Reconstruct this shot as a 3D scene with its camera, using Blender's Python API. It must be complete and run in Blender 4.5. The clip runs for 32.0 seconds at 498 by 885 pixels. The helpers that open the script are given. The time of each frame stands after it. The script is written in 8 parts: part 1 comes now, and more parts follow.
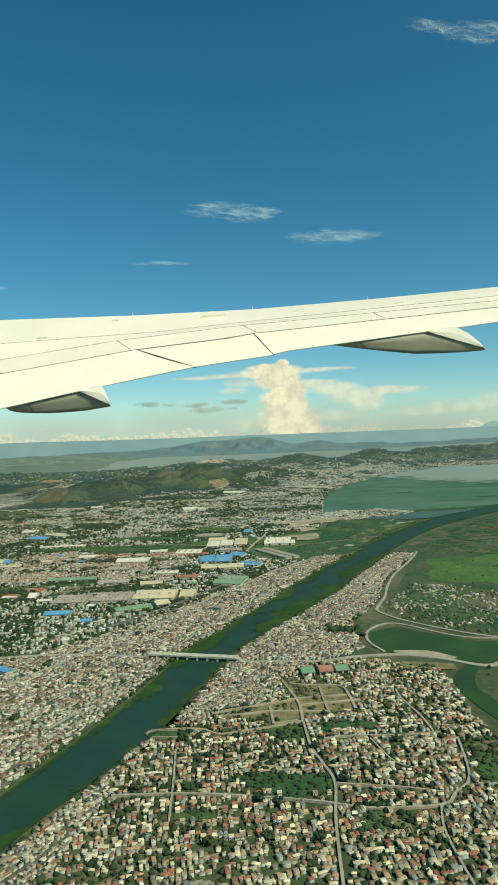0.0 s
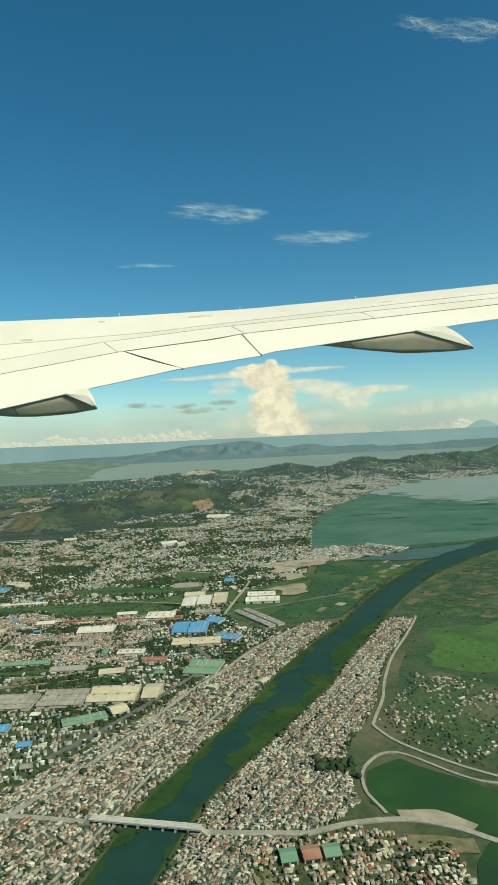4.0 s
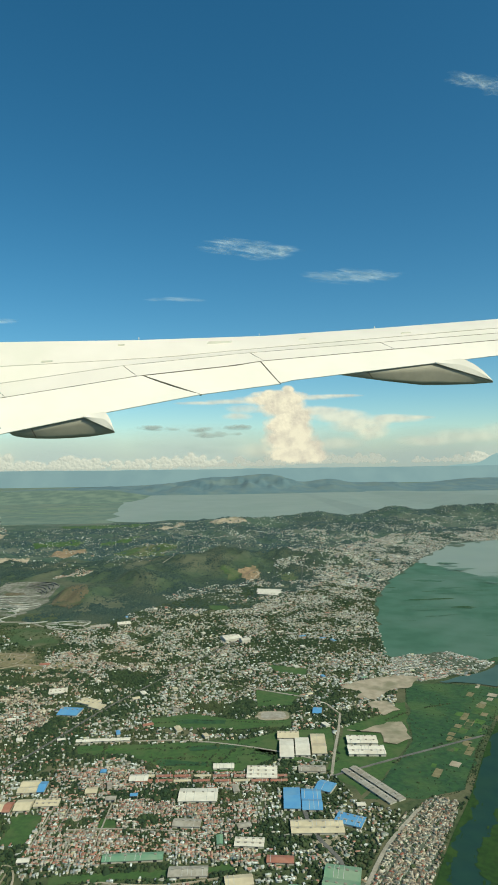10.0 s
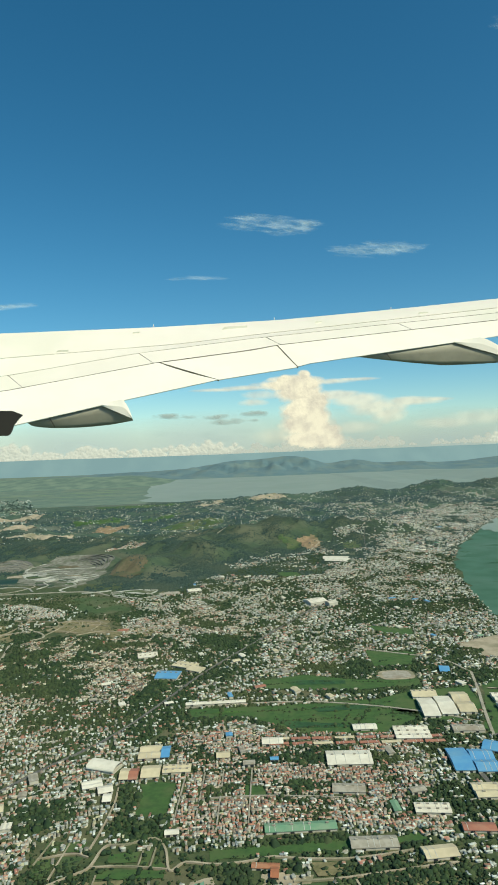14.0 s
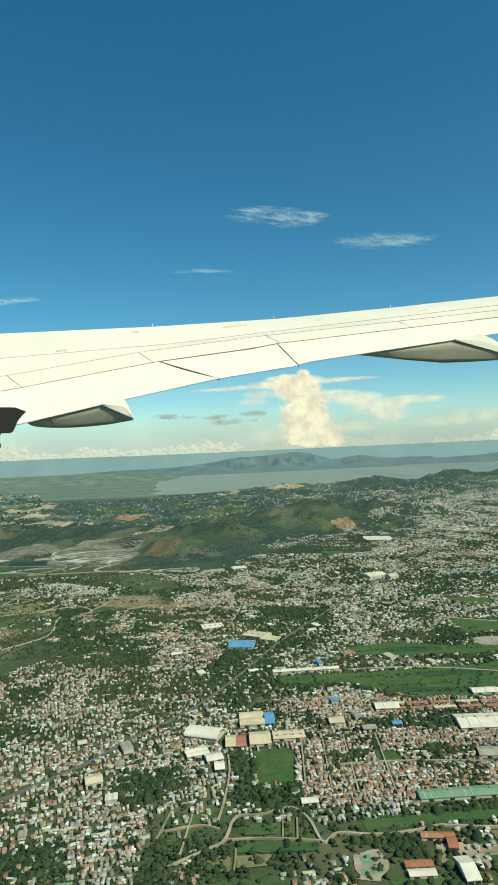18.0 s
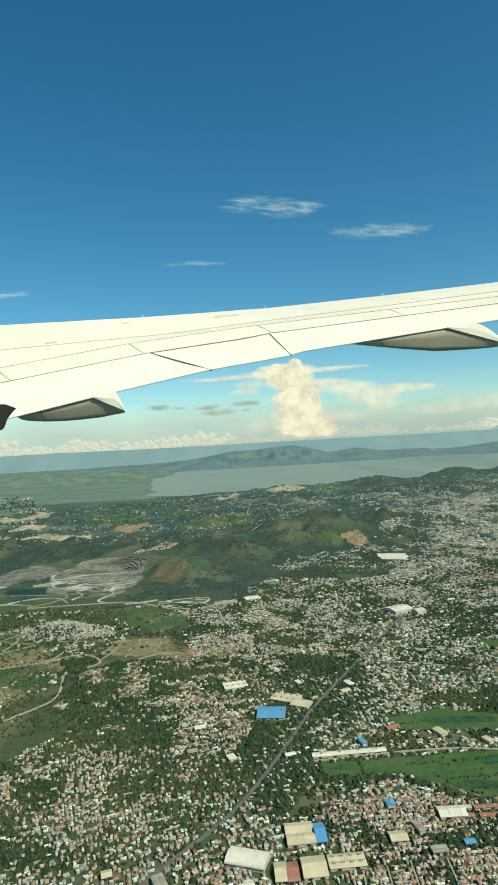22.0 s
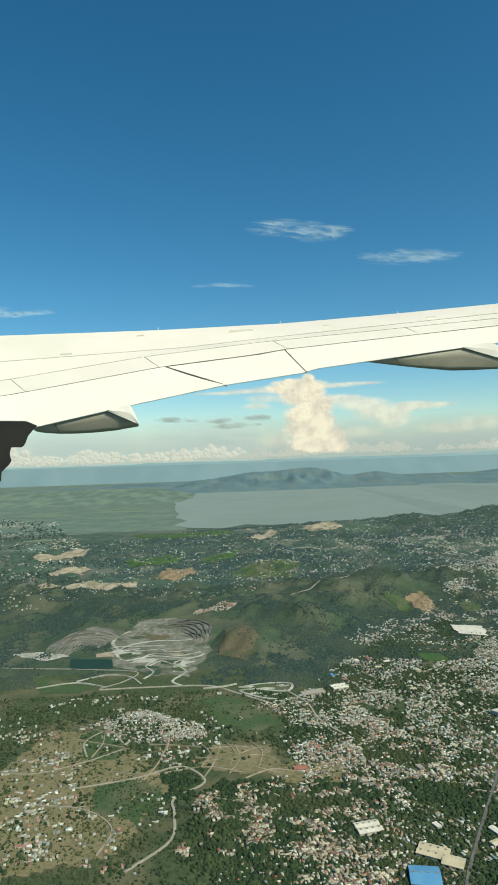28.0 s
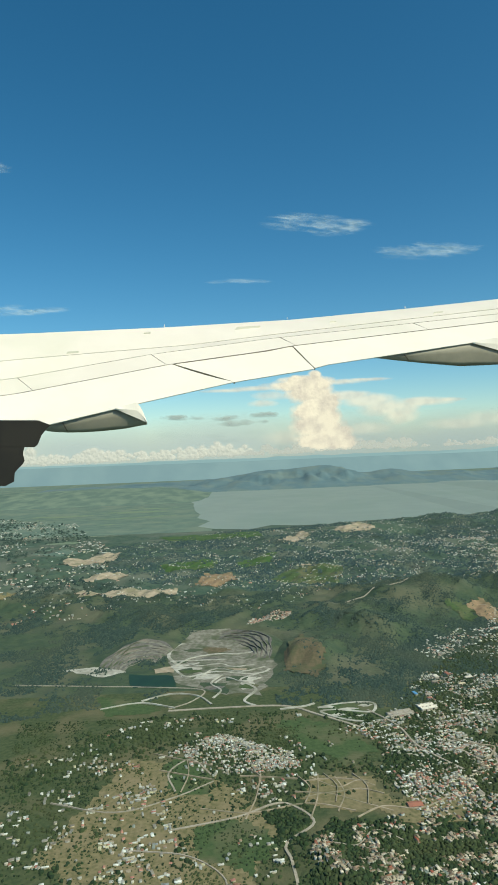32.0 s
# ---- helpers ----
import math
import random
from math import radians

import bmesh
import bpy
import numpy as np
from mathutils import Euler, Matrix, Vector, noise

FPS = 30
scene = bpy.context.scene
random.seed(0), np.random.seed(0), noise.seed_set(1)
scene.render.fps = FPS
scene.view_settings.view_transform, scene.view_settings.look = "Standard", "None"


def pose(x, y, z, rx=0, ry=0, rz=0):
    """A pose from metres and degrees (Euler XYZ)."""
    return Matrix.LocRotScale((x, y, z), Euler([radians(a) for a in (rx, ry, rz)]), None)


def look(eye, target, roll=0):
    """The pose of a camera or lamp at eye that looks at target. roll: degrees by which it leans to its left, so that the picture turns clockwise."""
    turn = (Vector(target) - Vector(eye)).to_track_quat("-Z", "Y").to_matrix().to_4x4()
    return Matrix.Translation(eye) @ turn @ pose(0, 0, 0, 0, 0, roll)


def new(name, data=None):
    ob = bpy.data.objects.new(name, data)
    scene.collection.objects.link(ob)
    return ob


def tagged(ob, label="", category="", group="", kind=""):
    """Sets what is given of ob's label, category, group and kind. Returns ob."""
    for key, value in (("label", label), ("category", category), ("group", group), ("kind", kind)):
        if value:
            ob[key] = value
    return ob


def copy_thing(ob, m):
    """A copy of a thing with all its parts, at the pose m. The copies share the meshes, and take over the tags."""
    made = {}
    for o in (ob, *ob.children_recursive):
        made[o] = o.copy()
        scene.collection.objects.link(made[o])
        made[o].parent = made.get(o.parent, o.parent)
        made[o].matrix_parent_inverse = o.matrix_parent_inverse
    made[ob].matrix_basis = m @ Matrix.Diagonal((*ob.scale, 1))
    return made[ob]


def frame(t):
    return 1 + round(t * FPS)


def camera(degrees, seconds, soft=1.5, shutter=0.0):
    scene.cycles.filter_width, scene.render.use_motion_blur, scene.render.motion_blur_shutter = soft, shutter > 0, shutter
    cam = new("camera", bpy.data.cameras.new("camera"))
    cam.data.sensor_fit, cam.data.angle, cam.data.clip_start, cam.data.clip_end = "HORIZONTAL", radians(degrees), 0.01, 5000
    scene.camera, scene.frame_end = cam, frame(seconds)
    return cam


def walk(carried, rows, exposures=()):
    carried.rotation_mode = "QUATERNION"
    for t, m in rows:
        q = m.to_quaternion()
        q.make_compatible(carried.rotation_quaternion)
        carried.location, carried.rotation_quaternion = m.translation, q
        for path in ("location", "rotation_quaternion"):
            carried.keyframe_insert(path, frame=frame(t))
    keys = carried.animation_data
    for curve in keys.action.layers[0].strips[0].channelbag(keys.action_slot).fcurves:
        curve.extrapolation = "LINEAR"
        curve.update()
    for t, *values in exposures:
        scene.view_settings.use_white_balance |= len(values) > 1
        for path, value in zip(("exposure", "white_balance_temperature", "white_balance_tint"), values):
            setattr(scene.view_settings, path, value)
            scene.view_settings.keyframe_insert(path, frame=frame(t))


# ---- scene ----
from mathutils.bvhtree import BVHTree

# ---- camera and its way: one unit of the land stands for about ten metres ----
PATH = [
    (0.0, 54.64, -64.83, 46.20, 89.618, 2.103, -0.992),
    (1.0, 55.69, -56.81, 48.10, 89.512, 2.543, -1.064),
    (2.0, 57.43, -49.05, 51.32, 89.460, 2.734, -1.267),
    (2.5, 58.25, -45.56, 53.70, 89.430, 2.758, -1.398),
    (4.5, 60.42, -34.68, 69.46, 89.411, 2.515, -2.070),
    (5.0, 60.33, -33.64, 75.27, 89.528, 2.322, -2.151),
    (6.0, 58.94, -33.47, 88.72, 89.956, 1.811, -2.027),
    (7.0, 54.80, -33.76, 101.03, 90.458, 1.445, -1.690),
    (8.0, 47.58, -31.89, 108.93, 90.837, 1.229, -1.394),
    (9.0, 37.51, -26.88, 110.57, 91.108, 1.057, -1.229),
    (10.0, 26.01, -19.70, 106.87, 91.211, 0.821, -1.075),
    (11.0, 15.34, -11.87, 101.11, 91.075, 0.822, -0.826),
    (12.0, 6.11, -4.36, 95.92, 90.833, 1.215, -0.498),
    (13.0, -2.73, 2.74, 91.42, 90.596, 1.701, -0.171),
    (14.0, -11.54, 9.60, 86.47, 90.284, 2.183, 0.001),
    (14.5, -15.81, 12.81, 83.75, 90.326, 2.347, -0.069),
    (16.5, -31.20, 23.17, 72.90, 90.460, 2.552, -0.292),
    (17.0, -34.78, 25.62, 70.96, 90.474, 2.555, -0.337),
    (18.0, -41.52, 30.61, 68.41, 90.500, 2.608, -0.395),
    (19.0, -46.23, 36.61, 68.42, 90.322, 2.714, -0.511),
    (20.0, -48.78, 43.26, 71.43, 89.947, 2.896, -0.707),
    (21.0, -50.22, 49.27, 78.12, 89.615, 3.117, -0.930),
    (22.0, -51.83, 53.68, 87.84, 89.355, 3.266, -1.207),
    (23.0, -54.92, 56.62, 97.76, 89.389, 3.107, -1.445),
    (24.0, -60.23, 58.91, 105.69, 89.712, 2.704, -1.429),
    (25.0, -67.67, 60.93, 112.41, 89.985, 2.472, -1.256),
    (25.5, -71.69, 62.23, 115.26, 90.062, 2.312, -1.141),
    (27.5, -89.12, 70.08, 122.70, 90.149, 1.955, -0.864),
    (28.0, -93.70, 72.30, 124.28, 90.212, 1.931, -0.762),
    (29.0, -102.84, 77.61, 126.09, 90.132, 1.981, -0.736),
    (30.0, -112.20, 83.61, 126.80, 90.031, 2.078, -0.655),
    (31.0, -121.45, 89.45, 127.68, 89.960, 2.221, -0.640),
    (32.0, -130.07, 94.94, 128.79, 89.941, 2.319, -0.633),
]

cam = camera(42.3, 32.0, soft=1.7)
walk(cam, [(r[0], pose(*r[1:])) for r in PATH], exposures=[(0.0, 0.0, 8100, -15), (2.5, 0.0, 8100, -15), (6.0, 0.0, 7550, -7), (13.0, 0.05, 7550, -7), (17.0, 0.12, 7750, -13), (20.5, 0.12, 7750, -13), (24.0, 0.07, 7430, -6), (32.0, 0.05, 7430, -5)])

# ---- sky and sun ----
SUN_ELEV, SUN_AZ = radians(47), radians(132)   # azimuth clockwise from +y
world = bpy.data.worlds.new("sky")
scene.world = world
world.use_nodes = True
wn = world.node_tree.nodes
sky = wn.new("ShaderNodeTexSky")
sky.sky_type, sky.sun_disc = "NISHITA", False
sky.sun_elevation, sky.sun_rotation = SUN_ELEV, SUN_AZ
sky.altitude, sky.air_density, sky.dust_density, sky.ozone_density = 1100, 0.9, 1.0, 4.0
tone = wn.new("ShaderNodeHueSaturation")
tone.inputs["Hue"].default_value, tone.inputs["Saturation"].default_value, tone.inputs["Value"].default_value = 0.4935, 1.28, 1.03
world.node_tree.links.new(sky.outputs[0], tone.inputs["Color"])
world.node_tree.links.new(tone.outputs[0], wn["Background"].inputs[0])
wn["Background"].inputs[1].default_value = 0.125
sun = new("sun", bpy.data.lights.new("sun", "SUN"))
sun.data.energy, sun.data.angle, sun.data.color = 4.4, radians(0.5), (1.0, 0.94, 0.83)
sun_dir = Vector((math.sin(SUN_AZ) * math.cos(SUN_ELEV), math.cos(SUN_AZ) * math.cos(SUN_ELEV), math.sin(SUN_ELEV)))
sun.matrix_world = look(sun_dir * 900, (0, 0, 0))

rng = np.random.default_rng(7)


# ---- materials ----
def mat(name, color, rough=0.8, color2=None, scale=1.0, color3=None, scale3=0.1, amount3=0.5, bump=0.0, metal=0.0, island=None, obj_random=None, spec=0.3, alpha=None):
    """Principled surface: two colours mixed by fine noise, a third by wide stains; island or obj_random: a ramp of colours by piece."""
    m = bpy.data.materials.new(name)
    m.use_nodes = True
    nt, nodes = m.node_tree, m.node_tree.nodes
    link = nt.links.new
    p = nodes["Principled BSDF"]
    p.inputs["Roughness"].default_value, p.inputs["Metallic"].default_value = rough, metal
    p.inputs["Specular IOR Level"].default_value = spec
    geo = nodes.new("ShaderNodeNewGeometry")
    base = nodes.new("ShaderNodeRGB")
    base.outputs[0].default_value = (*color, 1)
    out = base.outputs[0]
    ramp_colors = island or obj_random
    if ramp_colors:
        ramp = nodes.new("ShaderNodeValToRGB")
        ramp.color_ramp.interpolation = "CONSTANT"
        els = ramp.color_ramp.elements
        n = len(ramp_colors)
        while len(els) < n:
            els.new(0.5)
        for k, c in enumerate(ramp_colors):
            els[k].position = k / n
            els[k].color = (*c, 1)
        if island:
            link(geo.outputs["Random Per Island"], ramp.inputs[0])
        else:
            info = nodes.new("ShaderNodeObjectInfo")
            link(info.outputs["Random"], ramp.inputs[0])
        out = ramp.outputs[0]

    def stain(sc, col, lo, hi, strength, src, detail=6):
        tex = nodes.new("ShaderNodeTexNoise")
        tex.inputs["Scale"].default_value, tex.inputs["Detail"].default_value = sc, detail
        link(geo.outputs["Position"], tex.inputs["Vector"])
        rr = nodes.new("ShaderNodeMapRange")
        rr.inputs["From Min"].default_value, rr.inputs["From Max"].default_value, rr.inputs["To Max"].default_value = lo, hi, strength
        link(tex.outputs[0], rr.inputs[0])
        mix = nodes.new("ShaderNodeMix")
        mix.data_type = "RGBA"
        link(rr.outputs[0], mix.inputs[0])
        link(src, mix.inputs[6])
        mix.inputs[7].default_value = (*col, 1)
        return mix.outputs[2], tex

    tex = None
    if color2:
        out, tex = stain(scale, color2, 0.4, 0.62, 1.0, out)
    if color3:
        out, _ = stain(scale3, color3, 0.48, 0.64, amount3, out, 4)
    link(out, p.inputs["Base Color"])
    if bump and tex:
        b = nodes.new("ShaderNodeBump")
        b.inputs["Strength"].default_value, b.inputs["Distance"].default_value = bump, 0.5 / scale
        link(tex.outputs[0], b.inputs["Height"])
        link(b.outputs[0], p.inputs["Normal"])
    return m


LAND = mat("scrub_and_grass", (0.066, 0.088, 0.042), 0.95, (0.040, 0.064, 0.030), 0.55, (0.132, 0.122, 0.074), 0.04, 0.75, 0.5)
FOREST = mat("wooded_ground", (0.058, 0.087, 0.052), 0.95, (0.039, 0.069, 0.045), 0.12, (0.113, 0.117, 0.082), 0.022, 0.7, 0.5)
# Next three: distance haze put into the base colours.
FOREST_FAR = mat("haze_tinted_wooded_ground", (0.065, 0.104, 0.076), 0.95, (0.044, 0.084, 0.065), 0.12, (0.127, 0.142, 0.119), 0.022, 0.7, 0.5)
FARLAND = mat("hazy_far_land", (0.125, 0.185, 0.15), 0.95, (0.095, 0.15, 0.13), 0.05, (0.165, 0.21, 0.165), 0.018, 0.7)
FAR_FIELD = mat("haze_paled_far_field", (0.16, 0.225, 0.15), 0.95, (0.13, 0.195, 0.135), 0.04, (0.19, 0.215, 0.165), 0.015, 0.6)
TOWN_GROUND = mat("dusty_town_ground", (0.106, 0.125, 0.101), 0.95, (0.038, 0.065, 0.032), 0.8, (0.072, 0.095, 0.069), 0.07, 0.7)
MARSH = mat("green_marsh", (0.031, 0.086, 0.034), 0.9, (0.019, 0.056, 0.028), 0.45, (0.064, 0.115, 0.042), 0.05, 0.7, 0.4)
FARM = mat("mixed_farmland", (0.043, 0.085, 0.038), 0.95, (0.025, 0.060, 0.030), 0.6, (0.081, 0.092, 0.058), 0.06, 0.7, 0.5)
PADDY = mat("bright_paddy", (0.072, 0.145, 0.036), 0.9, (0.05, 0.11, 0.03), 0.5, (0.038, 0.085, 0.03), 0.07, 0.85)
MEADOW = mat("meadow_grass", (0.052, 0.108, 0.034), 0.95, (0.038, 0.084, 0.029), 0.6, (0.082, 0.115, 0.048), 0.12, 0.7)
PASTURE = mat("brown_green_pasture", (0.061, 0.10, 0.042), 0.95, (0.044, 0.08, 0.034), 0.5, (0.119, 0.12, 0.072), 0.06, 0.8, 0.4)
ROCK = mat("grey_quarry_rock", (0.15, 0.15, 0.14), 0.95, (0.10, 0.10, 0.095), 0.5, (0.20, 0.18, 0.15), 0.1, 0.6, 0.5)
BARE = mat("bare_sandy_soil", (0.37, 0.32, 0.25), 0.95, (0.28, 0.24, 0.18), 0.3, (0.17, 0.17, 0.11), 0.09, 0.8)
RED_SOIL = mat("reddish_brown_soil", (0.15, 0.118, 0.078), 0.95, (0.10, 0.094, 0.056), 0.45, (0.078, 0.092, 0.048), 0.09, 0.8, 0.4)
ORANGE = mat("orange_cut_earth", (0.27, 0.195, 0.125), 0.95, (0.20, 0.148, 0.098), 0.3, (0.13, 0.12, 0.07), 0.09, 0.7, 0.4)
SCRUB = mat("dry_brown_scrub", (0.20, 0.175, 0.10), 0.95, (0.125, 0.122, 0.062), 0.6, (0.235, 0.195, 0.125), 0.08, 0.6, 0.5)
SCRUB_BROWN = mat("brown_bare_slope", (0.112, 0.094, 0.062), 0.95, (0.082, 0.08, 0.05), 0.5, (0.062, 0.082, 0.044), 0.1, 0.8, 0.4)
QUARRY_EARTH = mat("grey_brown_quarry_earth", (0.14, 0.142, 0.115), 0.95, (0.23, 0.23, 0.20), 0.35, (0.062, 0.085, 0.046), 0.075, 0.9, 0.5)
GRAVEL = mat("pale_quarry_gravel", (0.46, 0.46, 0.42), 0.95, (0.34, 0.34, 0.31), 0.3, (0.20, 0.205, 0.165), 0.1, 0.75)
ROAD = mat("sunlit_concrete_road", (0.36, 0.33, 0.28), 0.9, (0.28, 0.26, 0.22), 1.5, (0.2, 0.19, 0.15), 0.2, 0.5)
ASPHALT = mat("grey_asphalt_road", (0.13, 0.13, 0.125), 0.9, (0.09, 0.09, 0.09), 1.2, (0.2, 0.19, 0.17), 0.2, 0.4)
RIVER = mat("dark_teal_river_water", (0.014, 0.044, 0.040), 0.6, (0.017, 0.052, 0.042), 0.15, (0.022, 0.058, 0.038), 0.04, 0.6, 0.04, spec=0.09)
LAKE = mat("grey_green_lake_water", (0.215, 0.27, 0.25), 0.6, (0.20, 0.255, 0.24), 0.02, (0.18, 0.245, 0.22), 0.006, 0.6, spec=0.2)
SHALLOW = mat("weedy_shallow_water", (0.062, 0.140, 0.102), 0.7, (0.045, 0.112, 0.076), 0.06, (0.095, 0.165, 0.135), 0.014, 0.8, spec=0.15)
SHALLOW_WEED = mat("thin_weed_in_shallows", (0.048, 0.118, 0.080), 0.75, (0.040, 0.102, 0.066), 0.12, (0.062, 0.135, 0.098), 0.03, 0.7, spec=0.15)
OPEN_SHALLOW = mat("silty_open_shallows", (0.115, 0.185, 0.155), 0.65, (0.085, 0.155, 0.125), 0.06, (0.14, 0.205, 0.18), 0.02, 0.6, spec=0.2)
INLET = mat("blue_green_inlet_water", (0.055, 0.110, 0.105), 0.6, (0.045, 0.095, 0.088), 0.1, (0.075, 0.13, 0.12), 0.03, 0.6, spec=0.2)
WEED = mat("floating_water_weed", (0.03, 0.068, 0.022), 0.95, (0.022, 0.05, 0.02), 0.6, (0.05, 0.09, 0.028), 0.1, 0.6, 0.2, spec=0.05)
POOL = mat("shallow_green_pool_water", (0.16, 0.30, 0.22), 0.5, (0.12, 0.26, 0.19), 0.8, spec=0.2)
ALGAE = mat("algae_green_pond_water", (0.022, 0.062, 0.02), 0.6, (0.03, 0.075, 0.022), 0.2, (0.018, 0.042, 0.028), 0.05, 0.6, spec=0.12)
ROOFS = [(0.46, 0.44, 0.40), (0.58, 0.57, 0.53), (0.29, 0.27, 0.24), (0.36, 0.29, 0.22), (0.28, 0.13, 0.09), (0.66, 0.65, 0.61), (0.23, 0.22, 0.20), (0.42, 0.42, 0.40), (0.31, 0.21, 0.15), (0.52, 0.50, 0.45), (0.18, 0.16, 0.14), (0.26, 0.28, 0.25), (0.54, 0.53, 0.51), (0.72, 0.71, 0.68), (0.36, 0.35, 0.33), (0.27, 0.29, 0.31), (0.40, 0.17, 0.14), (0.50, 0.44, 0.38), (0.56, 0.50, 0.33), (0.33, 0.31, 0.27), (0.50, 0.24, 0.18), (0.78, 0.77, 0.74)]
SHANTY = [(0.66, 0.65, 0.62), (0.36, 0.13, 0.10), (0.13, 0.12, 0.11), (0.22, 0.30, 0.32), (0.60, 0.56, 0.48), (0.12, 0.10, 0.09), (0.34, 0.32, 0.29), (0.42, 0.40, 0.36), (0.26, 0.23, 0.20), (0.32, 0.25, 0.20), (0.30, 0.17, 0.13), (0.52, 0.50, 0.46), (0.20, 0.18, 0.16), (0.38, 0.33, 0.29), (0.24, 0.19, 0.15), (0.45, 0.40, 0.36), (0.17, 0.15, 0.13), (0.30, 0.29, 0.28), (0.40, 0.30, 0.26), (0.58, 0.57, 0.54), (0.74, 0.73, 0.71), (0.68, 0.64, 0.57), (0.64, 0.62, 0.60), (0.10, 0.09, 0.085), (0.78, 0.76, 0.72)]
ESTATE_ROOFS = [(0.62, 0.60, 0.54), (0.29, 0.125, 0.095), (0.22, 0.17, 0.14), (0.50, 0.46, 0.39), (0.36, 0.24, 0.17), (0.70, 0.68, 0.64), (0.24, 0.16, 0.12), (0.34, 0.31, 0.27), (0.55, 0.52, 0.47), (0.30, 0.10, 0.085), (0.20, 0.18, 0.16), (0.48, 0.34, 0.24), (0.66, 0.62, 0.52), (0.22, 0.27, 0.30)]
ESTATE_ROOFS = [(r * 0.96, g * 0.91, b * 0.76) for r, g, b in ESTATE_ROOFS]
WALLS = [(0.55, 0.52, 0.46), (0.68, 0.66, 0.62), (0.48, 0.43, 0.36), (0.60, 0.55, 0.44), (0.36, 0.34, 0.31), (0.62, 0.50, 0.40), (0.5, 0.5, 0.48)]
ROOFS, WALLS = [[(r * 0.87, g * 0.95, b * 0.96) for r, g, b in c] for c in (ROOFS, WALLS)]
SHANTY = [(r * 0.78, g * 0.735, b * 0.63) for r, g, b in SHANTY]
ROOF_MIX = mat("sheet_and_tile_roofs", (0.4, 0.4, 0.4), 0.75, island=ROOFS, color3=(0.2, 0.16, 0.12), scale3=0.8, amount3=0.5)
SHANTY_MIX = mat("rusted_shanty_roofs", (0.4, 0.4, 0.4), 0.8, island=SHANTY, color3=(0.16, 0.12, 0.09), scale3=0.5, amount3=0.6)
ESTATE_MIX = mat("red_and_white_estate_roofs", (0.4, 0.4, 0.4), 0.75, island=ESTATE_ROOFS, color3=(0.2, 0.15, 0.11), scale3=0.8, amount3=0.4)
WALL_MIX = mat("rendered_house_walls", (0.5, 0.5, 0.5), 0.9, island=WALLS, color3=(0.3, 0.27, 0.22), scale3=0.9, amount3=0.4)
RED_MIX = mat("red_brown_tile_roofs", (0.3, 0.1, 0.1), 0.8, island=[(0.32, 0.15, 0.11), (0.27, 0.13, 0.09), (0.40, 0.24, 0.18), (0.22, 0.12, 0.09), (0.45, 0.38, 0.32), (0.36, 0.33, 0.29), (0.52, 0.49, 0.44), (0.26, 0.22, 0.18), (0.36, 0.18, 0.13), (0.44, 0.30, 0.22)], color3=(0.18, 0.1, 0.08), scale3=0.9, amount3=0.4)
HOUSE_ROOF = mat("house_roof_sheet", (0.4, 0.4, 0.4), 0.75, obj_random=ESTATE_ROOFS, color3=(0.2, 0.16, 0.12), scale3=1.4, amount3=0.4)
HOUSE_WALL = mat("house_wall_render", (0.5, 0.5, 0.5), 0.9, obj_random=WALLS, color3=(0.3, 0.27, 0.22), scale3=1.5, amount3=0.4)
DARK_GLASS = mat("dark_window_opening", (0.03, 0.035, 0.04), 0.3)
LEAF = mat("dark_tree_foliage", (0.05, 0.07, 0.03), 0.95, island=[(0.018, 0.038, 0.018), (0.025, 0.050, 0.021), (0.036, 0.062, 0.026), (0.014, 0.032, 0.017), (0.021, 0.044, 0.022), (0.048, 0.070, 0.033)], color3=(0.07, 0.082, 0.036), scale3=0.03, amount3=0.45)
# LEAF again in two bluer sets, with distance haze painted into the colours.
LEAF_FAR = mat("haze_tinted_far_foliage", (0.067, 0.099, 0.075), 0.95, island=[(0.024, 0.050, 0.046), (0.031, 0.059, 0.053), (0.044, 0.073, 0.060), (0.020, 0.044, 0.043)], color3=(0.073, 0.091, 0.060), scale3=0.02, amount3=0.4)
LEAF_DISTANT = mat("haze_blue_distant_foliage", (0.081, 0.122, 0.109), 0.95, island=[(0.029, 0.061, 0.067), (0.037, 0.073, 0.077), (0.052, 0.089, 0.087), (0.024, 0.055, 0.063)], color3=(0.088, 0.111, 0.087), scale3=0.02, amount3=0.4)
BARK = mat("tree_bark", (0.10, 0.08, 0.06), 0.95, (0.07, 0.055, 0.04), 4.0)
WHITE_SHEET = mat("white_sheet_roof", (0.66, 0.63, 0.56), 0.6, (0.58, 0.55, 0.48), 0.5, (0.48, 0.43, 0.35), 0.12, 0.5)
CREAM_SHEET = mat("cream_sheet_roof", (0.56, 0.49, 0.35), 0.6, (0.48, 0.42, 0.30), 0.5, (0.38, 0.32, 0.24), 0.12, 0.5)
GREY_SHEET = mat("weathered_grey_roof", (0.34, 0.32, 0.28), 0.7, (0.27, 0.25, 0.21), 0.6, (0.22, 0.18, 0.14), 0.15, 0.6)
BLUE_SHEET = mat("bright_blue_sheet_roof", (0.085, 0.26, 0.50), 0.5, (0.10, 0.29, 0.51), 0.5, (0.15, 0.32, 0.48), 0.15, 0.5)
GREEN_SHEET = mat("dull_green_sheet_roof", (0.13, 0.26, 0.17), 0.65, (0.17, 0.28, 0.19), 0.5, (0.25, 0.30, 0.22), 0.15, 0.5)
TERRACOTTA = mat("terracotta_tile_roof", (0.34, 0.135, 0.075), 0.8, (0.28, 0.11, 0.065), 0.8, (0.38, 0.22, 0.14), 0.3, 0.5)
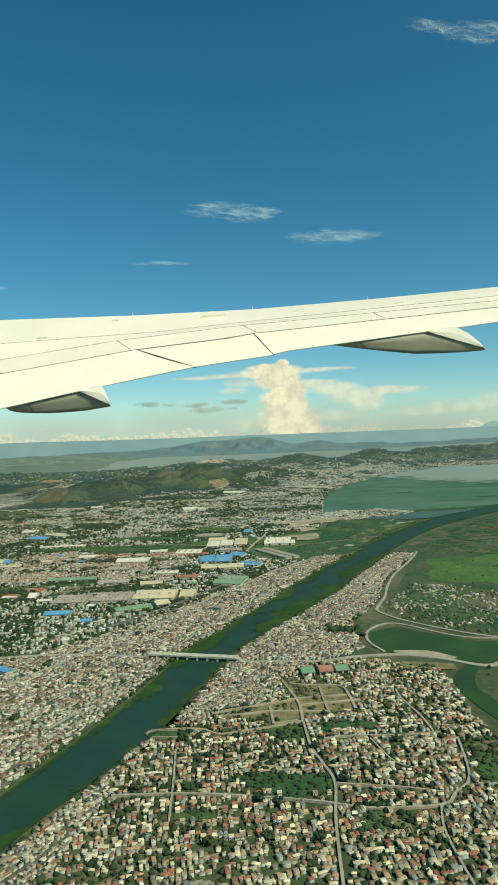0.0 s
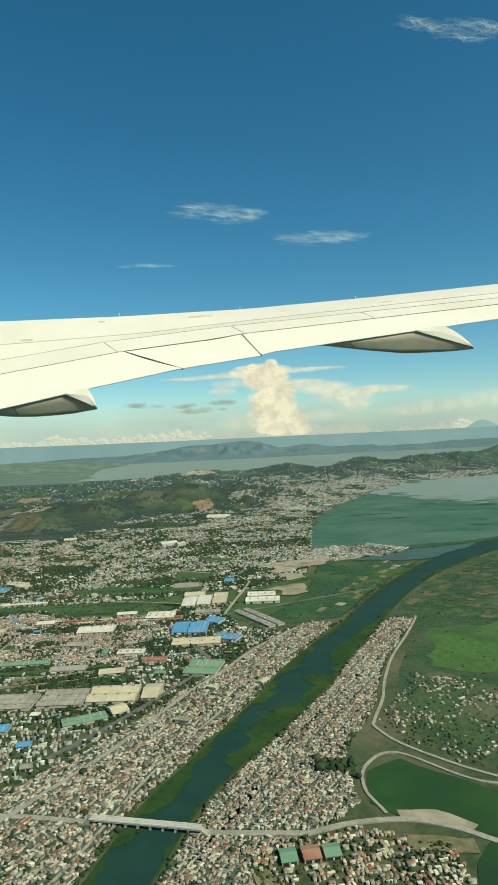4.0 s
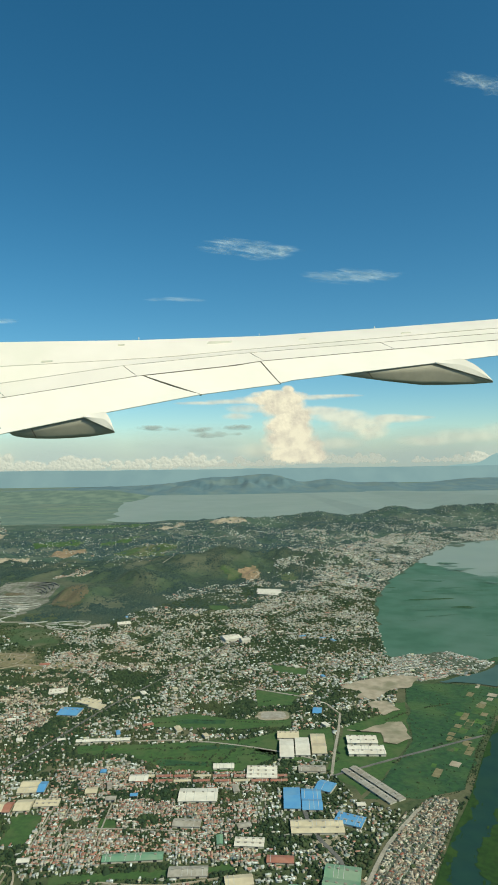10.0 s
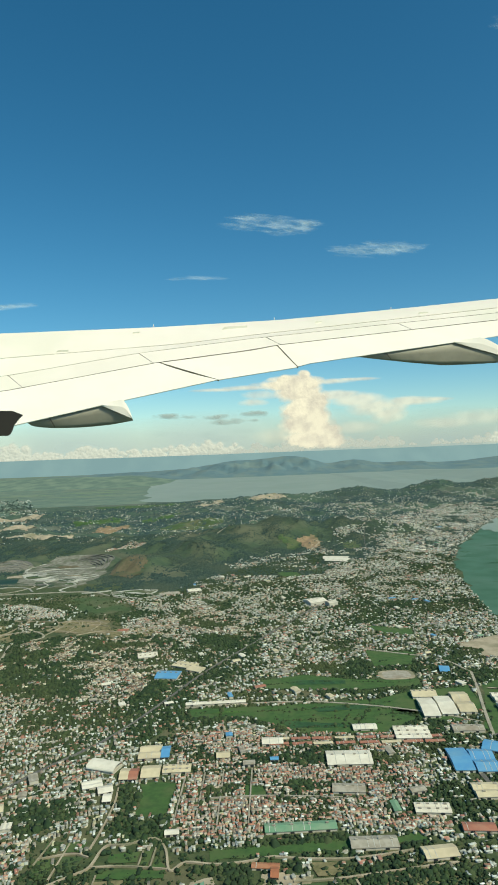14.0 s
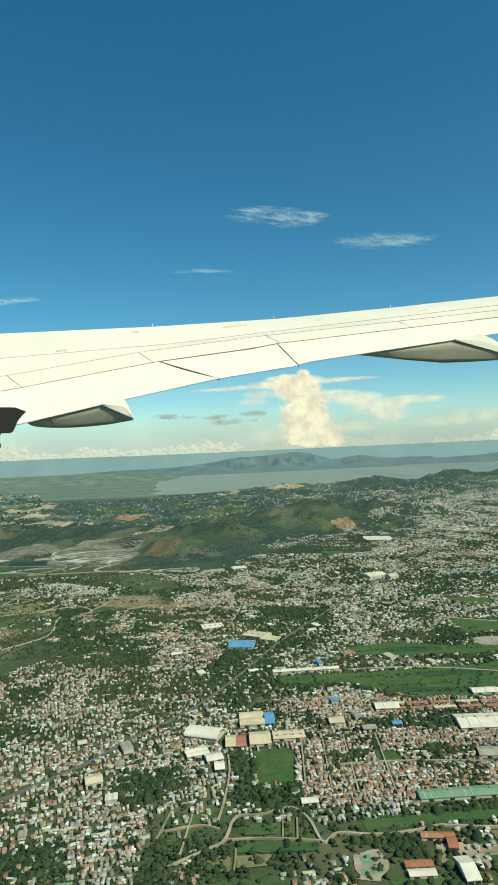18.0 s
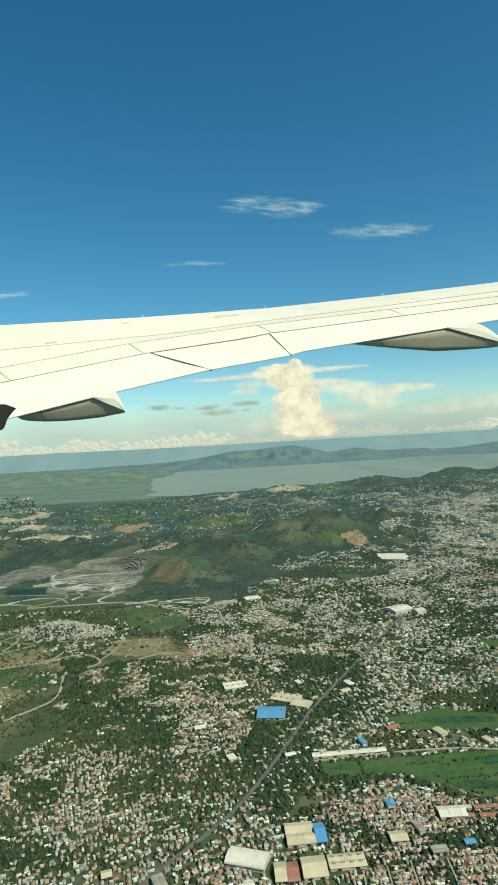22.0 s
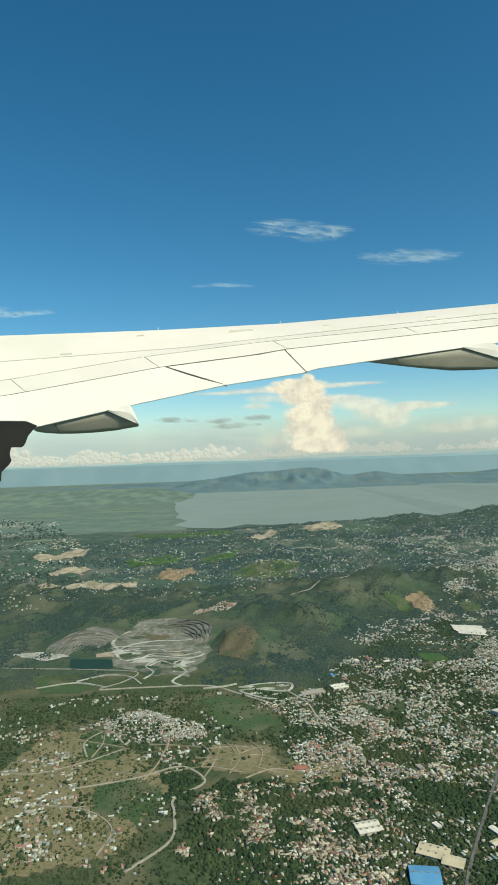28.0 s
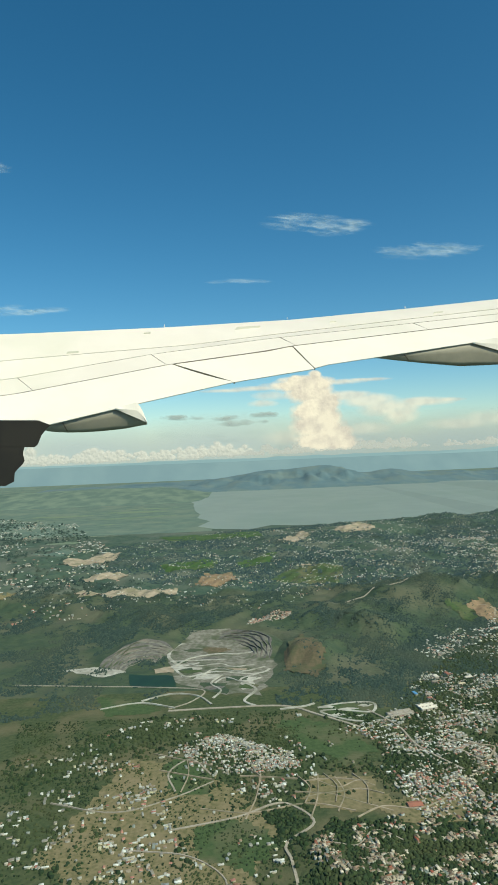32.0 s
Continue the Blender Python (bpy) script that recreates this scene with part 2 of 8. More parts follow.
RED_SHEET = mat("rust_red_sheet_roof", (0.33, 0.14, 0.10), 0.7, (0.27, 0.12, 0.09), 0.6, (0.4, 0.27, 0.2), 0.2, 0.4)
SHED_WALL = mat("pale_factory_wall", (0.50, 0.47, 0.41), 0.85, (0.42, 0.40, 0.35), 0.8)
CONCRETE = mat("pale_concrete", (0.46, 0.44, 0.40), 0.9, (0.38, 0.36, 0.32), 1.2)


# ---- mesh helpers ----
def mesh_object(name, verts, faces, materials, parent=None, index=None, smooth=False):
    me = bpy.data.meshes.new(name)
    me.from_pydata([tuple(map(float, v)) for v in verts], [], faces)
    for m in materials:
        me.materials.append(m)
    if index is not None:
        me.polygons.foreach_set("material_index", np.asarray(index, np.int32))
    if smooth:
        me.polygons.foreach_set("use_smooth", np.ones(len(me.polygons), bool))
    ob = new(name, me)
    if parent:
        ob.parent = parent
    return ob


def part(name, bm, material, parent, label=""):
    me = bpy.data.meshes.new(name)
    bmesh.ops.recalc_face_normals(bm, faces=bm.faces)
    bm.to_mesh(me)
    bm.free()
    me.materials.append(material)
    ob = new(name, me)
    ob.parent = parent
    if label:
        ob["label"] = label
    return ob


def empty(name, label, category, place=(0, 0, 0), turn=0.0, group=""):
    ob = new(name)
    ob.matrix_world = Matrix.Translation(place) @ Matrix.Rotation(turn, 4, "Z")
    return tagged(ob, label, category, group)


def add_box(bm, x0, x1, y0, y1, z0, z1):
    v = [bm.verts.new(c) for c in ((x0, y0, z0), (x1, y0, z0), (x1, y1, z0), (x0, y1, z0), (x0, y0, z1), (x1, y0, z1), (x1, y1, z1), (x0, y1, z1))]
    for f in ((0, 1, 2, 3), (4, 5, 6, 7), (0, 1, 5, 4), (1, 2, 6, 5), (2, 3, 7, 6), (3, 0, 4, 7)):
        bm.faces.new([v[k] for k in f])


def inside(poly, x, y):
    """Which of the points lie in the polygon."""
    poly = np.asarray(poly, float)
    res = np.zeros(np.shape(x), bool)
    for (x1, y1), (x2, y2) in zip(poly, np.roll(poly, -1, 0)):
        cross = ((y1 > y) != (y2 > y)) & (x < (x2 - x1) * (y - y1) / (y2 - y1 + 1e-12) + x1)
        res ^= cross
    return res


def near_line(pts, x, y):
    """Distance of the points from a polyline."""
    best = np.full(np.shape(x), 1e9)
    for (x1, y1), (x2, y2) in zip(pts[:-1], pts[1:]):
        dx, dy = x2 - x1, y2 - y1
        s = np.clip(((x - x1) * dx + (y - y1) * dy) / (dx * dx + dy * dy + 1e-9), 0, 1)
        best = np.minimum(best, np.hypot(x - x1 - s * dx, y - y1 - s * dy))
    return best


def curve(pts, n=8):
    """A smooth line through the points."""
    p = [Vector((*q, 0)) for q in pts]
    p = [2 * p[0] - p[1]] + p + [2 * p[-1] - p[-2]]
    out = []
    for a, b, c, d in zip(p, p[1:], p[2:], p[3:]):
        for k in range(n):
            t = k / n
            out.append(0.5 * (2 * b + (c - a) * t + (2 * a - 5 * b + 4 * c - d) * t * t + (3 * b - a - 3 * c + d) * t ** 3))
    out.append(p[-2])
    return [(v.x, v.y) for v in out]


TABLES = {}


def fractal(x, z, scale, seed, octaves=5):
    """Sum of value noises on a plane."""
    n = 128
    if seed not in TABLES:
        TABLES[seed] = np.random.default_rng(seed).uniform(-1, 1, (5, n, n))
    out = np.zeros(x.shape)
    amp = 1.0
    for k in range(octaves):
        table = TABLES[seed][k]
        u, v = x / scale * 2 ** k + 37.3 * k, z / scale * 2 ** k + 11.7 * k
        iu, iv = np.floor(u).astype(int), np.floor(v).astype(int)
        fu, fv = u - iu, v - iv
        fu, fv = fu * fu * (3 - 2 * fu), fv * fv * (3 - 2 * fv)
        a, b = table[iu % n, iv % n], table[(iu + 1) % n, iv % n]
        c, d = table[iu % n, (iv + 1) % n], table[(iu + 1) % n, (iv + 1) % n]
        out += amp * ((a * (1 - fu) + b * fu) * (1 - fv) + (c * (1 - fu) + d * fu) * fv)
        amp *= 0.55
    return out


# ---- the plan ----
RIVER_RIGHT = curve([(-22, -100), (2, -45), (24, 5), (34, 25), (41, 39), (48, 62), (53, 76), (62, 92), (70, 104), (82, 124), (93, 147), (109, 178), (131, 217), (157, 252), (204, 297), (245, 322), (300, 350)], 5)
RIVER_LEFT = curve([(-34, -92), (-8, -38), (18, 13), (31, 43), (37, 61), (42, 77), (50, 92), (58, 108), (65, 122), (72, 138), (84, 160), (98, 183), (121, 225), (147, 263), (187, 310), (225, 345), (262, 385)], 5)
RIVER_AREA = RIVER_RIGHT + RIVER_LEFT[::-1]
HILLS = [(-19, 578, 13, 24), (20, 586, 15, 20), (72, 596, 15, 24), (-49, 512, 9, 19), (-98, 478, 11, 13), (-70, 545, 9, 22), (-102, 284, 2.5, 16),
         (-150, 560, 6, 40), (110, 640, 8, 40), (30, 960, 12, 45), (160, 1010, 15, 40), (285, 1045, 18, 36), (390, 1062, 20, 36), (470, 1075, 17, 30), (560, 1120, 22, 40),
         (0, 760, 8, 70), (200, 850, 9, 70), (-300, 800, 7, 90), (-480, 700, 9, 110), (-220, 640, 7, 50), (640, 1200, 26, 60), (330, 960, 7, 40), (-60, 880, 6, 70), (-30, 655, 6, 40)]


def height(x, y):
    x, y = np.asarray(x, float), np.asarray(y, float)
    z = np.zeros_like(x)
    for hx, hy, hh, r in HILLS:
        z = z + hh * np.exp(-((x - hx) ** 2 + (y - hy) ** 2) / (2 * r * r))
    z = z * np.clip((((x + 155) / 44) ** 2 + ((y - 470) / 60) ** 2 - 0.7) / 0.5, 0, 1)   # level quarry floor
    rough = np.clip((np.abs(z)) / 4, 0, 1)
    z = z + rough * (4.2 * (0.35 - np.abs(fractal(x + 0.4 * y, y, 74, 15, 2))) + 1.2 * fractal(x, y, 34, 16, 2))
    z = z + rough * (0.9 * np.sin(x * 0.21 + 1.3 * np.sin(y * 0.11)) + 1.0 * np.sin(y * 0.17 + x * 0.09) + 0.6 * np.sin(x * 0.43 - y * 0.29))
    return z


# ---- ground: one sheet to the horizon ----
def build_ground():
    ys = np.concatenate([np.linspace(-160, 0, 12)[:-1], np.linspace(0, 360, 60)[:-1], np.linspace(360, 700, 96)[:-1], np.linspace(700, 1250, 90)[:-1], np.geomspace(1250, 4800, 26)])
    xs = np.concatenate([-np.geomspace(420, 3200, 22)[::-1], np.linspace(-410, 760, 250), np.geomspace(780, 3200, 20)])
    gx, gy = np.meshgrid(xs, ys)
    gz = height(gx, gy)
    nx, ny = len(xs), len(ys)
    verts = np.stack([gx.ravel(), gy.ravel(), gz.ravel()], 1)
    faces, index = [], []
    for j in range(ny - 1):
        for i in range(nx - 1):
            a = j * nx + i
            faces.append((a, a + 1, a + nx + 1, a + nx))
            cx, cy = (xs[i] + xs[i + 1]) / 2, (ys[j] + ys[j + 1]) / 2
            # Distant cells take the grounds with haze in their colour.
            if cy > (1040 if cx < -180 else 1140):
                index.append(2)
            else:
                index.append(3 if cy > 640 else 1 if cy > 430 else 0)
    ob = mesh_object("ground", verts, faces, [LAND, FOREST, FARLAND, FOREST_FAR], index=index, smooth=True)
    return tagged(ob, "green and brown rolling ground reaching the horizon", "ground", kind="structure")


build_ground()


def area(name, poly, material, lift, label, category="ground", kind="structure", grid=0):
    """A patch of ground or water with its outline; grid: draped over the land in cells of that size."""
    if grid:
        p = np.asarray(poly, float)
        xs, ys = np.arange(p[:, 0].min(), p[:, 0].max() + grid, grid), np.arange(p[:, 1].min(), p[:, 1].max() + grid, grid)
        gx, gy = np.meshgrid(xs, ys)
        jx, jy = gx + rng.uniform(-0.3, 0.3, gx.shape) * grid, gy + rng.uniform(-0.3, 0.3, gx.shape) * grid
        verts = np.stack([jx.ravel(), jy.ravel(), (height(jx, jy) + lift).ravel()], 1)
        nx = len(xs)
        ok = inside(poly, (gx[:-1, :-1] + gx[1:, 1:]) / 2, (gy[:-1, :-1] + gy[1:, 1:]) / 2)
        faces = [(j * nx + i, j * nx + i + 1, (j + 1) * nx + i + 1, (j + 1) * nx + i) for j, i in zip(*np.nonzero(ok))]
        ob = mesh_object(name, verts, faces, [material])
    else:
        bm = bmesh.new()
        vs = [bm.verts.new((x, y, lift + float(height(x, y)))) for x, y in poly]
        bm.faces.new(vs)
        bmesh.ops.triangulate(bm, faces=bm.faces[:])
        bmesh.ops.recalc_face_normals(bm, faces=bm.faces)
        for f in bm.faces:
            if f.normal.z < 0:
                f.normal_flip()
        me = bpy.data.meshes.new(name)
        bm.to_mesh(me)
        bm.free()
        me.materials.append(material)
        ob = new(name, me)
    return tagged(ob, label, category, kind=kind)


def wavy(poly, amp, step):
    """The outline with uneven edges."""
    out = []
    for (x1, y1), (x2, y2) in zip(poly, poly[1:] + poly[:1]):
        n = max(1, int(math.hypot(x2 - x1, y2 - y1) / step))
        for k in range(n):
            t = k / n
            dx, dy = np.clip(rng.normal(0, amp, 2), -0.32 * step, 0.32 * step)
            out.append((x1 + (x2 - x1) * t + dx, y1 + (y2 - y1) * t + dy))
    return out


def ribbon(name, pts, width, material, lift, label, category="road", smooth=6):
    """A road strip along a line, with real thickness at its edges."""
    line = curve(pts, smooth) if smooth > 1 else pts
    verts, faces = [], []
    for k, (x, y) in enumerate(line):
        x0, y0 = line[max(k - 1, 0)]
        x1, y1 = line[min(k + 1, len(line) - 1)]
        d = math.hypot(x1 - x0, y1 - y0) or 1
        nx, ny = -(y1 - y0) / d * width / 2, (x1 - x0) / d * width / 2
        z = float(height(x, y)) + lift
        verts += [(x + nx, y + ny, z - lift), (x + nx, y + ny, z), (x - nx, y - ny, z), (x - nx, y - ny, z - lift)]
        if k:
            a, b = 4 * (k - 1), 4 * k
            faces += [(a + 1, a + 2, b + 2, b + 1), (a, a + 1, b + 1, b), (a + 2, a + 3, b + 3, b + 2)]
    return tagged(mesh_object(name, verts, faces, [material]), label, category, kind="structure")


# water
def river():
    n = 240
    verts = []
    for side in (RIVER_LEFT, RIVER_RIGHT):
        p = np.asarray(side, float)
        far = np.concatenate([[0], np.cumsum(np.hypot(*np.diff(p, axis=0).T))])
        at = np.linspace(0, far[-1], n)
        verts += [(x, y, 0.10) for x, y in zip(np.interp(at, far, p[:, 0]), np.interp(at, far, p[:, 1]))]
    faces = [(k, n + k, n + k + 1, k + 1) for k in range(n - 1)]
    tagged(mesh_object("water", verts, faces, [RIVER]), "broad dark teal river between crowded banks", "river", kind="structure")


river()
MAIN_LAKE = [(-320, 1760), (-280, 1640), (-246, 1520), (-222, 1400), (-212, 1270), (-188, 1160), (-196, 1100), (-172, 1066), (-130, 1042), (-89, 1075), (-7, 1045), (69, 1096), (110, 1032), (229, 1082), (330, 1098), (430, 1122), (502, 1125), (640, 1260), (747, 1330), (1100, 1420), (2400, 1500), (2400, 2200), (1139, 2080), (487, 1880), (160, 1930), (-161, 1860), (-300, 1830)]
area("water", wavy(MAIN_LAKE, 5, 40), LAKE, 0.20, "wide pale grey-green lake below far hills", "lake")
EAST_LAKE = [(199, 606), (232, 670), (279, 732), (357, 763), (423, 773), (481, 896), (600, 1010), (760, 1150), (1400, 1200), (2400, 1200), (2400, 300), (700, 330), (500, 420), (330, 430), (262, 495)]
area("water", wavy(EAST_LAKE, 6, 14), LAKE, 0.14, "calm grey-green bay of the lake", "lake")
SHALLOWS = [(102, 308), (109, 360), (118, 415), (128, 459), (154, 522), (199, 606), (262, 500), (330, 435), (500, 425), (700, 335), (700, 300), (300, 350), (262, 380), (225, 340), (190, 313), (160, 306), (140, 310)]
area("water", wavy(SHALLOWS, 3.5, 9), SHALLOW, 0.18, "weed-covered shallow green water by the town", "water")
for px, py, w, h in [(170, 420, 26, 3), (250, 455, 30, 3), (215, 395, 22, 3), (190, 470, 20, 4), (150, 480, 14, 7), (300, 430, 34, 4), (240, 375, 30, 3), (158, 450, 18, 4), (185, 520, 16, 6)]:
    blob = [(px + w * math.cos(a) * rng.uniform(0.25, 1.1), py + 0.1 * w * math.cos(a + px) + h * math.sin(a) * rng.uniform(0.3, 1.4)) for a in np.linspace(0, 2 * math.pi, 25)[:-1]]
    area("weed_mat", blob, SHALLOW_WEED, 0.26, "low dark weed mat floating on shallow water", "water weed")
for k in range(70):       # silty streaks where the weed thins out towards the bay
    u = rng.uniform(0, 1)
    px, py = 214 + 230 * u + rng.normal(0, 14), 590 - 150 * min(1.0, 2.2 * u) + rng.normal(0, 22)
    if not (inside(SHALLOWS, np.array([px]), np.array([py]))[0] or inside(EAST_LAKE, np.array([px]), np.array([py]))[0]):
        continue
    w, h = rng.uniform(5, 26), rng.uniform(0.8, 3.2)
    blob = [(px + w * math.cos(a) * rng.uniform(0.4, 1.1), py + 0.12 * w * math.cos(a + k) + h * math.sin(a) * rng.uniform(0.3, 1.4)) for a in np.linspace(0, 2 * math.pi, 17)[:-1]]
    area("silt_streak", blob, (OPEN_SHALLOW, SHALLOW_WEED, OPEN_SHALLOW)[k % 3], 0.36 + 0.002 * k, ("pale silty streak in the bay", "thin weed streak in the bay", "pale silty streak in the bay")[k % 3], "water weed")
# weed along the river's banks
for side, sgn, seed in ((RIVER_LEFT, 1, 5), (RIVER_RIGHT, -1, 23)):
    edge = []
    for (x0, y0), (x1, y1) in zip(side, side[1:]):
        if -60 < y0 < 330:
            edge += [(x0 + (x1 - x0) * f / 12, y0 + (y1 - y0) * f / 12) for f in range(12)]
    ex, ey = np.array([p[0] for p in edge]), np.array([p[1] for p in edge])
    wide = np.interp(ey, [0, 40, 70, 95, 125, 150, 180, 210, 330], (3.6, 3.8, 2.6, 2.2, 3.4, 2.8, 1.8, 1.2, 1.0) if sgn > 0 else (1.6, 1.8, 2.2, 3.2, 4.6, 3.4, 1.8, 1.4, 1.4))
    wide = wide * np.clip(0.85 + 1.5 * fractal(ex, ey, 22, seed) + 0.7 * fractal(ex, ey, 5, seed + 1), 0.18, 1.9) + rng.uniform(-0.12, 0.12, len(ex))
    tx, ty = (np.convolve(np.pad(np.gradient(v), 20, mode="edge"), np.ones(41) / 41, "valid") for v in (ex, ey))
    d = np.hypot(tx, ty)
    verts = [(x, y, 0.16) for x, y in edge] + list(zip(ex + sgn * ty / d * wide, ey - sgn * tx / d * wide, np.full(len(ex), 0.16)))
    n = len(edge)
    faces = [(k, k + 1, n + k + 1, n + k) if sgn < 0 else (k + 1, k, n + k, n + k + 1) for k in range(n - 1)]
    tagged(mesh_object("weed_bank", verts, faces, [WEED]), "ragged belt of floating green weed along the river bank", "water weed", kind="structure")
    for k in range(46):       # mats torn loose from the belt
        i = int(rng.integers(60, len(edge) - 60))
        if ey[i] > 200:
            continue
        off = wide[i] + rng.uniform(-0.3, 1.0)
        px, py, w, h = ex[i] + sgn * ty[i] / d[i] * off, ey[i] - sgn * tx[i] / d[i] * off, rng.uniform(0.4, 1.8), rng.uniform(0.15, 0.45)
        ux, uy = tx[i] / d[i], ty[i] / d[i]
        blob = []
        for a in np.linspace(0, 2 * math.pi, 15)[:-1]:
            u, v = w * math.cos(a) * rng.uniform(0.5, 1.1), h * math.sin(a) * rng.uniform(0.4, 1.4)
            blob.append((px + ux * u - uy * v, py + uy * u + ux * v))
        area("weed_mat", blob, WEED, 0.20 + 0.0015 * k, "small mat of drifting green weed on the river", "water weed")

# marsh, farmland, fields
for k in range(40):       # ragged weed streaks on the shallows
    px, py = rng.uniform(130, 330), rng.uniform(345, 560)
    if not inside(SHALLOWS, np.array([px]), np.array([py]))[0]:
        continue
    w, h = rng.uniform(4, 16), rng.uniform(0.5, 1.8)
    blob = [(px + w * math.cos(a) * rng.uniform(0.3, 1.1), py + 0.15 * w * math.cos(a + k) + h * math.sin(a) * rng.uniform(0.2, 1.5)) for a in np.linspace(0, 2 * math.pi, 17)[:-1]]
    area("weed_mat", blob, (SHALLOW_WEED, SHALLOW_WEED, MARSH)[k % 3], 0.27 + 0.002 * k, "low dark weed mat floating on shallow water", "water weed")
LEFT_MARSH = [(64, 181), (78, 200), (90, 222), (99, 264), (103, 281), (120, 280), (134, 277), (144, 272), (147, 268), (145, 265), (119, 226), (96, 185), (88, 182)]
area("marsh", wavy(LEFT_MARSH, 0.7, 6), MARSH, 0.05, "flat green marsh beside the river")
area("marsh", [(145.5, 266), (148, 271), (152, 275), (160, 279), (172, 291), (186, 300), (186.5, 308.5), (166, 286)], MARSH, 0.05, "narrow green marsh between river and inlet")
area("marsh", wavy([(55, 200), (64, 184), (78, 202), (89, 222), (97, 258), (88, 254), (72, 248), (66, 232)], 0.5, 4), MEADOW, 0.045, "rough green ground round the warehouses")
RIGHT_FARM = [(112, 182), (133, 217), (159, 251), (206, 296), (247, 320), (300, 347), (700, 300), (700, 40), (140, 30), (118, 66), (112, 80), (100, 96), (97, 110), (103, 133), (113, 157), (121, 178)]
area("farmland", RIGHT_FARM, FARM, 0.03, "patchwork of green and brown riverside farmland", grid=0)
area("paddy_field", wavy([(122, 166), (165, 172), (215, 165), (200, 122), (150, 118), (112, 134)], 2.6, 4), PADDY, 0.09, "bright green flooded paddy field", "field")
area("water", wavy([(150, 196), (230, 205), (300, 190), (280, 150), (215, 138), (178, 150), (160, 170)], 2, 8), SHALLOW, 0.13, "still marsh water among paddies", "water")
area("scrub_ground", wavy([(97, 111), (112, 132), (136, 116), (150, 102), (130, 92), (108, 86)], 1.5, 3), PASTURE, 0.058, "brown-green scrubby ground behind the dyke")
area("paddy_field", wavy([(112, 131), (150, 116), (190, 118), (185, 104), (146, 102), (128, 116)], 1.2, 4), MARSH, 0.115, "dark green marshy field", "field")
for k in range(110):
    x = rng.uniform(122, 300)
    y = 200 + (x - 133) * 0.8 + rng.uniform(-60, 22)
    if not inside(RIGHT_FARM, np.array([x]), np.array([y]))[0]:
        continue
    w, h, a = rng.uniform(1.6, 5.5), rng.uniform(0.9, 3.0), (0.75 if k % 3 else -0.5) + rng.normal(0, 0.12)
    c, s = math.cos(a), math.sin(a)
    q = wavy([(x + c * u - s * v, y + s * u + c * v) for u, v in ((-w, -h), (w, -h), (w, h), (-w, h))], 0.6, 1.4)
    area("field", q, (MEADOW, FARM, RED_SOIL, MARSH, PASTURE, RED_SOIL)[k % 6], 0.041 + 0.0004 * k, ("narrow mown green field", "narrow weedy field", "narrow reddish ploughed field", "narrow dark green field", "narrow dull green field", "narrow reddish ploughed field")[k % 6], "field")
for k in range(40):
    u = rng.uniform(0, 1)
    x, y = 102 + 50 * u + rng.uniform(-14, 2), 196 + 76 * u + rng.uniform(-5, 16)
    if not inside(LEFT_MARSH, np.array([x]), np.array([y]))[0]:
        continue
    w, h, a = rng.uniform(0.7, 2.2), rng.uniform(1.0, 3.4), 0.95 + rng.normal(0, 0.06)
    c, s = math.cos(a), math.sin(a)
    q = [(x + c * p - s * v, y + s * p + c * v) for p, v in ((-h, -w), (h, -w), (h, w), (-h, w))]
    area("garden_plot", q, (MEADOW, BARE, MARSH, SCRUB, PADDY)[k % 5], 0.071 + 0.0005 * k, ("small grassy farm plot", "small bare sandy plot", "small dark green plot", "small dry brown plot", "small bright green plot")[k % 5], "field")
for i in range(11):       # patchwork of garden plots along the river bank
    for j in range(4):
        x0, y0 = 107 + 2.35 * i - 2.6 * j + rng.uniform(-0.3, 0.3), 208 + 3.5 * i + 1.8 * j + rng.uniform(-0.3, 0.3)
        if rng.uniform() < 0.18:
            continue
        l, w = rng.uniform(2.6, 3.8), rng.uniform(1.8, 2.7)
        q = [(x0 + 0.55 * u - 0.83 * v, y0 + 0.83 * u + 0.55 * v) for u, v in ((0, 0), (l, 0), (l, w), (0, w))]
        k = int(rng.integers(0, 6))
        area("garden_plot", q, (MEADOW, PASTURE, MARSH, SCRUB, MARSH, MARSH)[k], 0.105 + 0.0006 * (4 * i + j), ("small grassy farm plot", "small dull green plot", "small dark green plot", "small dry brown plot", "small dark green plot", "small dark green plot")[k], "field")
for i in range(30):       # patchwork of small fields on the far river bank
    for j in range(7):
        if rng.uniform() < 0.30:
            continue
        x0, y0 = 121 + 2.5 * i + 4.1 * j + rng.uniform(-0.8, 0.8), 191 + 3.4 * i - 3.0 * j + rng.uniform(-0.8, 0.8)
        if i > 14:      # the river bends away
            x0 += 0.10 * (i - 14) ** 2
        l, w = rng.uniform(2.2, 4.4), rng.uniform(1.8, 4.6)
        q = wavy([(x0 + 0.6 * u + 0.8 * v, y0 + 0.8 * u - 0.6 * v) for u, v in ((0, 0), (l, 0), (l, w), (0, w))], 0.3, 1.2)
        if not (inside(RIGHT_FARM, np.array([x0]), np.array([y0]))[0] and inside(RIGHT_FARM, np.array([x0 + 0.6 * l]), np.array([y0 + 0.8 * l]))[0]):
            continue
        k = int(rng.integers(0, 7))
        area("field", q, (MEADOW, RED_SOIL, MARSH, PASTURE, MARSH, SCRUB_BROWN, FARM)[k], 0.135 + 0.0004 * (7 * i + j), ("small grassy field", "small reddish ploughed field", "small dark green field", "small dull green field", "small dark green field", "small brown fallow field", "small weedy field")[k], "field")
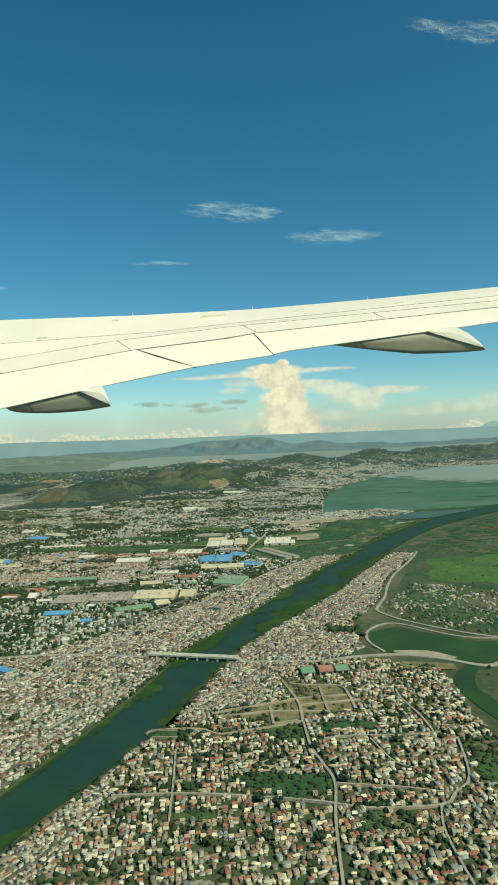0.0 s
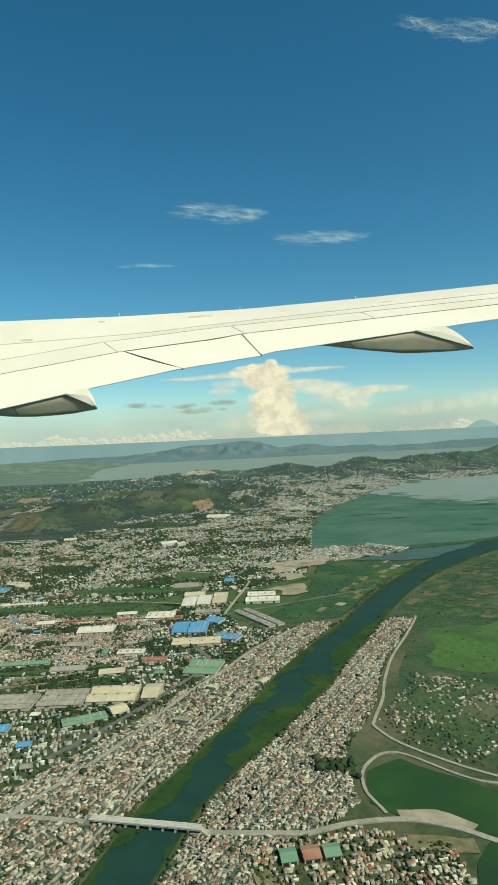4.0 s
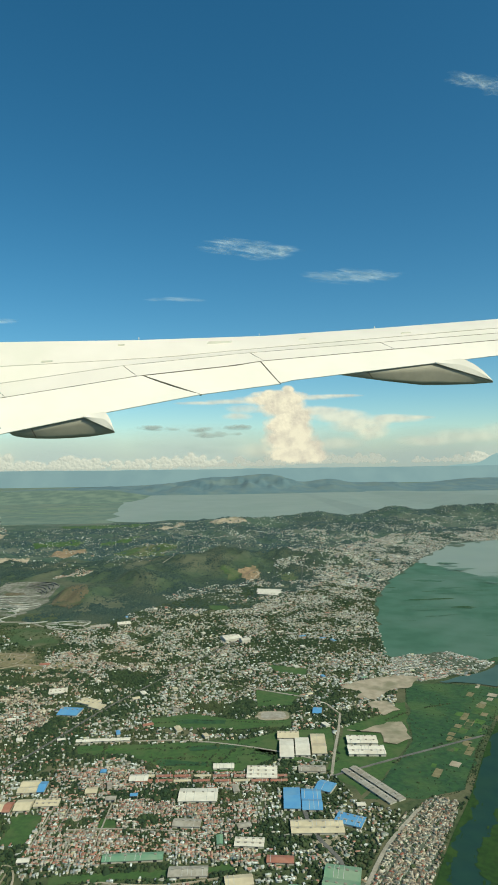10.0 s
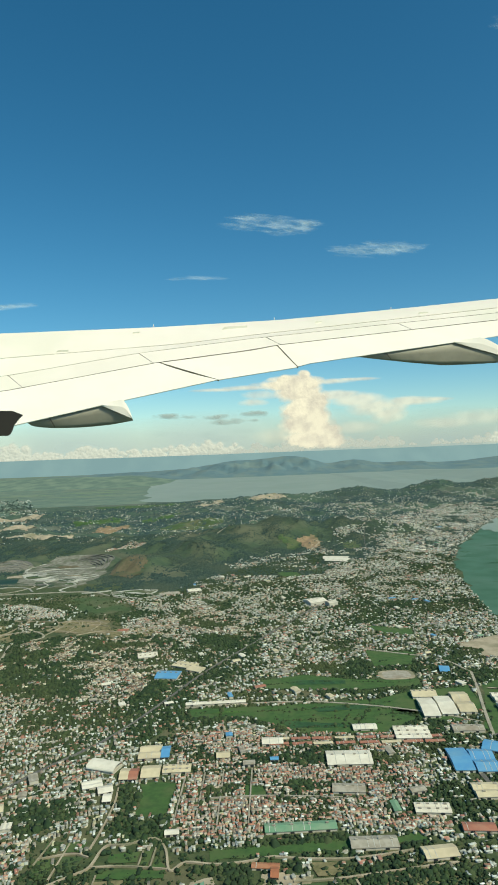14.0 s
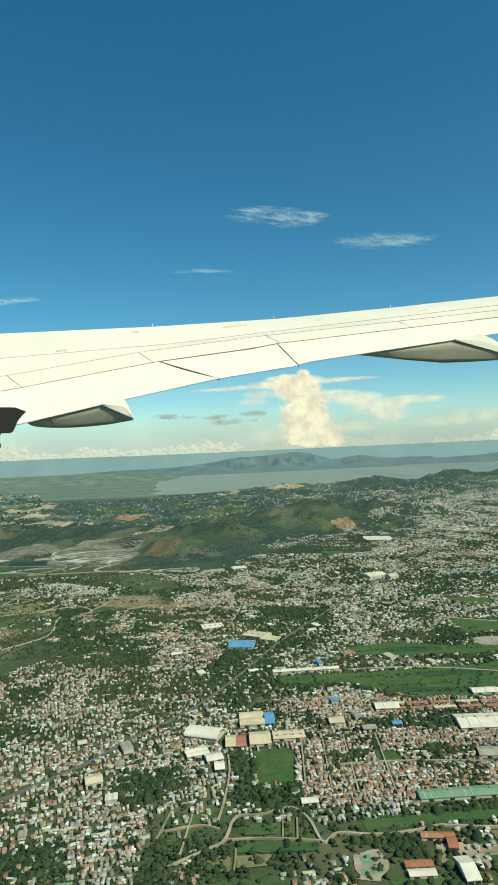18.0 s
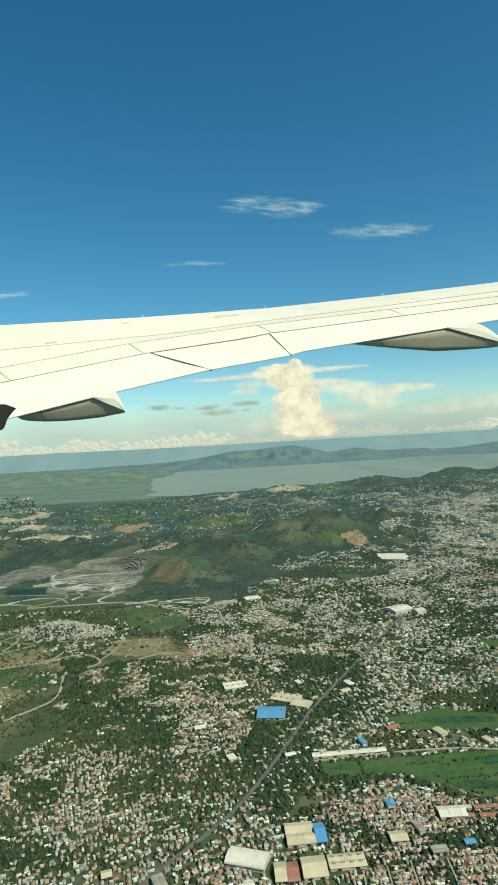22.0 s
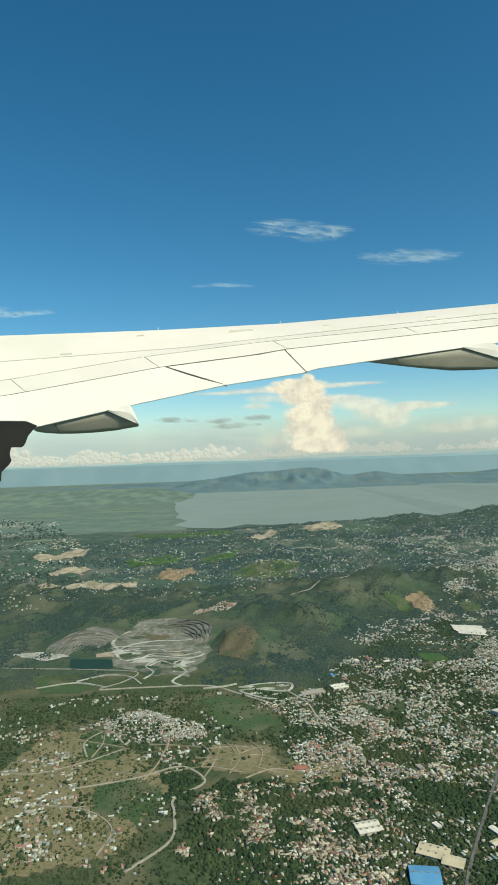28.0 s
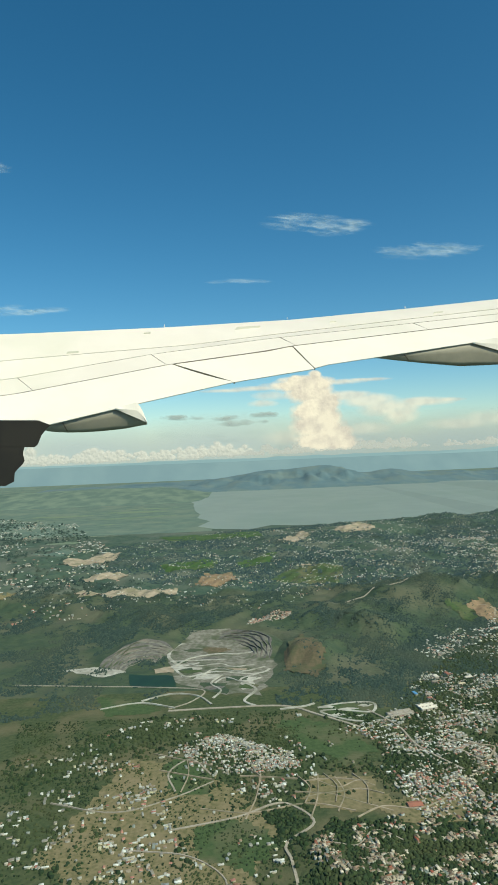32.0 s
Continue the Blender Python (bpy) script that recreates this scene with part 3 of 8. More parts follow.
SANDS = ([(71.3, 276.7), (80, 283), (90.6, 288.9), (104, 291), (111.6, 287.7), (102.4, 274.9), (94, 272), (84.7, 261.3), (76.4, 264.1), (80, 271)], [(79.4, 257.0), (84, 259.4), (89.4, 258.7), (92.3, 249.8), (84.2, 243.9), (83, 251)], [(66, 231), (72.7, 230.4), (84.5, 238.0), (90.9, 237.6), (90.1, 223.0), (84.3, 218.2), (78.8, 220.2), (80, 228)])
for k, q in enumerate(SANDS):
    area("sand_fill", wavy(q, 0.5, 3), BARE, 0.36 + 0.01 * k, "pale sandy land fill at the marsh edge")
area("pond", wavy([(84, 84), (91, 88), (97, 82), (104, 75), (114, 74), (111, 67), (103, 61), (94, 65), (87, 68), (82, 73)], 0.4, 3), ALGAE, 0.10, "algae green pond behind a curved dyke", "pond")
area("water", wavy([(108, 70), (118, 71), (124, 68), (118, 64), (110, 64)], 0.3, 2), RIVER, 0.13, "dark open water at the dyke", "pond")
area("pond", wavy([(112, 92), (140, 96), (150, 84), (128, 78), (112, 82)], 0.6, 4), ALGAE, 0.12, "dark green rectangular fish pond", "pond")
area("water", wavy([(119, 281), (128, 287), (138, 290), (147, 296), (156, 304), (172, 307), (192, 311), (186, 300), (172, 291), (160, 279), (152, 275), (143, 274), (134, 278), (126, 280)], 0.6, 3), INLET, 0.30, "pale blue-green inlet between spit and marsh", "water")
area("water", curve([(98, 61), (94, 56), (92.5, 50), (93, 42), (95, 35), (99, 26)], 4) + curve([(103, 26), (98.5, 36), (97, 43), (96, 50), (98, 56), (101, 60)], 4), ALGAE, 0.10, "green winding creek", "creek")
UNBUILT = [(60.3, 56.7), (63.1, 58.4), (65.3, 54.0), (71.6, 52.6), (72.2, 48.4), (74.7, 46.5), (72.7, 42.4), (63.7, 41.2), (62.7, 39.3), (58.7, 38.1), (58.0, 39.3), (49.3, 41.8), (48.1, 44.3), (56.0, 45.8), (61.6, 48.0), (61.6, 52.4)]
LOTS = [(UNBUILT, SCRUB, "dry grassy plots of an unbuilt estate"), ([(56.3, 38.1), (62.5, 37.8), (62.6, 31.9), (58.2, 32.8)], MEADOW, "green triangular meadow in the estate"), ([(50.5, 22.8), (54.7, 23.5), (61.5, 22.6), (65.9, 22.9), (65.5, 18.3), (60.8, 17.0), (54.5, 20.1)], MARSH, "dark green wet lot among houses"),
        ([(65.2, 37.7), (69.6, 38.2), (75.7, 37.8), (75.2, 35.4), (66.1, 35.4)], MARSH, "dark green wet lot among houses"), ([(86.3, 29.9), (92.8, 29.9), (91.4, 18.5), (87.4, 15.6), (85.5, 21.3)], MEADOW, "green field beside the creek"), ([(69.2, 13.5), (70.7, 13.5), (70.6, 8.9), (67.7, 9.4)], MEADOW, "grassy lot between houses"), ([(71.6, 13.4), (73.8, 13.2), (73.1, 8.5), (71.1, 8.8)], SCRUB, "dry grassy lot between houses"),
        ([(44.9, 15.1), (50.6, 14.7), (50.3, 12.5), (44.9, 13.5)], MEADOW, "grassy lot between houses"), ([(55.7, 27.0), (58.8, 27.0), (59.2, 23.8), (55.9, 23.7)], BARE, "pale paved court in the estate"), ([(39.3, 35.6), (44.7, 35.3), (46.4, 37.2), (40.0, 37.4)], MEADOW, "grassy plot inside a track loop"),
        ([(85.3, 64.3), (95.8, 62.0), (95.5, 58.3), (85.3, 60.5)], SCRUB, "dry grassy strip below the dyke"), ([(85.9, 70.7), (92.6, 70.3), (97.8, 65.4), (96.4, 63.9), (86.2, 68.1)], BARE, "pale gravel strip at the pond"), ([(104, 56), (124, 60), (128, 46), (108, 40)], SCRUB, "dry brown open land")]
for k, (q, m_, lab) in enumerate(LOTS):
    area("open_lot", wavy(q, 0.12, 2), m_, 0.09 + 0.004 * k, lab)
area("ploughed_plot", [(87.5, 29.6), (92.0, 29.6), (91.8, 26.4), (87.1, 27.0)], RED_SOIL, 0.16, "brown ploughed corner of the green field", "field")
MEADOWS = [[(-35, 223), (-15, 223), (8, 224), (29, 226), (46, 234), (38, 210), (25, 200), (1, 202), (-15, 215), (-33, 216)], [(-11, 247), (6, 251), (24, 244), (47, 242), (46, 236), (23, 234), (-9, 238)], [(33, 276), (53, 272), (48, 257), (33, 257)], [(4, 446), (18, 444), (20, 430), (6, 432)], [(40, 312), (60, 304), (58, 294), (43, 301)],
           [(-42.4, 176.4), (-33.1, 176.5), (-34.3, 162), (-41.7, 162)], [(-16, 174), (-11, 173), (-10, 168), (-16, 169)], [(-23, 148), (0, 149.5), (24, 151), (24, 148), (-23, 145)], [(24, 222), (42, 214), (56, 206), (40, 208)], [(48, 232), (62, 234), (60, 214), (46, 216)]]
for q in MEADOWS:
    area("meadow", wavy(q, 0.5, 3), MEADOW, 0.08, "open green meadow between houses", "field")
for q in ([(-30, 221), (-16, 220), (-16, 218.5), (-30, 218.5)], [(-6, 212), (12, 208), (18, 205), (-2, 206)], [(6, 221), (28, 222), (30, 219), (8, 217)], [(0, 246), (20, 243), (20, 240), (0, 241)]):
    area("field", wavy(q, 0.3, 3), (PADDY if q[0][0] < -10 else MARSH), 0.15, ("bright green field strip in the meadow" if q[0][0] < -10 else "dark green field strip in the meadow"), "field")
GARDENS = [(-62, 126), (-62, 153), (-50, 158), (-34, 151), (-30, 147), (-12, 150), (8, 150), (30, 146), (30, 126)]
for k, (q, m_, lab) in enumerate((([(-44.5, 147.9), (-38.1, 148.3), (-38.4, 145.0), (-44.9, 144.9)], MEADOW, "mown green garden plot"), ([(-37.2, 148.4), (-35.5, 149.2), (-35.9, 142.9), (-37.6, 143.0)], MEADOW, "mown green garden plot"), ([(-34.6, 147.2), (-31.9, 142.9), (-35.0, 142.5)], MEADOW, "mown green garden plot"), ([(-45.6, 144.3), (-38.2, 144.3), (-38.5, 143.9), (-45.5, 143.9)], PASTURE, "dry garden plot"), ([(-45.7, 142.9), (-32.1, 142.0), (-31.9, 139.7), (-45.9, 139.9)], MEADOW, "long green garden plot"),
                                  ([(-59.4, 152.4), (-56, 152.8), (-56.4, 149), (-59.8, 148.4)], PASTURE, "dry garden plot"), ([(-55, 152.6), (-50.6, 152.6), (-51, 149.2), (-55.2, 149)], MEADOW, "green garden plot"), ([(-59.8, 146.4), (-56.2, 147), (-56.4, 141.5), (-59.6, 141)], MEADOW, "green garden plot"), ([(-55.2, 147.4), (-50.4, 147.4), (-51, 143), (-55, 141)], PASTURE, "dry garden plot"), ([(-52.2, 139.1), (-46.8, 139.2), (-46.8, 135.2), (-51.7, 135.5)], SCRUB, "brown grassy garden plot"), ([(-45.8, 139.2), (-39.9, 139.4), (-40.0, 136.4), (-45.8, 136)], SCRUB, "brown grassy garden plot"),
                                  ([(-52, 133.5), (-34, 133.8), (-36, 130), (-50, 129.6)], PASTURE, "rough grassy field between trees"), ([(-12.2, 162.0), (5.1, 162.0), (3.9, 158.9), (-12.2, 158.9)], BARE, "bare pale yard beside the long hall"), ([(-2, 142.5), (5, 142.6), (5, 138.6), (-1, 138.4)], SCRUB, "brown fallow plot"), ([(9, 136.8), (15, 137.6), (15.6, 133.6), (9.4, 133)], RED_SOIL, "brown ploughed plot"), ([(16.4, 138), (22, 138.8), (22.4, 134.6), (17, 134)], SCRUB, "brown fallow plot"), ([(-5, 136), (5, 136.2), (6, 131), (-4, 130.8)], PASTURE, "rough grassy plot"))):
    area("garden_plot", wavy(q, 0.12, 1.5), m_, 0.17 + 0.003 * k, lab, "field")
area("garden_pond", wavy([(-26.2, 138.4), (-22.6, 139.2), (-20.9, 134.9), (-23.6, 131.2), (-26.7, 131.9)], 0.35, 1.2), BARE, 0.15, "pale paved garden round pools", "park")
for q in ([(-25.6, 137.4), (-23.6, 138), (-23.4, 136), (-25.2, 135.6)], [(-24.6, 134.8), (-22.2, 135.4), (-22.4, 133.6), (-24.2, 132.6)], [(-26, 134.2), (-25, 134.4), (-24.8, 132.4), (-26, 132.4)]):
    area("garden_pool", wavy(q, 0.15, 0.7), POOL, 0.2, "shallow green garden pool", "pool")
area("open_lot", wavy([(45, 160), (57, 163), (56, 154), (46, 147)], 0.4, 2), BARE, 0.12, "bare brown yard beside factories")
CLEARED = []
for q, m_, lab in (([(-181, 362), (-148, 350), (-123, 307), (-136, 269), (-170, 262), (-200, 300)], SCRUB, "dry brown scrub on open slopes"), ([(-120, 388), (-107, 394), (-87, 377), (-80, 358), (-94, 349), (-108, 361)], PASTURE, "brown-green pasture hill below the quarry"), ([(-152, 312), (-132, 315), (-122, 299), (-133, 287), (-151, 297)], PASTURE, "dry grassy knoll beside the estate"), ([(-209, 430), (-179, 414), (-172, 407), (-202, 404)], PASTURE, "grassy slope below the quarry"),
                   ([(-89, 322), (-55, 323), (-61, 306), (-83, 308)], SCRUB, "dry brown clearing"), ([(-109, 341), (-86, 338), (-85, 332), (-83, 314), (-100, 316), (-113, 325)], SCRUB, "graded terraces of an unbuilt estate"), ([(-168, 352), (-162, 362), (-147, 345), (-146, 329), (-160, 334)], PASTURE, "grassy plots of an unbuilt estate"), ([(-112, 452), (-107, 482), (-96, 503), (-86, 466), (-94, 443)], SCRUB_BROWN, "bare brown hill slope"),
                   ([(26, 556), (42, 566), (46, 552), (38, 524), (30, 540)], ORANGE, "orange cut soil on the hill"), ([(-17, 626), (24, 635), (30, 623), (28, 604), (-16, 608)], BARE, "long strip of bare graded soil"), ([(-176, 674), (-172, 714), (-144, 707), (-138, 674), (-166, 658)], ORANGE, "orange bare soil among woods"),
                   ([(-286, 700), (-248, 722), (-240, 695), (-283, 689)], BARE, "pale cleared land"), ([(-275, 640), (-190, 658), (-196, 628), (-268, 618)], BARE, "pale cleared land"), ([(-80, 730), (-62, 735), (-60, 712), (-78, 710)], BARE, "pale cleared land"), ([(-89, 874), (-56, 941), (-48, 897), (-74, 847)], BARE, "pale bare clearing"), ([(-18, 927), (21, 965), (45, 924), (-6, 902)], BARE, "pale bare clearing"),
                   ([(-250, 992), (-112, 1010), (-106, 939), (-230, 942)], MEADOW, "bright green lowland fields"), ([(-223, 763), (-162, 778), (-164, 735), (-211, 736)], MEADOW, "green lowland fields"), ([(-142, 766), (-97, 795), (-108, 744), (-136, 739)], MEADOW, "green lowland fields"), ([(-95, 705), (-36, 712), (-53, 644), (-109, 667)], PASTURE, "light green hill pasture"), ([(12, 556), (26, 554), (28, 538), (18, 530)], PASTURE, "grassy slope on the wooded hill"), ([(60, 545), (74, 548), (78, 530), (64, 526)], PASTURE, "grassy slope on the wooded hill"), ([(39, 448), (58, 444), (57, 432), (38, 434)], RED_SOIL, "bare reddish lot beside the town"), ([(-330, 820), (-270, 830), (-276, 780), (-330, 770)], BARE, "pale cleared land"), ([(-420, 640), (-330, 660), (-340, 610), (-420, 600)], SCRUB, "dry brown open land")):
    CLEARED.append(q)
    area("cleared_land", wavy(q, 2.2 if q[0][1] < 600 else 1.0, 4), m_, 0.12 + 0.3 * float(np.clip(height(*np.mean(q, 0)), 0, 1)), lab, grid=1.6 if min(p[1] for p in q) < 520 else 3.0)
QUARRY = [(-182, 493), (-168, 527), (-145, 530), (-122, 510), (-116, 462), (-126, 420), (-150, 428), (-172, 446)]
area("quarry_floor", wavy(QUARRY, 1.5, 6), QUARRY_EARTH, 0.10, "terraced floor of a quarry", "quarry")
for q in ([(-177, 472), (-160, 474), (-158, 462), (-168, 452)], [(-140, 472), (-124, 473), (-126, 462), (-138, 463)], [(-136, 448), (-128, 447), (-129, 430), (-135, 429)], [(-160, 456), (-146, 452), (-150, 446), (-162, 447)], [(-168, 512), (-150, 521), (-146, 510), (-160, 504)], [(-240, 470), (-214, 476), (-202, 464), (-214, 456)]):
    area("gravel_terrace", wavy(q, 0.9, 3), GRAVEL, 0.18, "pale grey gravel terrace of the quarry", "quarry")
for q, m_, lab in (([(-160, 500), (-148, 506), (-142, 494), (-156, 488)], RED_SOIL, "reddish spoil heap in the quarry"), ([(-142, 470), (-130, 466), (-134, 458), (-144, 462)], BARE, "sandy spoil on the quarry floor"), ([(-172, 462), (-164, 466), (-160, 458), (-168, 454)], FOREST, "green scrub patch in the quarry"), ([(-158, 442), (-144, 440), (-142, 424), (-154, 430)], FOREST, "green scrub patch in the quarry"), ([(-186, 466), (-177, 470), (-174, 460), (-184, 459)], BARE, "sandy spoil by the quarry pond")):
    area("spoil_patch", wavy(q, 0.7, 3), m_, 0.22, lab, "quarry")
area("pond", wavy([(-200, 459), (-173, 454), (-170, 437), (-194, 439)], 0.6, 4), RIVER, 0.24, "dark water-filled quarry pit", "pond")
for q in ([(-99, 403), (-86, 407), (-72, 406), (-74, 396), (-80, 386), (-88, 389)],):
    area("gravel_terrace", wavy(q, 0.6, 3), PASTURE, 0.15, "graded plots between pale loop roads", "quarry")
for q, m_ in (([(40, 134), (47, 132), (45, 125), (38, 127)], BARE), ([(30, 128), (37, 126), (34, 120), (27, 122)], SCRUB), ([(12, 132), (24, 130), (22, 126), (11, 128)], SCRUB), ([(-12, 140), (-2, 139), (-3, 134), (-12, 135)], BARE), ([(20, 116), (28, 114), (26, 109), (18, 111)], SCRUB), ([(46, 146), (52, 145), (50, 139), (45, 140)], SCRUB), ([(-22, 132), (-12, 131), (-13, 126), (-22, 127)], MEADOW), ([(0, 122), (12, 120), (11, 114), (0, 116)], MEADOW)):
    area("open_lot", wavy(q, 0.3, 2), m_, 0.10, {BARE: "bare sandy yard beside factories", SCRUB: "dry brown yard beside factories", MEADOW: "grassy lot between houses"}[m_])
area("reservoir", wavy([(41, 497), (60, 492), (56, 470), (40, 477)], 0.4, 4), WHITE_SHEET, 1.0, "white lined reservoir on the hill foot", "reservoir")

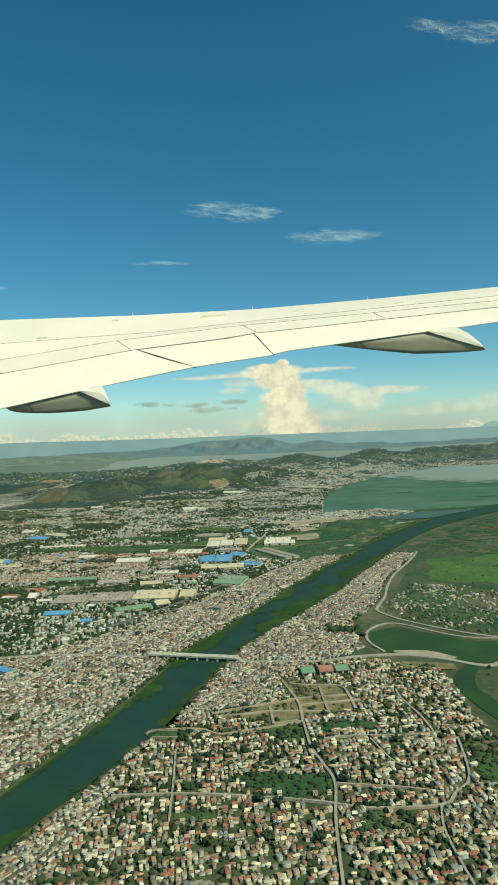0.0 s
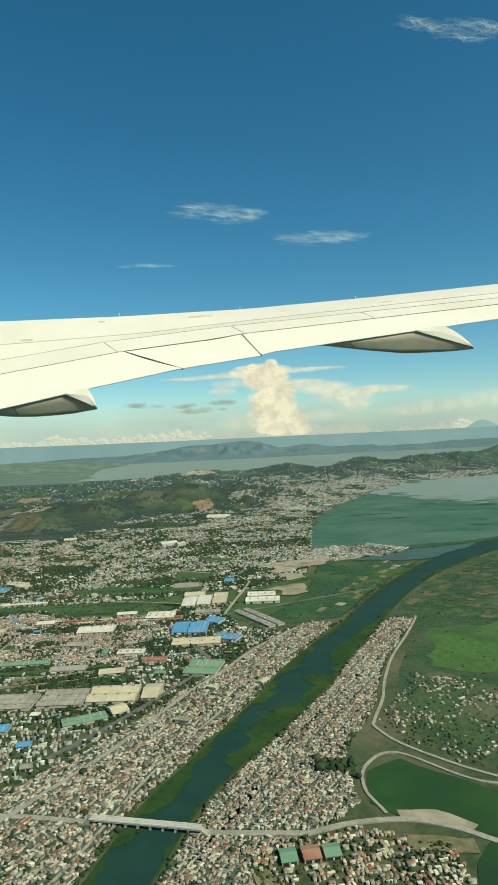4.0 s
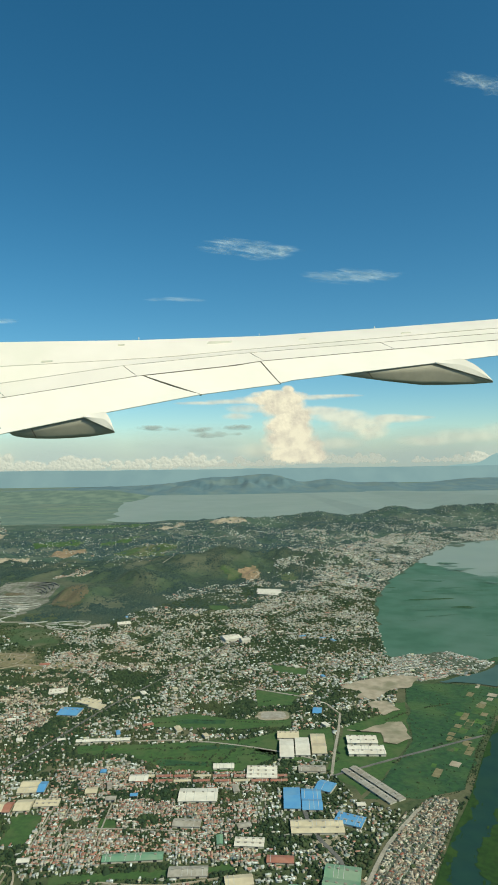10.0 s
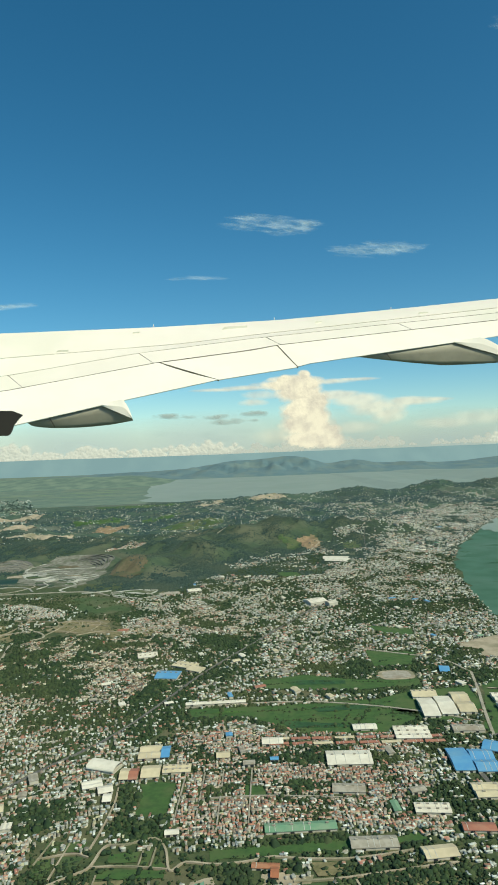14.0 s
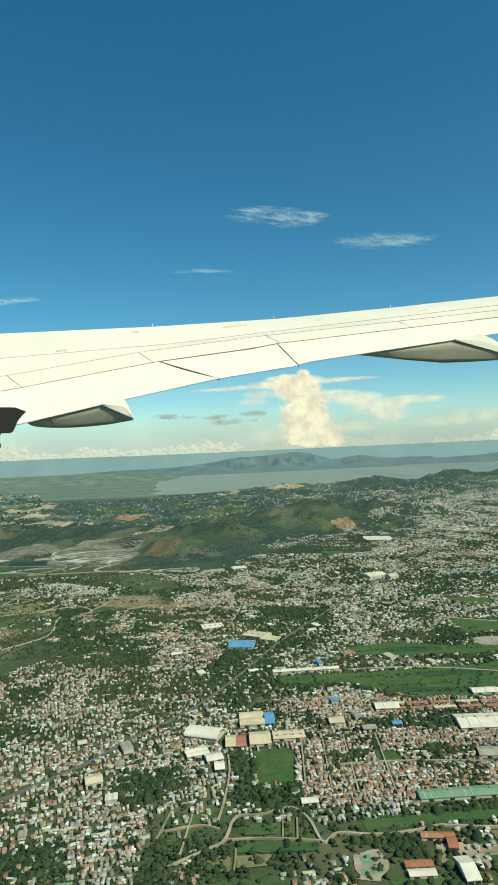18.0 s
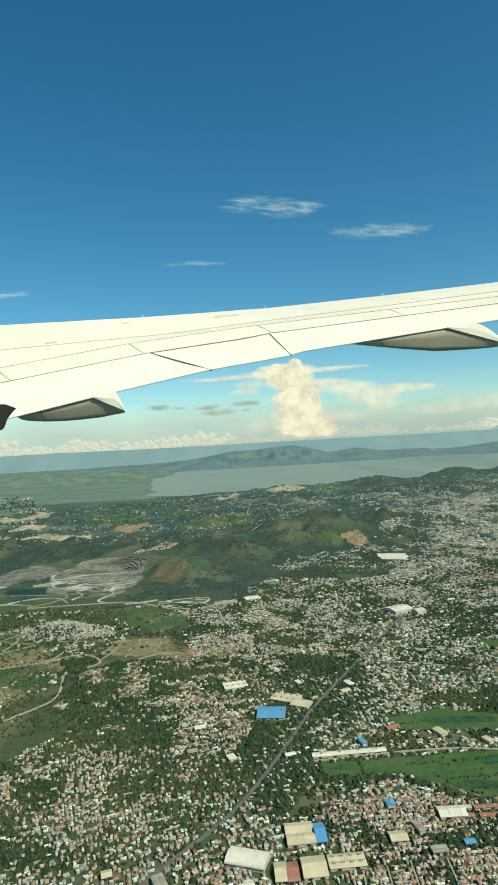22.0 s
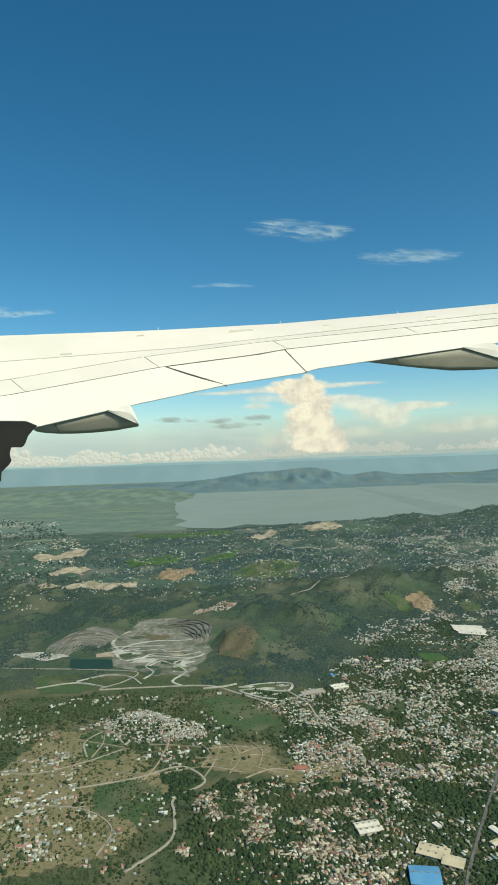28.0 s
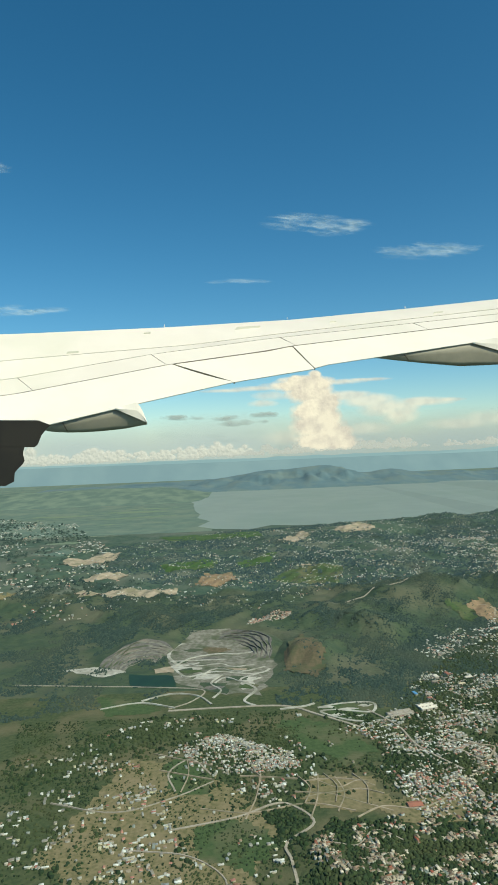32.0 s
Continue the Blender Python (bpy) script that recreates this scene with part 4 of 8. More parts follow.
# roads
ROADS = [([(122, 182), (120, 177), (113, 162), (104, 144), (98, 128), (94.5, 116), (90, 105), (89.5, 101), (94, 92), (107, 79), (125, 70)], 0.7, ROAD, "pale concrete dyke road along the settlement"),
         ([(70, 66), (78, 68), (87, 68), (94, 65), (101, 60), (106, 62), (112, 69), (122, 78), (140, 84)], 1.2, ROAD, "broad curved earth dyke"),
         ([(84, 70), (82, 78), (84, 86), (91, 90), (103, 78), (116, 76)], 0.6, ROAD, "pond bank track"),
         ([(-60, 66), (-20, 74), (12, 77), (34, 73)], 1.3, ROAD, "road to the river bridge"), ([(51, 68.5), (58, 67.4), (70, 66)], 1.3, ROAD, "road from the river bridge"),
         ([(8, 60), (20, 78), (34, 100), (46, 124), (56, 140), (66, 158), (80, 176)], 1.1, ROAD, "straight street behind the river bank"),
         ([(22, 40), (33, 62), (41, 84), (52, 107), (63, 128)], 0.5, ROAD, "narrow street through the river bank town"),
         ([(20, 96), (32, 112), (44, 131), (49, 140), (52, 150), (46, 166), (44, 190)], 1.3, ASPHALT, "industrial access road"),
         ([(56, 196), (60, 215), (64, 232), (67, 247)], 1.0, ROAD, "elevated concrete highway ramp"), ([(67, 247), (60, 262), (40, 274), (10, 290), (-20, 300)], 0.9, ROAD, "pale highway through the town"),
         ([(56, 196), (75, 205), (95, 214), (118, 224)], 0.9, ASPHALT, "straight road across the marsh"),
         ([(-120, 136), (-83, 171), (-73, 184), (-57, 204), (-44, 230), (-32, 257), (-8, 300), (20, 349), (40, 380), (80, 440)], 0.95, ASPHALT, "straight grey main road through town"),
         ([(-36, 224), (0, 226), (26, 220), (45, 212), (56, 205)], 0.7, ROAD, "track along the meadow"),
         ([(-160, 310), (-137, 316), (-124, 323), (-117, 321), (-111, 310), (-121, 298), (-120, 289), (-120, 276), (-132, 262)], 0.9, ROAD, "curving pale hill road"), ([(-113, 326), (-104, 328), (-94, 322), (-83, 315)], 0.45, BARE, "pale graded estate track"), ([(-109, 340), (-100, 332), (-92, 336), (-86, 332)], 0.45, BARE, "pale graded estate track"), ([(-100, 340), (-98, 328), (-102, 316)], 0.45, BARE, "pale graded estate track"), ([(-160, 334), (-164, 348), (-156, 358), (-147, 345)], 0.7, ROAD, "pale estate loop"), ([(-49, 363), (-42, 364), (-34, 354), (-37, 343), (-44, 352), (-49, 362)], 1.1, ROAD, "pale loop road of an estate"), 
         ([(-172, 470), (-180, 488), (-176, 508), (-160, 520), (-143, 524), (-128, 510)], 2.0, GRAVEL, "winding quarry haul road"), ([(-178, 478), (-160, 478), (-140, 477), (-122, 474), (-120, 458), (-130, 452), (-150, 458), (-166, 452), (-176, 470)], 1.6, GRAVEL, "pale quarry haul road"), ([(-126, 452), (-136, 444), (-128, 430), (-134, 416), (-128, 408)], 1.4, GRAVEL, "pale quarry haul road"), ([(-260, 450), (-213, 443), (-187, 439), (-156, 432), (-160, 418), (-171, 409)], 0.7, ROAD, "pale road round the quarry pond"),
         ([(-171, 407), (-146, 408), (-115, 407), (-100, 396), (-82, 380)], 1.4, ROAD, "pale road below the quarry"), ([(-99, 403), (-86, 407), (-72, 406), (-74, 396), (-84, 398), (-92, 400), (-98, 398), (-88, 389), (-80, 386)], 1.3, GRAVEL, "white looping estate road"),
         ([(63.5, 39.1), (63.8, 30.2), (64.9, 25.2), (65.8, 19.8), (64.5, 10.0), (63, -10)], 0.36, ROAD, "estate main street"), ([(43.7, 31), (44.2, 22.4), (44.6, 12.5)], 0.26, ROAD, "estate street"), ([(36.4, 19.3), (47.8, 18.8), (62.0, 16.1), (69.2, 13.9), (78.0, 13.8), (80.6, 16.2), (83.8, 20.1), (86, 31)], 0.33, ROAD, "estate cross street"), ([(66.0, 32.5), (70.2, 33.0), (79.0, 32.5), (84, 33)], 0.30, ROAD, "estate street"), ([(73.0, 31.9), (74.9, 24.8), (78.3, 22.0)], 0.26, ROAD, "estate street"), ([(81.3, 50), (81.3, 46.1), (82.6, 38.9), (83, 33)], 0.33, ROAD, "estate street"), ([(78.0, 13.8), (76.8, 7.8), (77, -4)], 0.26, ROAD, "estate street"), ([(65.8, 19.8), (74.0, 18.2), (80.0, 16.3)], 0.26, ROAD, "estate street"),
         ([(38.4, 36.6), (39.9, 37.8), (46.6, 37.6), (50.0, 35.5), (53.9, 36.2), (60.2, 37.8), (63.4, 38.9)], 0.4, BARE, "pale estate track"), ([(39.6, 35.4), (44.7, 35.1), (46.6, 37.6)], 0.35, BARE, "pale estate track"),
         ([(61.2, 57.1), (62.4, 51.5), (63.5, 45.8), (63.5, 39.1)], 0.5, BARE, "pale track of the unbuilt estate"), ([(61.6, 47.4), (66.2, 48.1), (72.2, 48.4)], 0.45, BARE, "pale track of the unbuilt estate"), ([(48.5, 43.1), (54.3, 45.1), (61.9, 47.1)], 0.45, BARE, "pale track of the unbuilt estate"), ([(63.4, 44.9), (68.4, 45.5), (74.2, 46.1)], 0.45, BARE, "pale track of the unbuilt estate"), ([(58.4, 44.7), (58.7, 38.1)], 0.4, BARE, "pale track of the unbuilt estate"), ([(62.7, 54.7), (65.3, 53.8), (71.6, 52.6), (72.6, 48), (72.7, 42.4)], 0.45, BARE, "pale track of the unbuilt estate"), ([(49.3, 41.8), (54.2, 42.3), (58.3, 43.0), (63.9, 42.5), (68, 42)], 0.4, BARE, "pale track of the unbuilt estate"), ([(58.7, 38.1), (62.7, 39.1)], 0.4, BARE, "pale track of the unbuilt estate"), ([(67.9, 52.5), (67.9, 47.7), (68.1, 41.2)], 0.4, BARE, "pale track of the unbuilt estate"),
         ([(-57.3, 137.2), (-50.8, 141.5), (-48.1, 143.8), (-46.2, 150.6), (-41.9, 151.0), (-35.8, 152.8), (-32.8, 148.7), (-31.1, 141.8), (-28.1, 144.2), (-22, 143.2), (-16, 143.6), (-10, 145)], 0.5, BARE, "pale lane round garden plots"), ([(-48.1, 143.8), (-40, 143.6), (-31.4, 142.2)], 0.32, BARE, "pale lane between garden plots"), ([(-37.6, 148.6), (-37.9, 143.6)], 0.3, BARE, "pale lane between garden plots"), ([(-35, 149.4), (-35.4, 142.6)], 0.3, BARE, "pale lane between garden plots"), ([(-46.1, 141), (-46.2, 137), (-46.6, 134)], 0.3, BARE, "pale lane between garden plots"),
         ([(-60.2, 144.8), (-58.4, 154.0)], 0.35, BARE, "pale lane between garden plots"), ([(-55.6, 140), (-54.4, 152)], 0.3, BARE, "pale lane between garden plots"), ([(-60, 147), (-53, 148.5), (-49, 147)], 0.3, BARE, "pale lane between garden plots"), ([(-49.5, 149.5), (-48.5, 157.1), (-47.8, 167.7), (-48.6, 178.1)], 0.4, BARE, "pale lane by the halls"), ([(-10, 145), (-2, 143.8), (8, 143.5), (20, 145.5)], 0.5, BARE, "pale lane by scattered houses"), ([(-6, 137), (4, 137.5), (14, 139), (28, 141)], 0.5, BARE, "pale lane by scattered houses"), ([(6, 138), (7.5, 132), (8, 126)], 0.4, BARE, "pale lane by scattered houses"),
         ([(-31.5, 180), (-32.3, 160)], 0.35, ROAD, "suburban street"), ([(-26.5, 181), (-27.3, 157)], 0.35, ROAD, "suburban street"), ([(-21.5, 182), (-22.3, 154)], 0.35, ROAD, "suburban street"), ([(-14, 182), (-15, 156)], 0.35, ROAD, "suburban street"), ([(-32, 168), (-12, 168.5), (8, 166.5)], 0.35, ROAD, "suburban street"),
         ([(-150, 322), (-132, 318), (-112, 322), (-96, 316)], 0.45, BARE, "pale graded estate track"), ([(-134, 314), (-130, 328), (-128, 344)], 0.45, BARE, "pale graded estate track"), ([(-112, 312), (-108, 326), (-106, 342)], 0.45, BARE, "pale graded estate track"), ([(-96, 312), (-86, 318), (-74, 316), (-62, 322)], 0.45, BARE, "pale graded estate track"), ([(-170, 300), (-152, 296), (-140, 284), (-142, 270)], 0.45, ROAD, "pale hillside track"), ([(-205, 330), (-180, 322), (-160, 330), (-146, 340)], 0.45, ROAD, "pale hillside track"), ([(-112, 300), (-100, 296), (-92, 304), (-84, 298)], 0.45, ROAD, "pale hillside track"), ([(-76, 398), (-66, 380), (-62, 360), (-50, 340)], 0.9, ROAD, "pale village road"),
         ([(120, 437), (95, 470), (80, 520), (95, 600), (150, 700), (230, 780), (330, 830)], 0.5, ASPHALT, "coastal road through the far town"),
         ([(-60, 560), (-10, 600), (40, 628), (90, 640)], 1.0, ROAD, "pale ridge road")]
for k, (pts, w, m_, lab) in enumerate(ROADS):
    ribbon("road", pts, w, m_, 0.22 + 0.003 * k, lab)
ROAD_LINES = [(pts, w) for pts, w, _, _ in ROADS]

# haul tracks and graded benches of the quarry floor, plots and terraces of the new estates
for pts, w, m_, lab in (([(-176, 466), (-166, 482), (-150, 488), (-138, 486), (-124, 490)], 1.1, GRAVEL, "pale quarry haul road"), ([(-168, 474), (-160, 468), (-148, 470), (-140, 464), (-128, 466)], 0.9, GRAVEL, "pale quarry haul road"), ([(-158, 452), (-150, 462), (-136, 456), (-122, 462)], 0.9, GRAVEL, "pale quarry haul road"), ([(-150, 440), (-144, 448), (-134, 440), (-124, 446)], 0.8, GRAVEL, "pale quarry haul road"),
                        ([(-146, 452), (-152, 440), (-146, 430), (-150, 420)], 0.9, GRAVEL, "pale quarry haul road"), ([(-186, 420), (-172, 428), (-158, 424), (-150, 412)], 0.9, GRAVEL, "pale quarry haul road"), ([(-205, 412), (-186, 418), (-168, 410)], 0.8, GRAVEL, "pale quarry haul road"),
                        ([(-117, 403), (-106, 405), (-100, 408)], 1.0, GRAVEL, "pale graded strip"),
                        ([(-114, 341), (-110, 332), (-113, 322)], 0.34, BARE, "pale graded estate track"), ([(-104, 342), (-100, 333), (-102, 322)], 0.34, BARE, "pale graded estate track"), ([(-93, 341), (-89, 332), (-91, 320)], 0.34, BARE, "pale graded estate track"), ([(-116, 330), (-104, 328), (-92, 330), (-84, 326)], 0.4, BARE, "pale graded estate track"), ([(-112, 337), (-100, 338), (-88, 335)], 0.34, BARE, "pale graded estate track"),
                        ([(-172, 364), (-160, 358), (-147, 352)], 0.35, BARE, "pale estate plot track"), ([(-168, 350), (-156, 345), (-146, 341)], 0.35, BARE, "pale estate plot track"), ([(-158, 360), (-156, 346), (-158, 333)], 0.3, BARE, "pale estate plot track"), ([(-135, 350), (-128, 342), (-130, 333)], 0.3, BARE, "pale estate plot track"), ([(-136, 343), (-124, 341), (-114, 339)], 0.3, BARE, "pale estate plot track"),
                        ([(-47, 366), (-40, 360), (-32, 357), (-36, 350), (-40, 346)], 0.7, BARE, "sandy loop track of an estate"), ([(36, 556), (44, 548), (40, 538), (48, 528)], 1.2, BARE, "orange cut road on the hill"), ([(-8, 612), (6, 616), (24, 614)], 1.6, BARE, "bare graded strip on the hill")):
    ROADS.append((pts, w, m_, lab))
    ribbon("road", pts, w, m_, 0.3 + 0.003 * len(ROADS), lab, smooth=3)
ROAD_LINES = [(pts, w) for pts, w, _, _ in ROADS]
for px, py, w, h in ((-94, 403, 4.5, 1.6), (-85, 400, 5.5, 1.3), (-76, 403, 3.5, 1.6), (-90, 394, 4.0, 1.4), (-80, 392, 3.0, 1.2)):     # levelled white pads
    blob = [(px + w * math.cos(a) * rng.uniform(0.6, 1.1), py + h * math.sin(a) * rng.uniform(0.6, 1.2)) for a in np.linspace(0, 2 * math.pi, 13)[:-1]]
    area("graded_pad", blob, GRAVEL, 0.3, "levelled pale pad of a new estate", "building plot")
for k in range(10):      # green tongues and grey benches on the quarry floor
    bx, by = ((-166, 497), (-154, 480), (-136, 478), (-146, 466), (-130, 470), (-164, 460), (-138, 446), (-150, 434), (-132, 434), (-172, 476))[k]
    w, h = rng.uniform(4, 9), rng.uniform(2.2, 4.5)
    blob = [(bx + w * math.cos(a) * rng.uniform(0.6, 1.1), by + h * math.sin(a) * rng.uniform(0.6, 1.2)) for a in np.linspace(0, 2 * math.pi, 15)[:-1]]
    area("spoil_patch", blob, (FOREST, ROCK, PASTURE)[k % 3], 0.24, ("green scrub patch in the quarry", "grey broken rock in the quarry", "grassy patch in the quarry")[k % 3], "quarry")

# stepped benches of the quarry faces
def terraced_face(cx, cy, rx, ry, a0, a1, start, steps, rise, label):
    """A cut face: rock walls and gravel treads rising outwards, with a wooded back slope."""
    n = 44
    verts, faces, index = [], [], []
    prof = []
    for k in range(steps):
        f0, f1 = start + (1 - start) * k / steps, start + (1 - start) * (k + 0.55) / steps
        prof += [(f0, rise * k), (f1, rise * k), (f1 + 0.12 * (1 - start) / steps, rise * (k + 1))]
    prof += [(1.0, rise * steps), (1.12, rise * steps * 0.8), (1.5, -0.5)]
    kinds_ = [1, 0, 0] * steps + [2, 2]
    for i in range(n + 1):
        a = a0 + (a1 - a0) * i / n
        edge = math.sin(math.pi * i / n) ** 0.5
        for j, (f, z) in enumerate(prof):
            wob = 1 + 0.035 * math.sin(5 * a + j * 0.3) + 0.02 * math.sin(13 * a + 0.9 * j)
            verts.append((cx + rx * f * wob * math.cos(a), cy + ry * f * wob * math.sin(a), 0.26 + z * edge))
    m = len(prof)
    for i in range(n):
        for j in range(m - 1):
            faces.append((i * m + j, i * m + j + 1, (i + 1) * m + j + 1, (i + 1) * m + j))
            index.append(kinds_[j])
    return tagged(mesh_object("quarry_face", verts, faces, [ROCK, QUARRY_EARTH, FOREST], index=index), label, "quarry", kind="structure")


terraced_face(-148, 486, 32, 38, -0.35, 1.75, 0.55, 6, 0.9, "grey stepped rock face of the quarry")
terraced_face(-192, 460, 27, 50, 1.0, 2.9, 0.4, 6, 0.7, "brown stepped rock face above the quarry pond")

# ---- the houses and trees, scattered over the plan ----
SPIT_TOWN = [(12, -22), (25, 5), (35, 25), (42, 39), (49, 62), (54, 76), (63, 92), (71, 104), (83, 124), (94, 147), (109.5, 177), (115, 182), (120, 178), (112, 162), (102, 143), (96, 127), (92.5, 115), (88, 105), (83, 97), (80, 88), (80, 74), (74, 68), (62, 61), (60, 57), (61, 48), (56, 46), (48, 44.5), (49, 41), (38.4, 37), (36.5, 32), (35.7, 25), (35.7, 19), (33, 6), (26, -12)]
ESTATE = [(28, -40), (26, -12), (33, 6), (35.7, 19), (35.7, 25), (36.5, 32), (38.4, 37), (49, 41), (48, 44.5), (56, 46), (61, 48), (60, 57), (62, 62), (78, 67), (92, 61), (92, 50), (91, 38), (94, 20), (96, -10), (90, -50)]
LEFT_TOWN = [(-26, -60), (-9, -38), (17, 13), (30, 43), (36, 61), (41, 77), (49, 92), (57, 108), (64, 122), (71, 138), (83, 160), (93, 178), (86, 182), (74, 172), (62, 152), (50, 134), (37, 112), (24, 94), (8, 78), (-18, 62), (-50, 50)]
WORKS = [(-70, 62), (-20, 66), (8, 80), (24, 96), (37, 114), (50, 136), (62, 154), (74, 174), (62, 180), (56, 200), (20, 208), (-40, 204), (-70, 170), (-90, 120)]
SUBURB = [(-34, 152), (-12, 152), (0, 158), (30, 150), (30, 200), (-8, 204), (-36, 206), (-34, 178)]
MID_TOWN = [(-40, 206), (-8, 204), (40, 200), (60, 206), (64, 232), (90, 250), (100, 284), (102, 308), (108, 350), (117, 415), (127, 459), (136, 480), (100, 520), (60, 470), (20, 440), (-10, 400), (-30, 350), (-40, 290), (-44, 240)]
WEST_TOWN = [(-150, 120), (-60, 140), (-52, 186), (-40, 210), (-40, 290), (-30, 350), (-50, 390), (-78, 330), (-72, 300), (-110, 250), (-150, 200)]
NORTH_VILLAGE = [(-62, 396), (-30, 350), (-10, 400), (20, 440), (58, 470), (40, 520), (-10, 470), (-40, 440)]
FOOT_VILLAGE = [(-80, 330), (-50, 325), (-30, 345), (-30, 352), (-62, 396), (-84, 380), (-78, 356)]
WEST_VILLAGE = [(-160, 372), (-145, 380), (-115, 361), (-112, 349), (-131, 345), (-145, 345), (-157, 353)]
SLOPE_VILLAGE = [(-210, 250), (-130, 262), (-120, 310), (-90, 330), (-70, 392), (-160, 410), (-240, 360)]
COAST_TOWN = [(100, 520), (136, 480), (153, 524), (196, 602), (275, 735), (360, 765), (430, 775), (470, 880), (380, 900), (280, 830), (180, 760), (110, 660)]
PENINSULA = [(-120, 640), (60, 600), (110, 660), (280, 830), (470, 880), (600, 1020), (500, 1110), (240, 1070), (80, 1060), (-40, 1040), (-160, 1030), (-300, 900), (-260, 700)]
WEST_PLAIN = [(-700, 500), (-260, 560), (-260, 700), (-300, 900), (-420, 1200), (-700, 1400), (-1100, 1300)]
GROVES = [[(-48, 158), (-44, 161), (-34, 161), (-33, 149.8), (-44, 151.5)], [(-52, 130), (-34, 130), (-28, 137), (-27, 129), (-50, 127.5)], [(-62, 138), (-52, 134), (-52, 128), (-64, 128)], [(-20, 142), (-14, 141), (-13, 134), (-19.5, 136.5)], [(-13, 139), (-9, 138.6), (-10, 136.5), (-13, 136)], [(-12, 151), (6, 151.6), (22, 149), (20, 146.5), (-10, 147)], [(-47, 176), (-43.4, 176), (-42.6, 163), (-46.6, 160)], [(-70, 170), (-60, 172), (-56, 162), (-64, 156), (-72, 160)], [(-129, 317), (-119, 319), (-113, 313), (-114, 302), (-122, 297), (-128, 306)], [(-106, 311), (-82, 309), (-77, 300), (-69, 285), (-86, 280), (-96, 289), (-107, 297)], [(-115, 282), (-101, 292), (-91, 285), (-103, 274), (-115, 275)], [(-73, 309), (-53, 303), (-50, 284), (-63, 279), (-70, 292)],
          [(-44, 310), (-9, 298), (-11, 282), (-35, 291)], [(-72, 273), (-57, 284), (-47, 269), (-57, 258)], [(-75, 312), (-50, 302), (-43, 293), (-59, 271), (-76, 288)], [(-55, 357), (-33, 342), (-14, 327), (-28, 315), (-50, 325)], [(-97, 255), (-84, 266), (-72, 245), (-75, 236), (-93, 241)],
          [(-34, 216), (-15, 215), (1, 202), (0, 199), (-16, 212), (-33, 213)], [(-18, 189), (-5, 190), (8, 188), (30, 187), (30, 184), (8, 183), (-17, 185)], [(-27, 173), (-17, 174), (-17, 170), (-25, 168)], [(-9, 174), (6, 175), (6, 171), (-9, 171)], [(12, 141), (32, 139), (32, 136), (10, 137)], [(-26, 144), (-4, 144), (-4, 141), (-26, 141)], [(26, 268), (33, 260), (28, 248), (21, 258)], [(75.1, 89.3), (82, 87), (81, 81), (74.3, 84.5)], [(10, 234), (30, 234), (46, 236), (46, 234), (30, 231), (10, 231)], [(-60, 238), (-46, 250), (-44, 240), (-54, 226)], [(6, 262), (24, 258), (22, 250), (4, 254)]]
WOODS = [[(-258, 600), (-190, 649), (-133, 549), (-183, 524), (-215, 514), (-225, 483)], [(-116, 437), (-86, 447), (-62, 423), (-68, 399), (-93, 408), (-116, 408)], [(-81, 497), (-34, 531), (26, 488), (6, 448), (-39, 440), (-66, 411), (-83, 446)], [(-49, 468), (15, 526), (57, 481), (32, 431), (-22, 438)], [(61, 578), (107, 578), (93, 496), (57, 481), (49, 513)], [(-130, 560), (-70, 600), (-40, 540), (-90, 510), (-120, 520)]]
COAST_SPIT = [(97, 282), (100, 306), (106, 318), (118, 322), (136, 326), (147, 316), (153, 306), (146, 297), (137, 291), (122, 288), (104, 284)]
GROVES = [wavy(g, 1.6, 3) for g in GROVES]
WOODS = [wavy(g, 4.5, 7) for g in WOODS]
KEEP_OUT = WOODS + [[(-120, 388), (-107, 394), (-87, 377), (-80, 358), (-94, 349), (-108, 361)], [(-152, 312), (-132, 315), (-122, 299), (-133, 287), (-151, 297)], [(-109, 341), (-86, 338), (-85, 332), (-83, 314), (-100, 316), (-113, 325)], [(-5, 236), (14, 233), (13, 230), (-5, 233)]] + [l[0] for l in LOTS] + MEADOWS + list(SANDS) + [RIVER_AREA, LEFT_MARSH,
            EAST_LAKE, MAIN_LAKE, QUARRY, GARDENS, [(40, 498), (62, 493), (57, 469), (39, 476)], [(84, 84), (91, 88), (97, 82), (104, 75), (114, 74), (111, 67), (103, 61), (94, 65), (87, 68), (82, 73)]]
POND_LEFT = [(-204, 470), (-170, 462), (-168, 434), (-200, 436)]
FOOTPRINTS = []   # x, y, half length, half width, turn of the large buildings


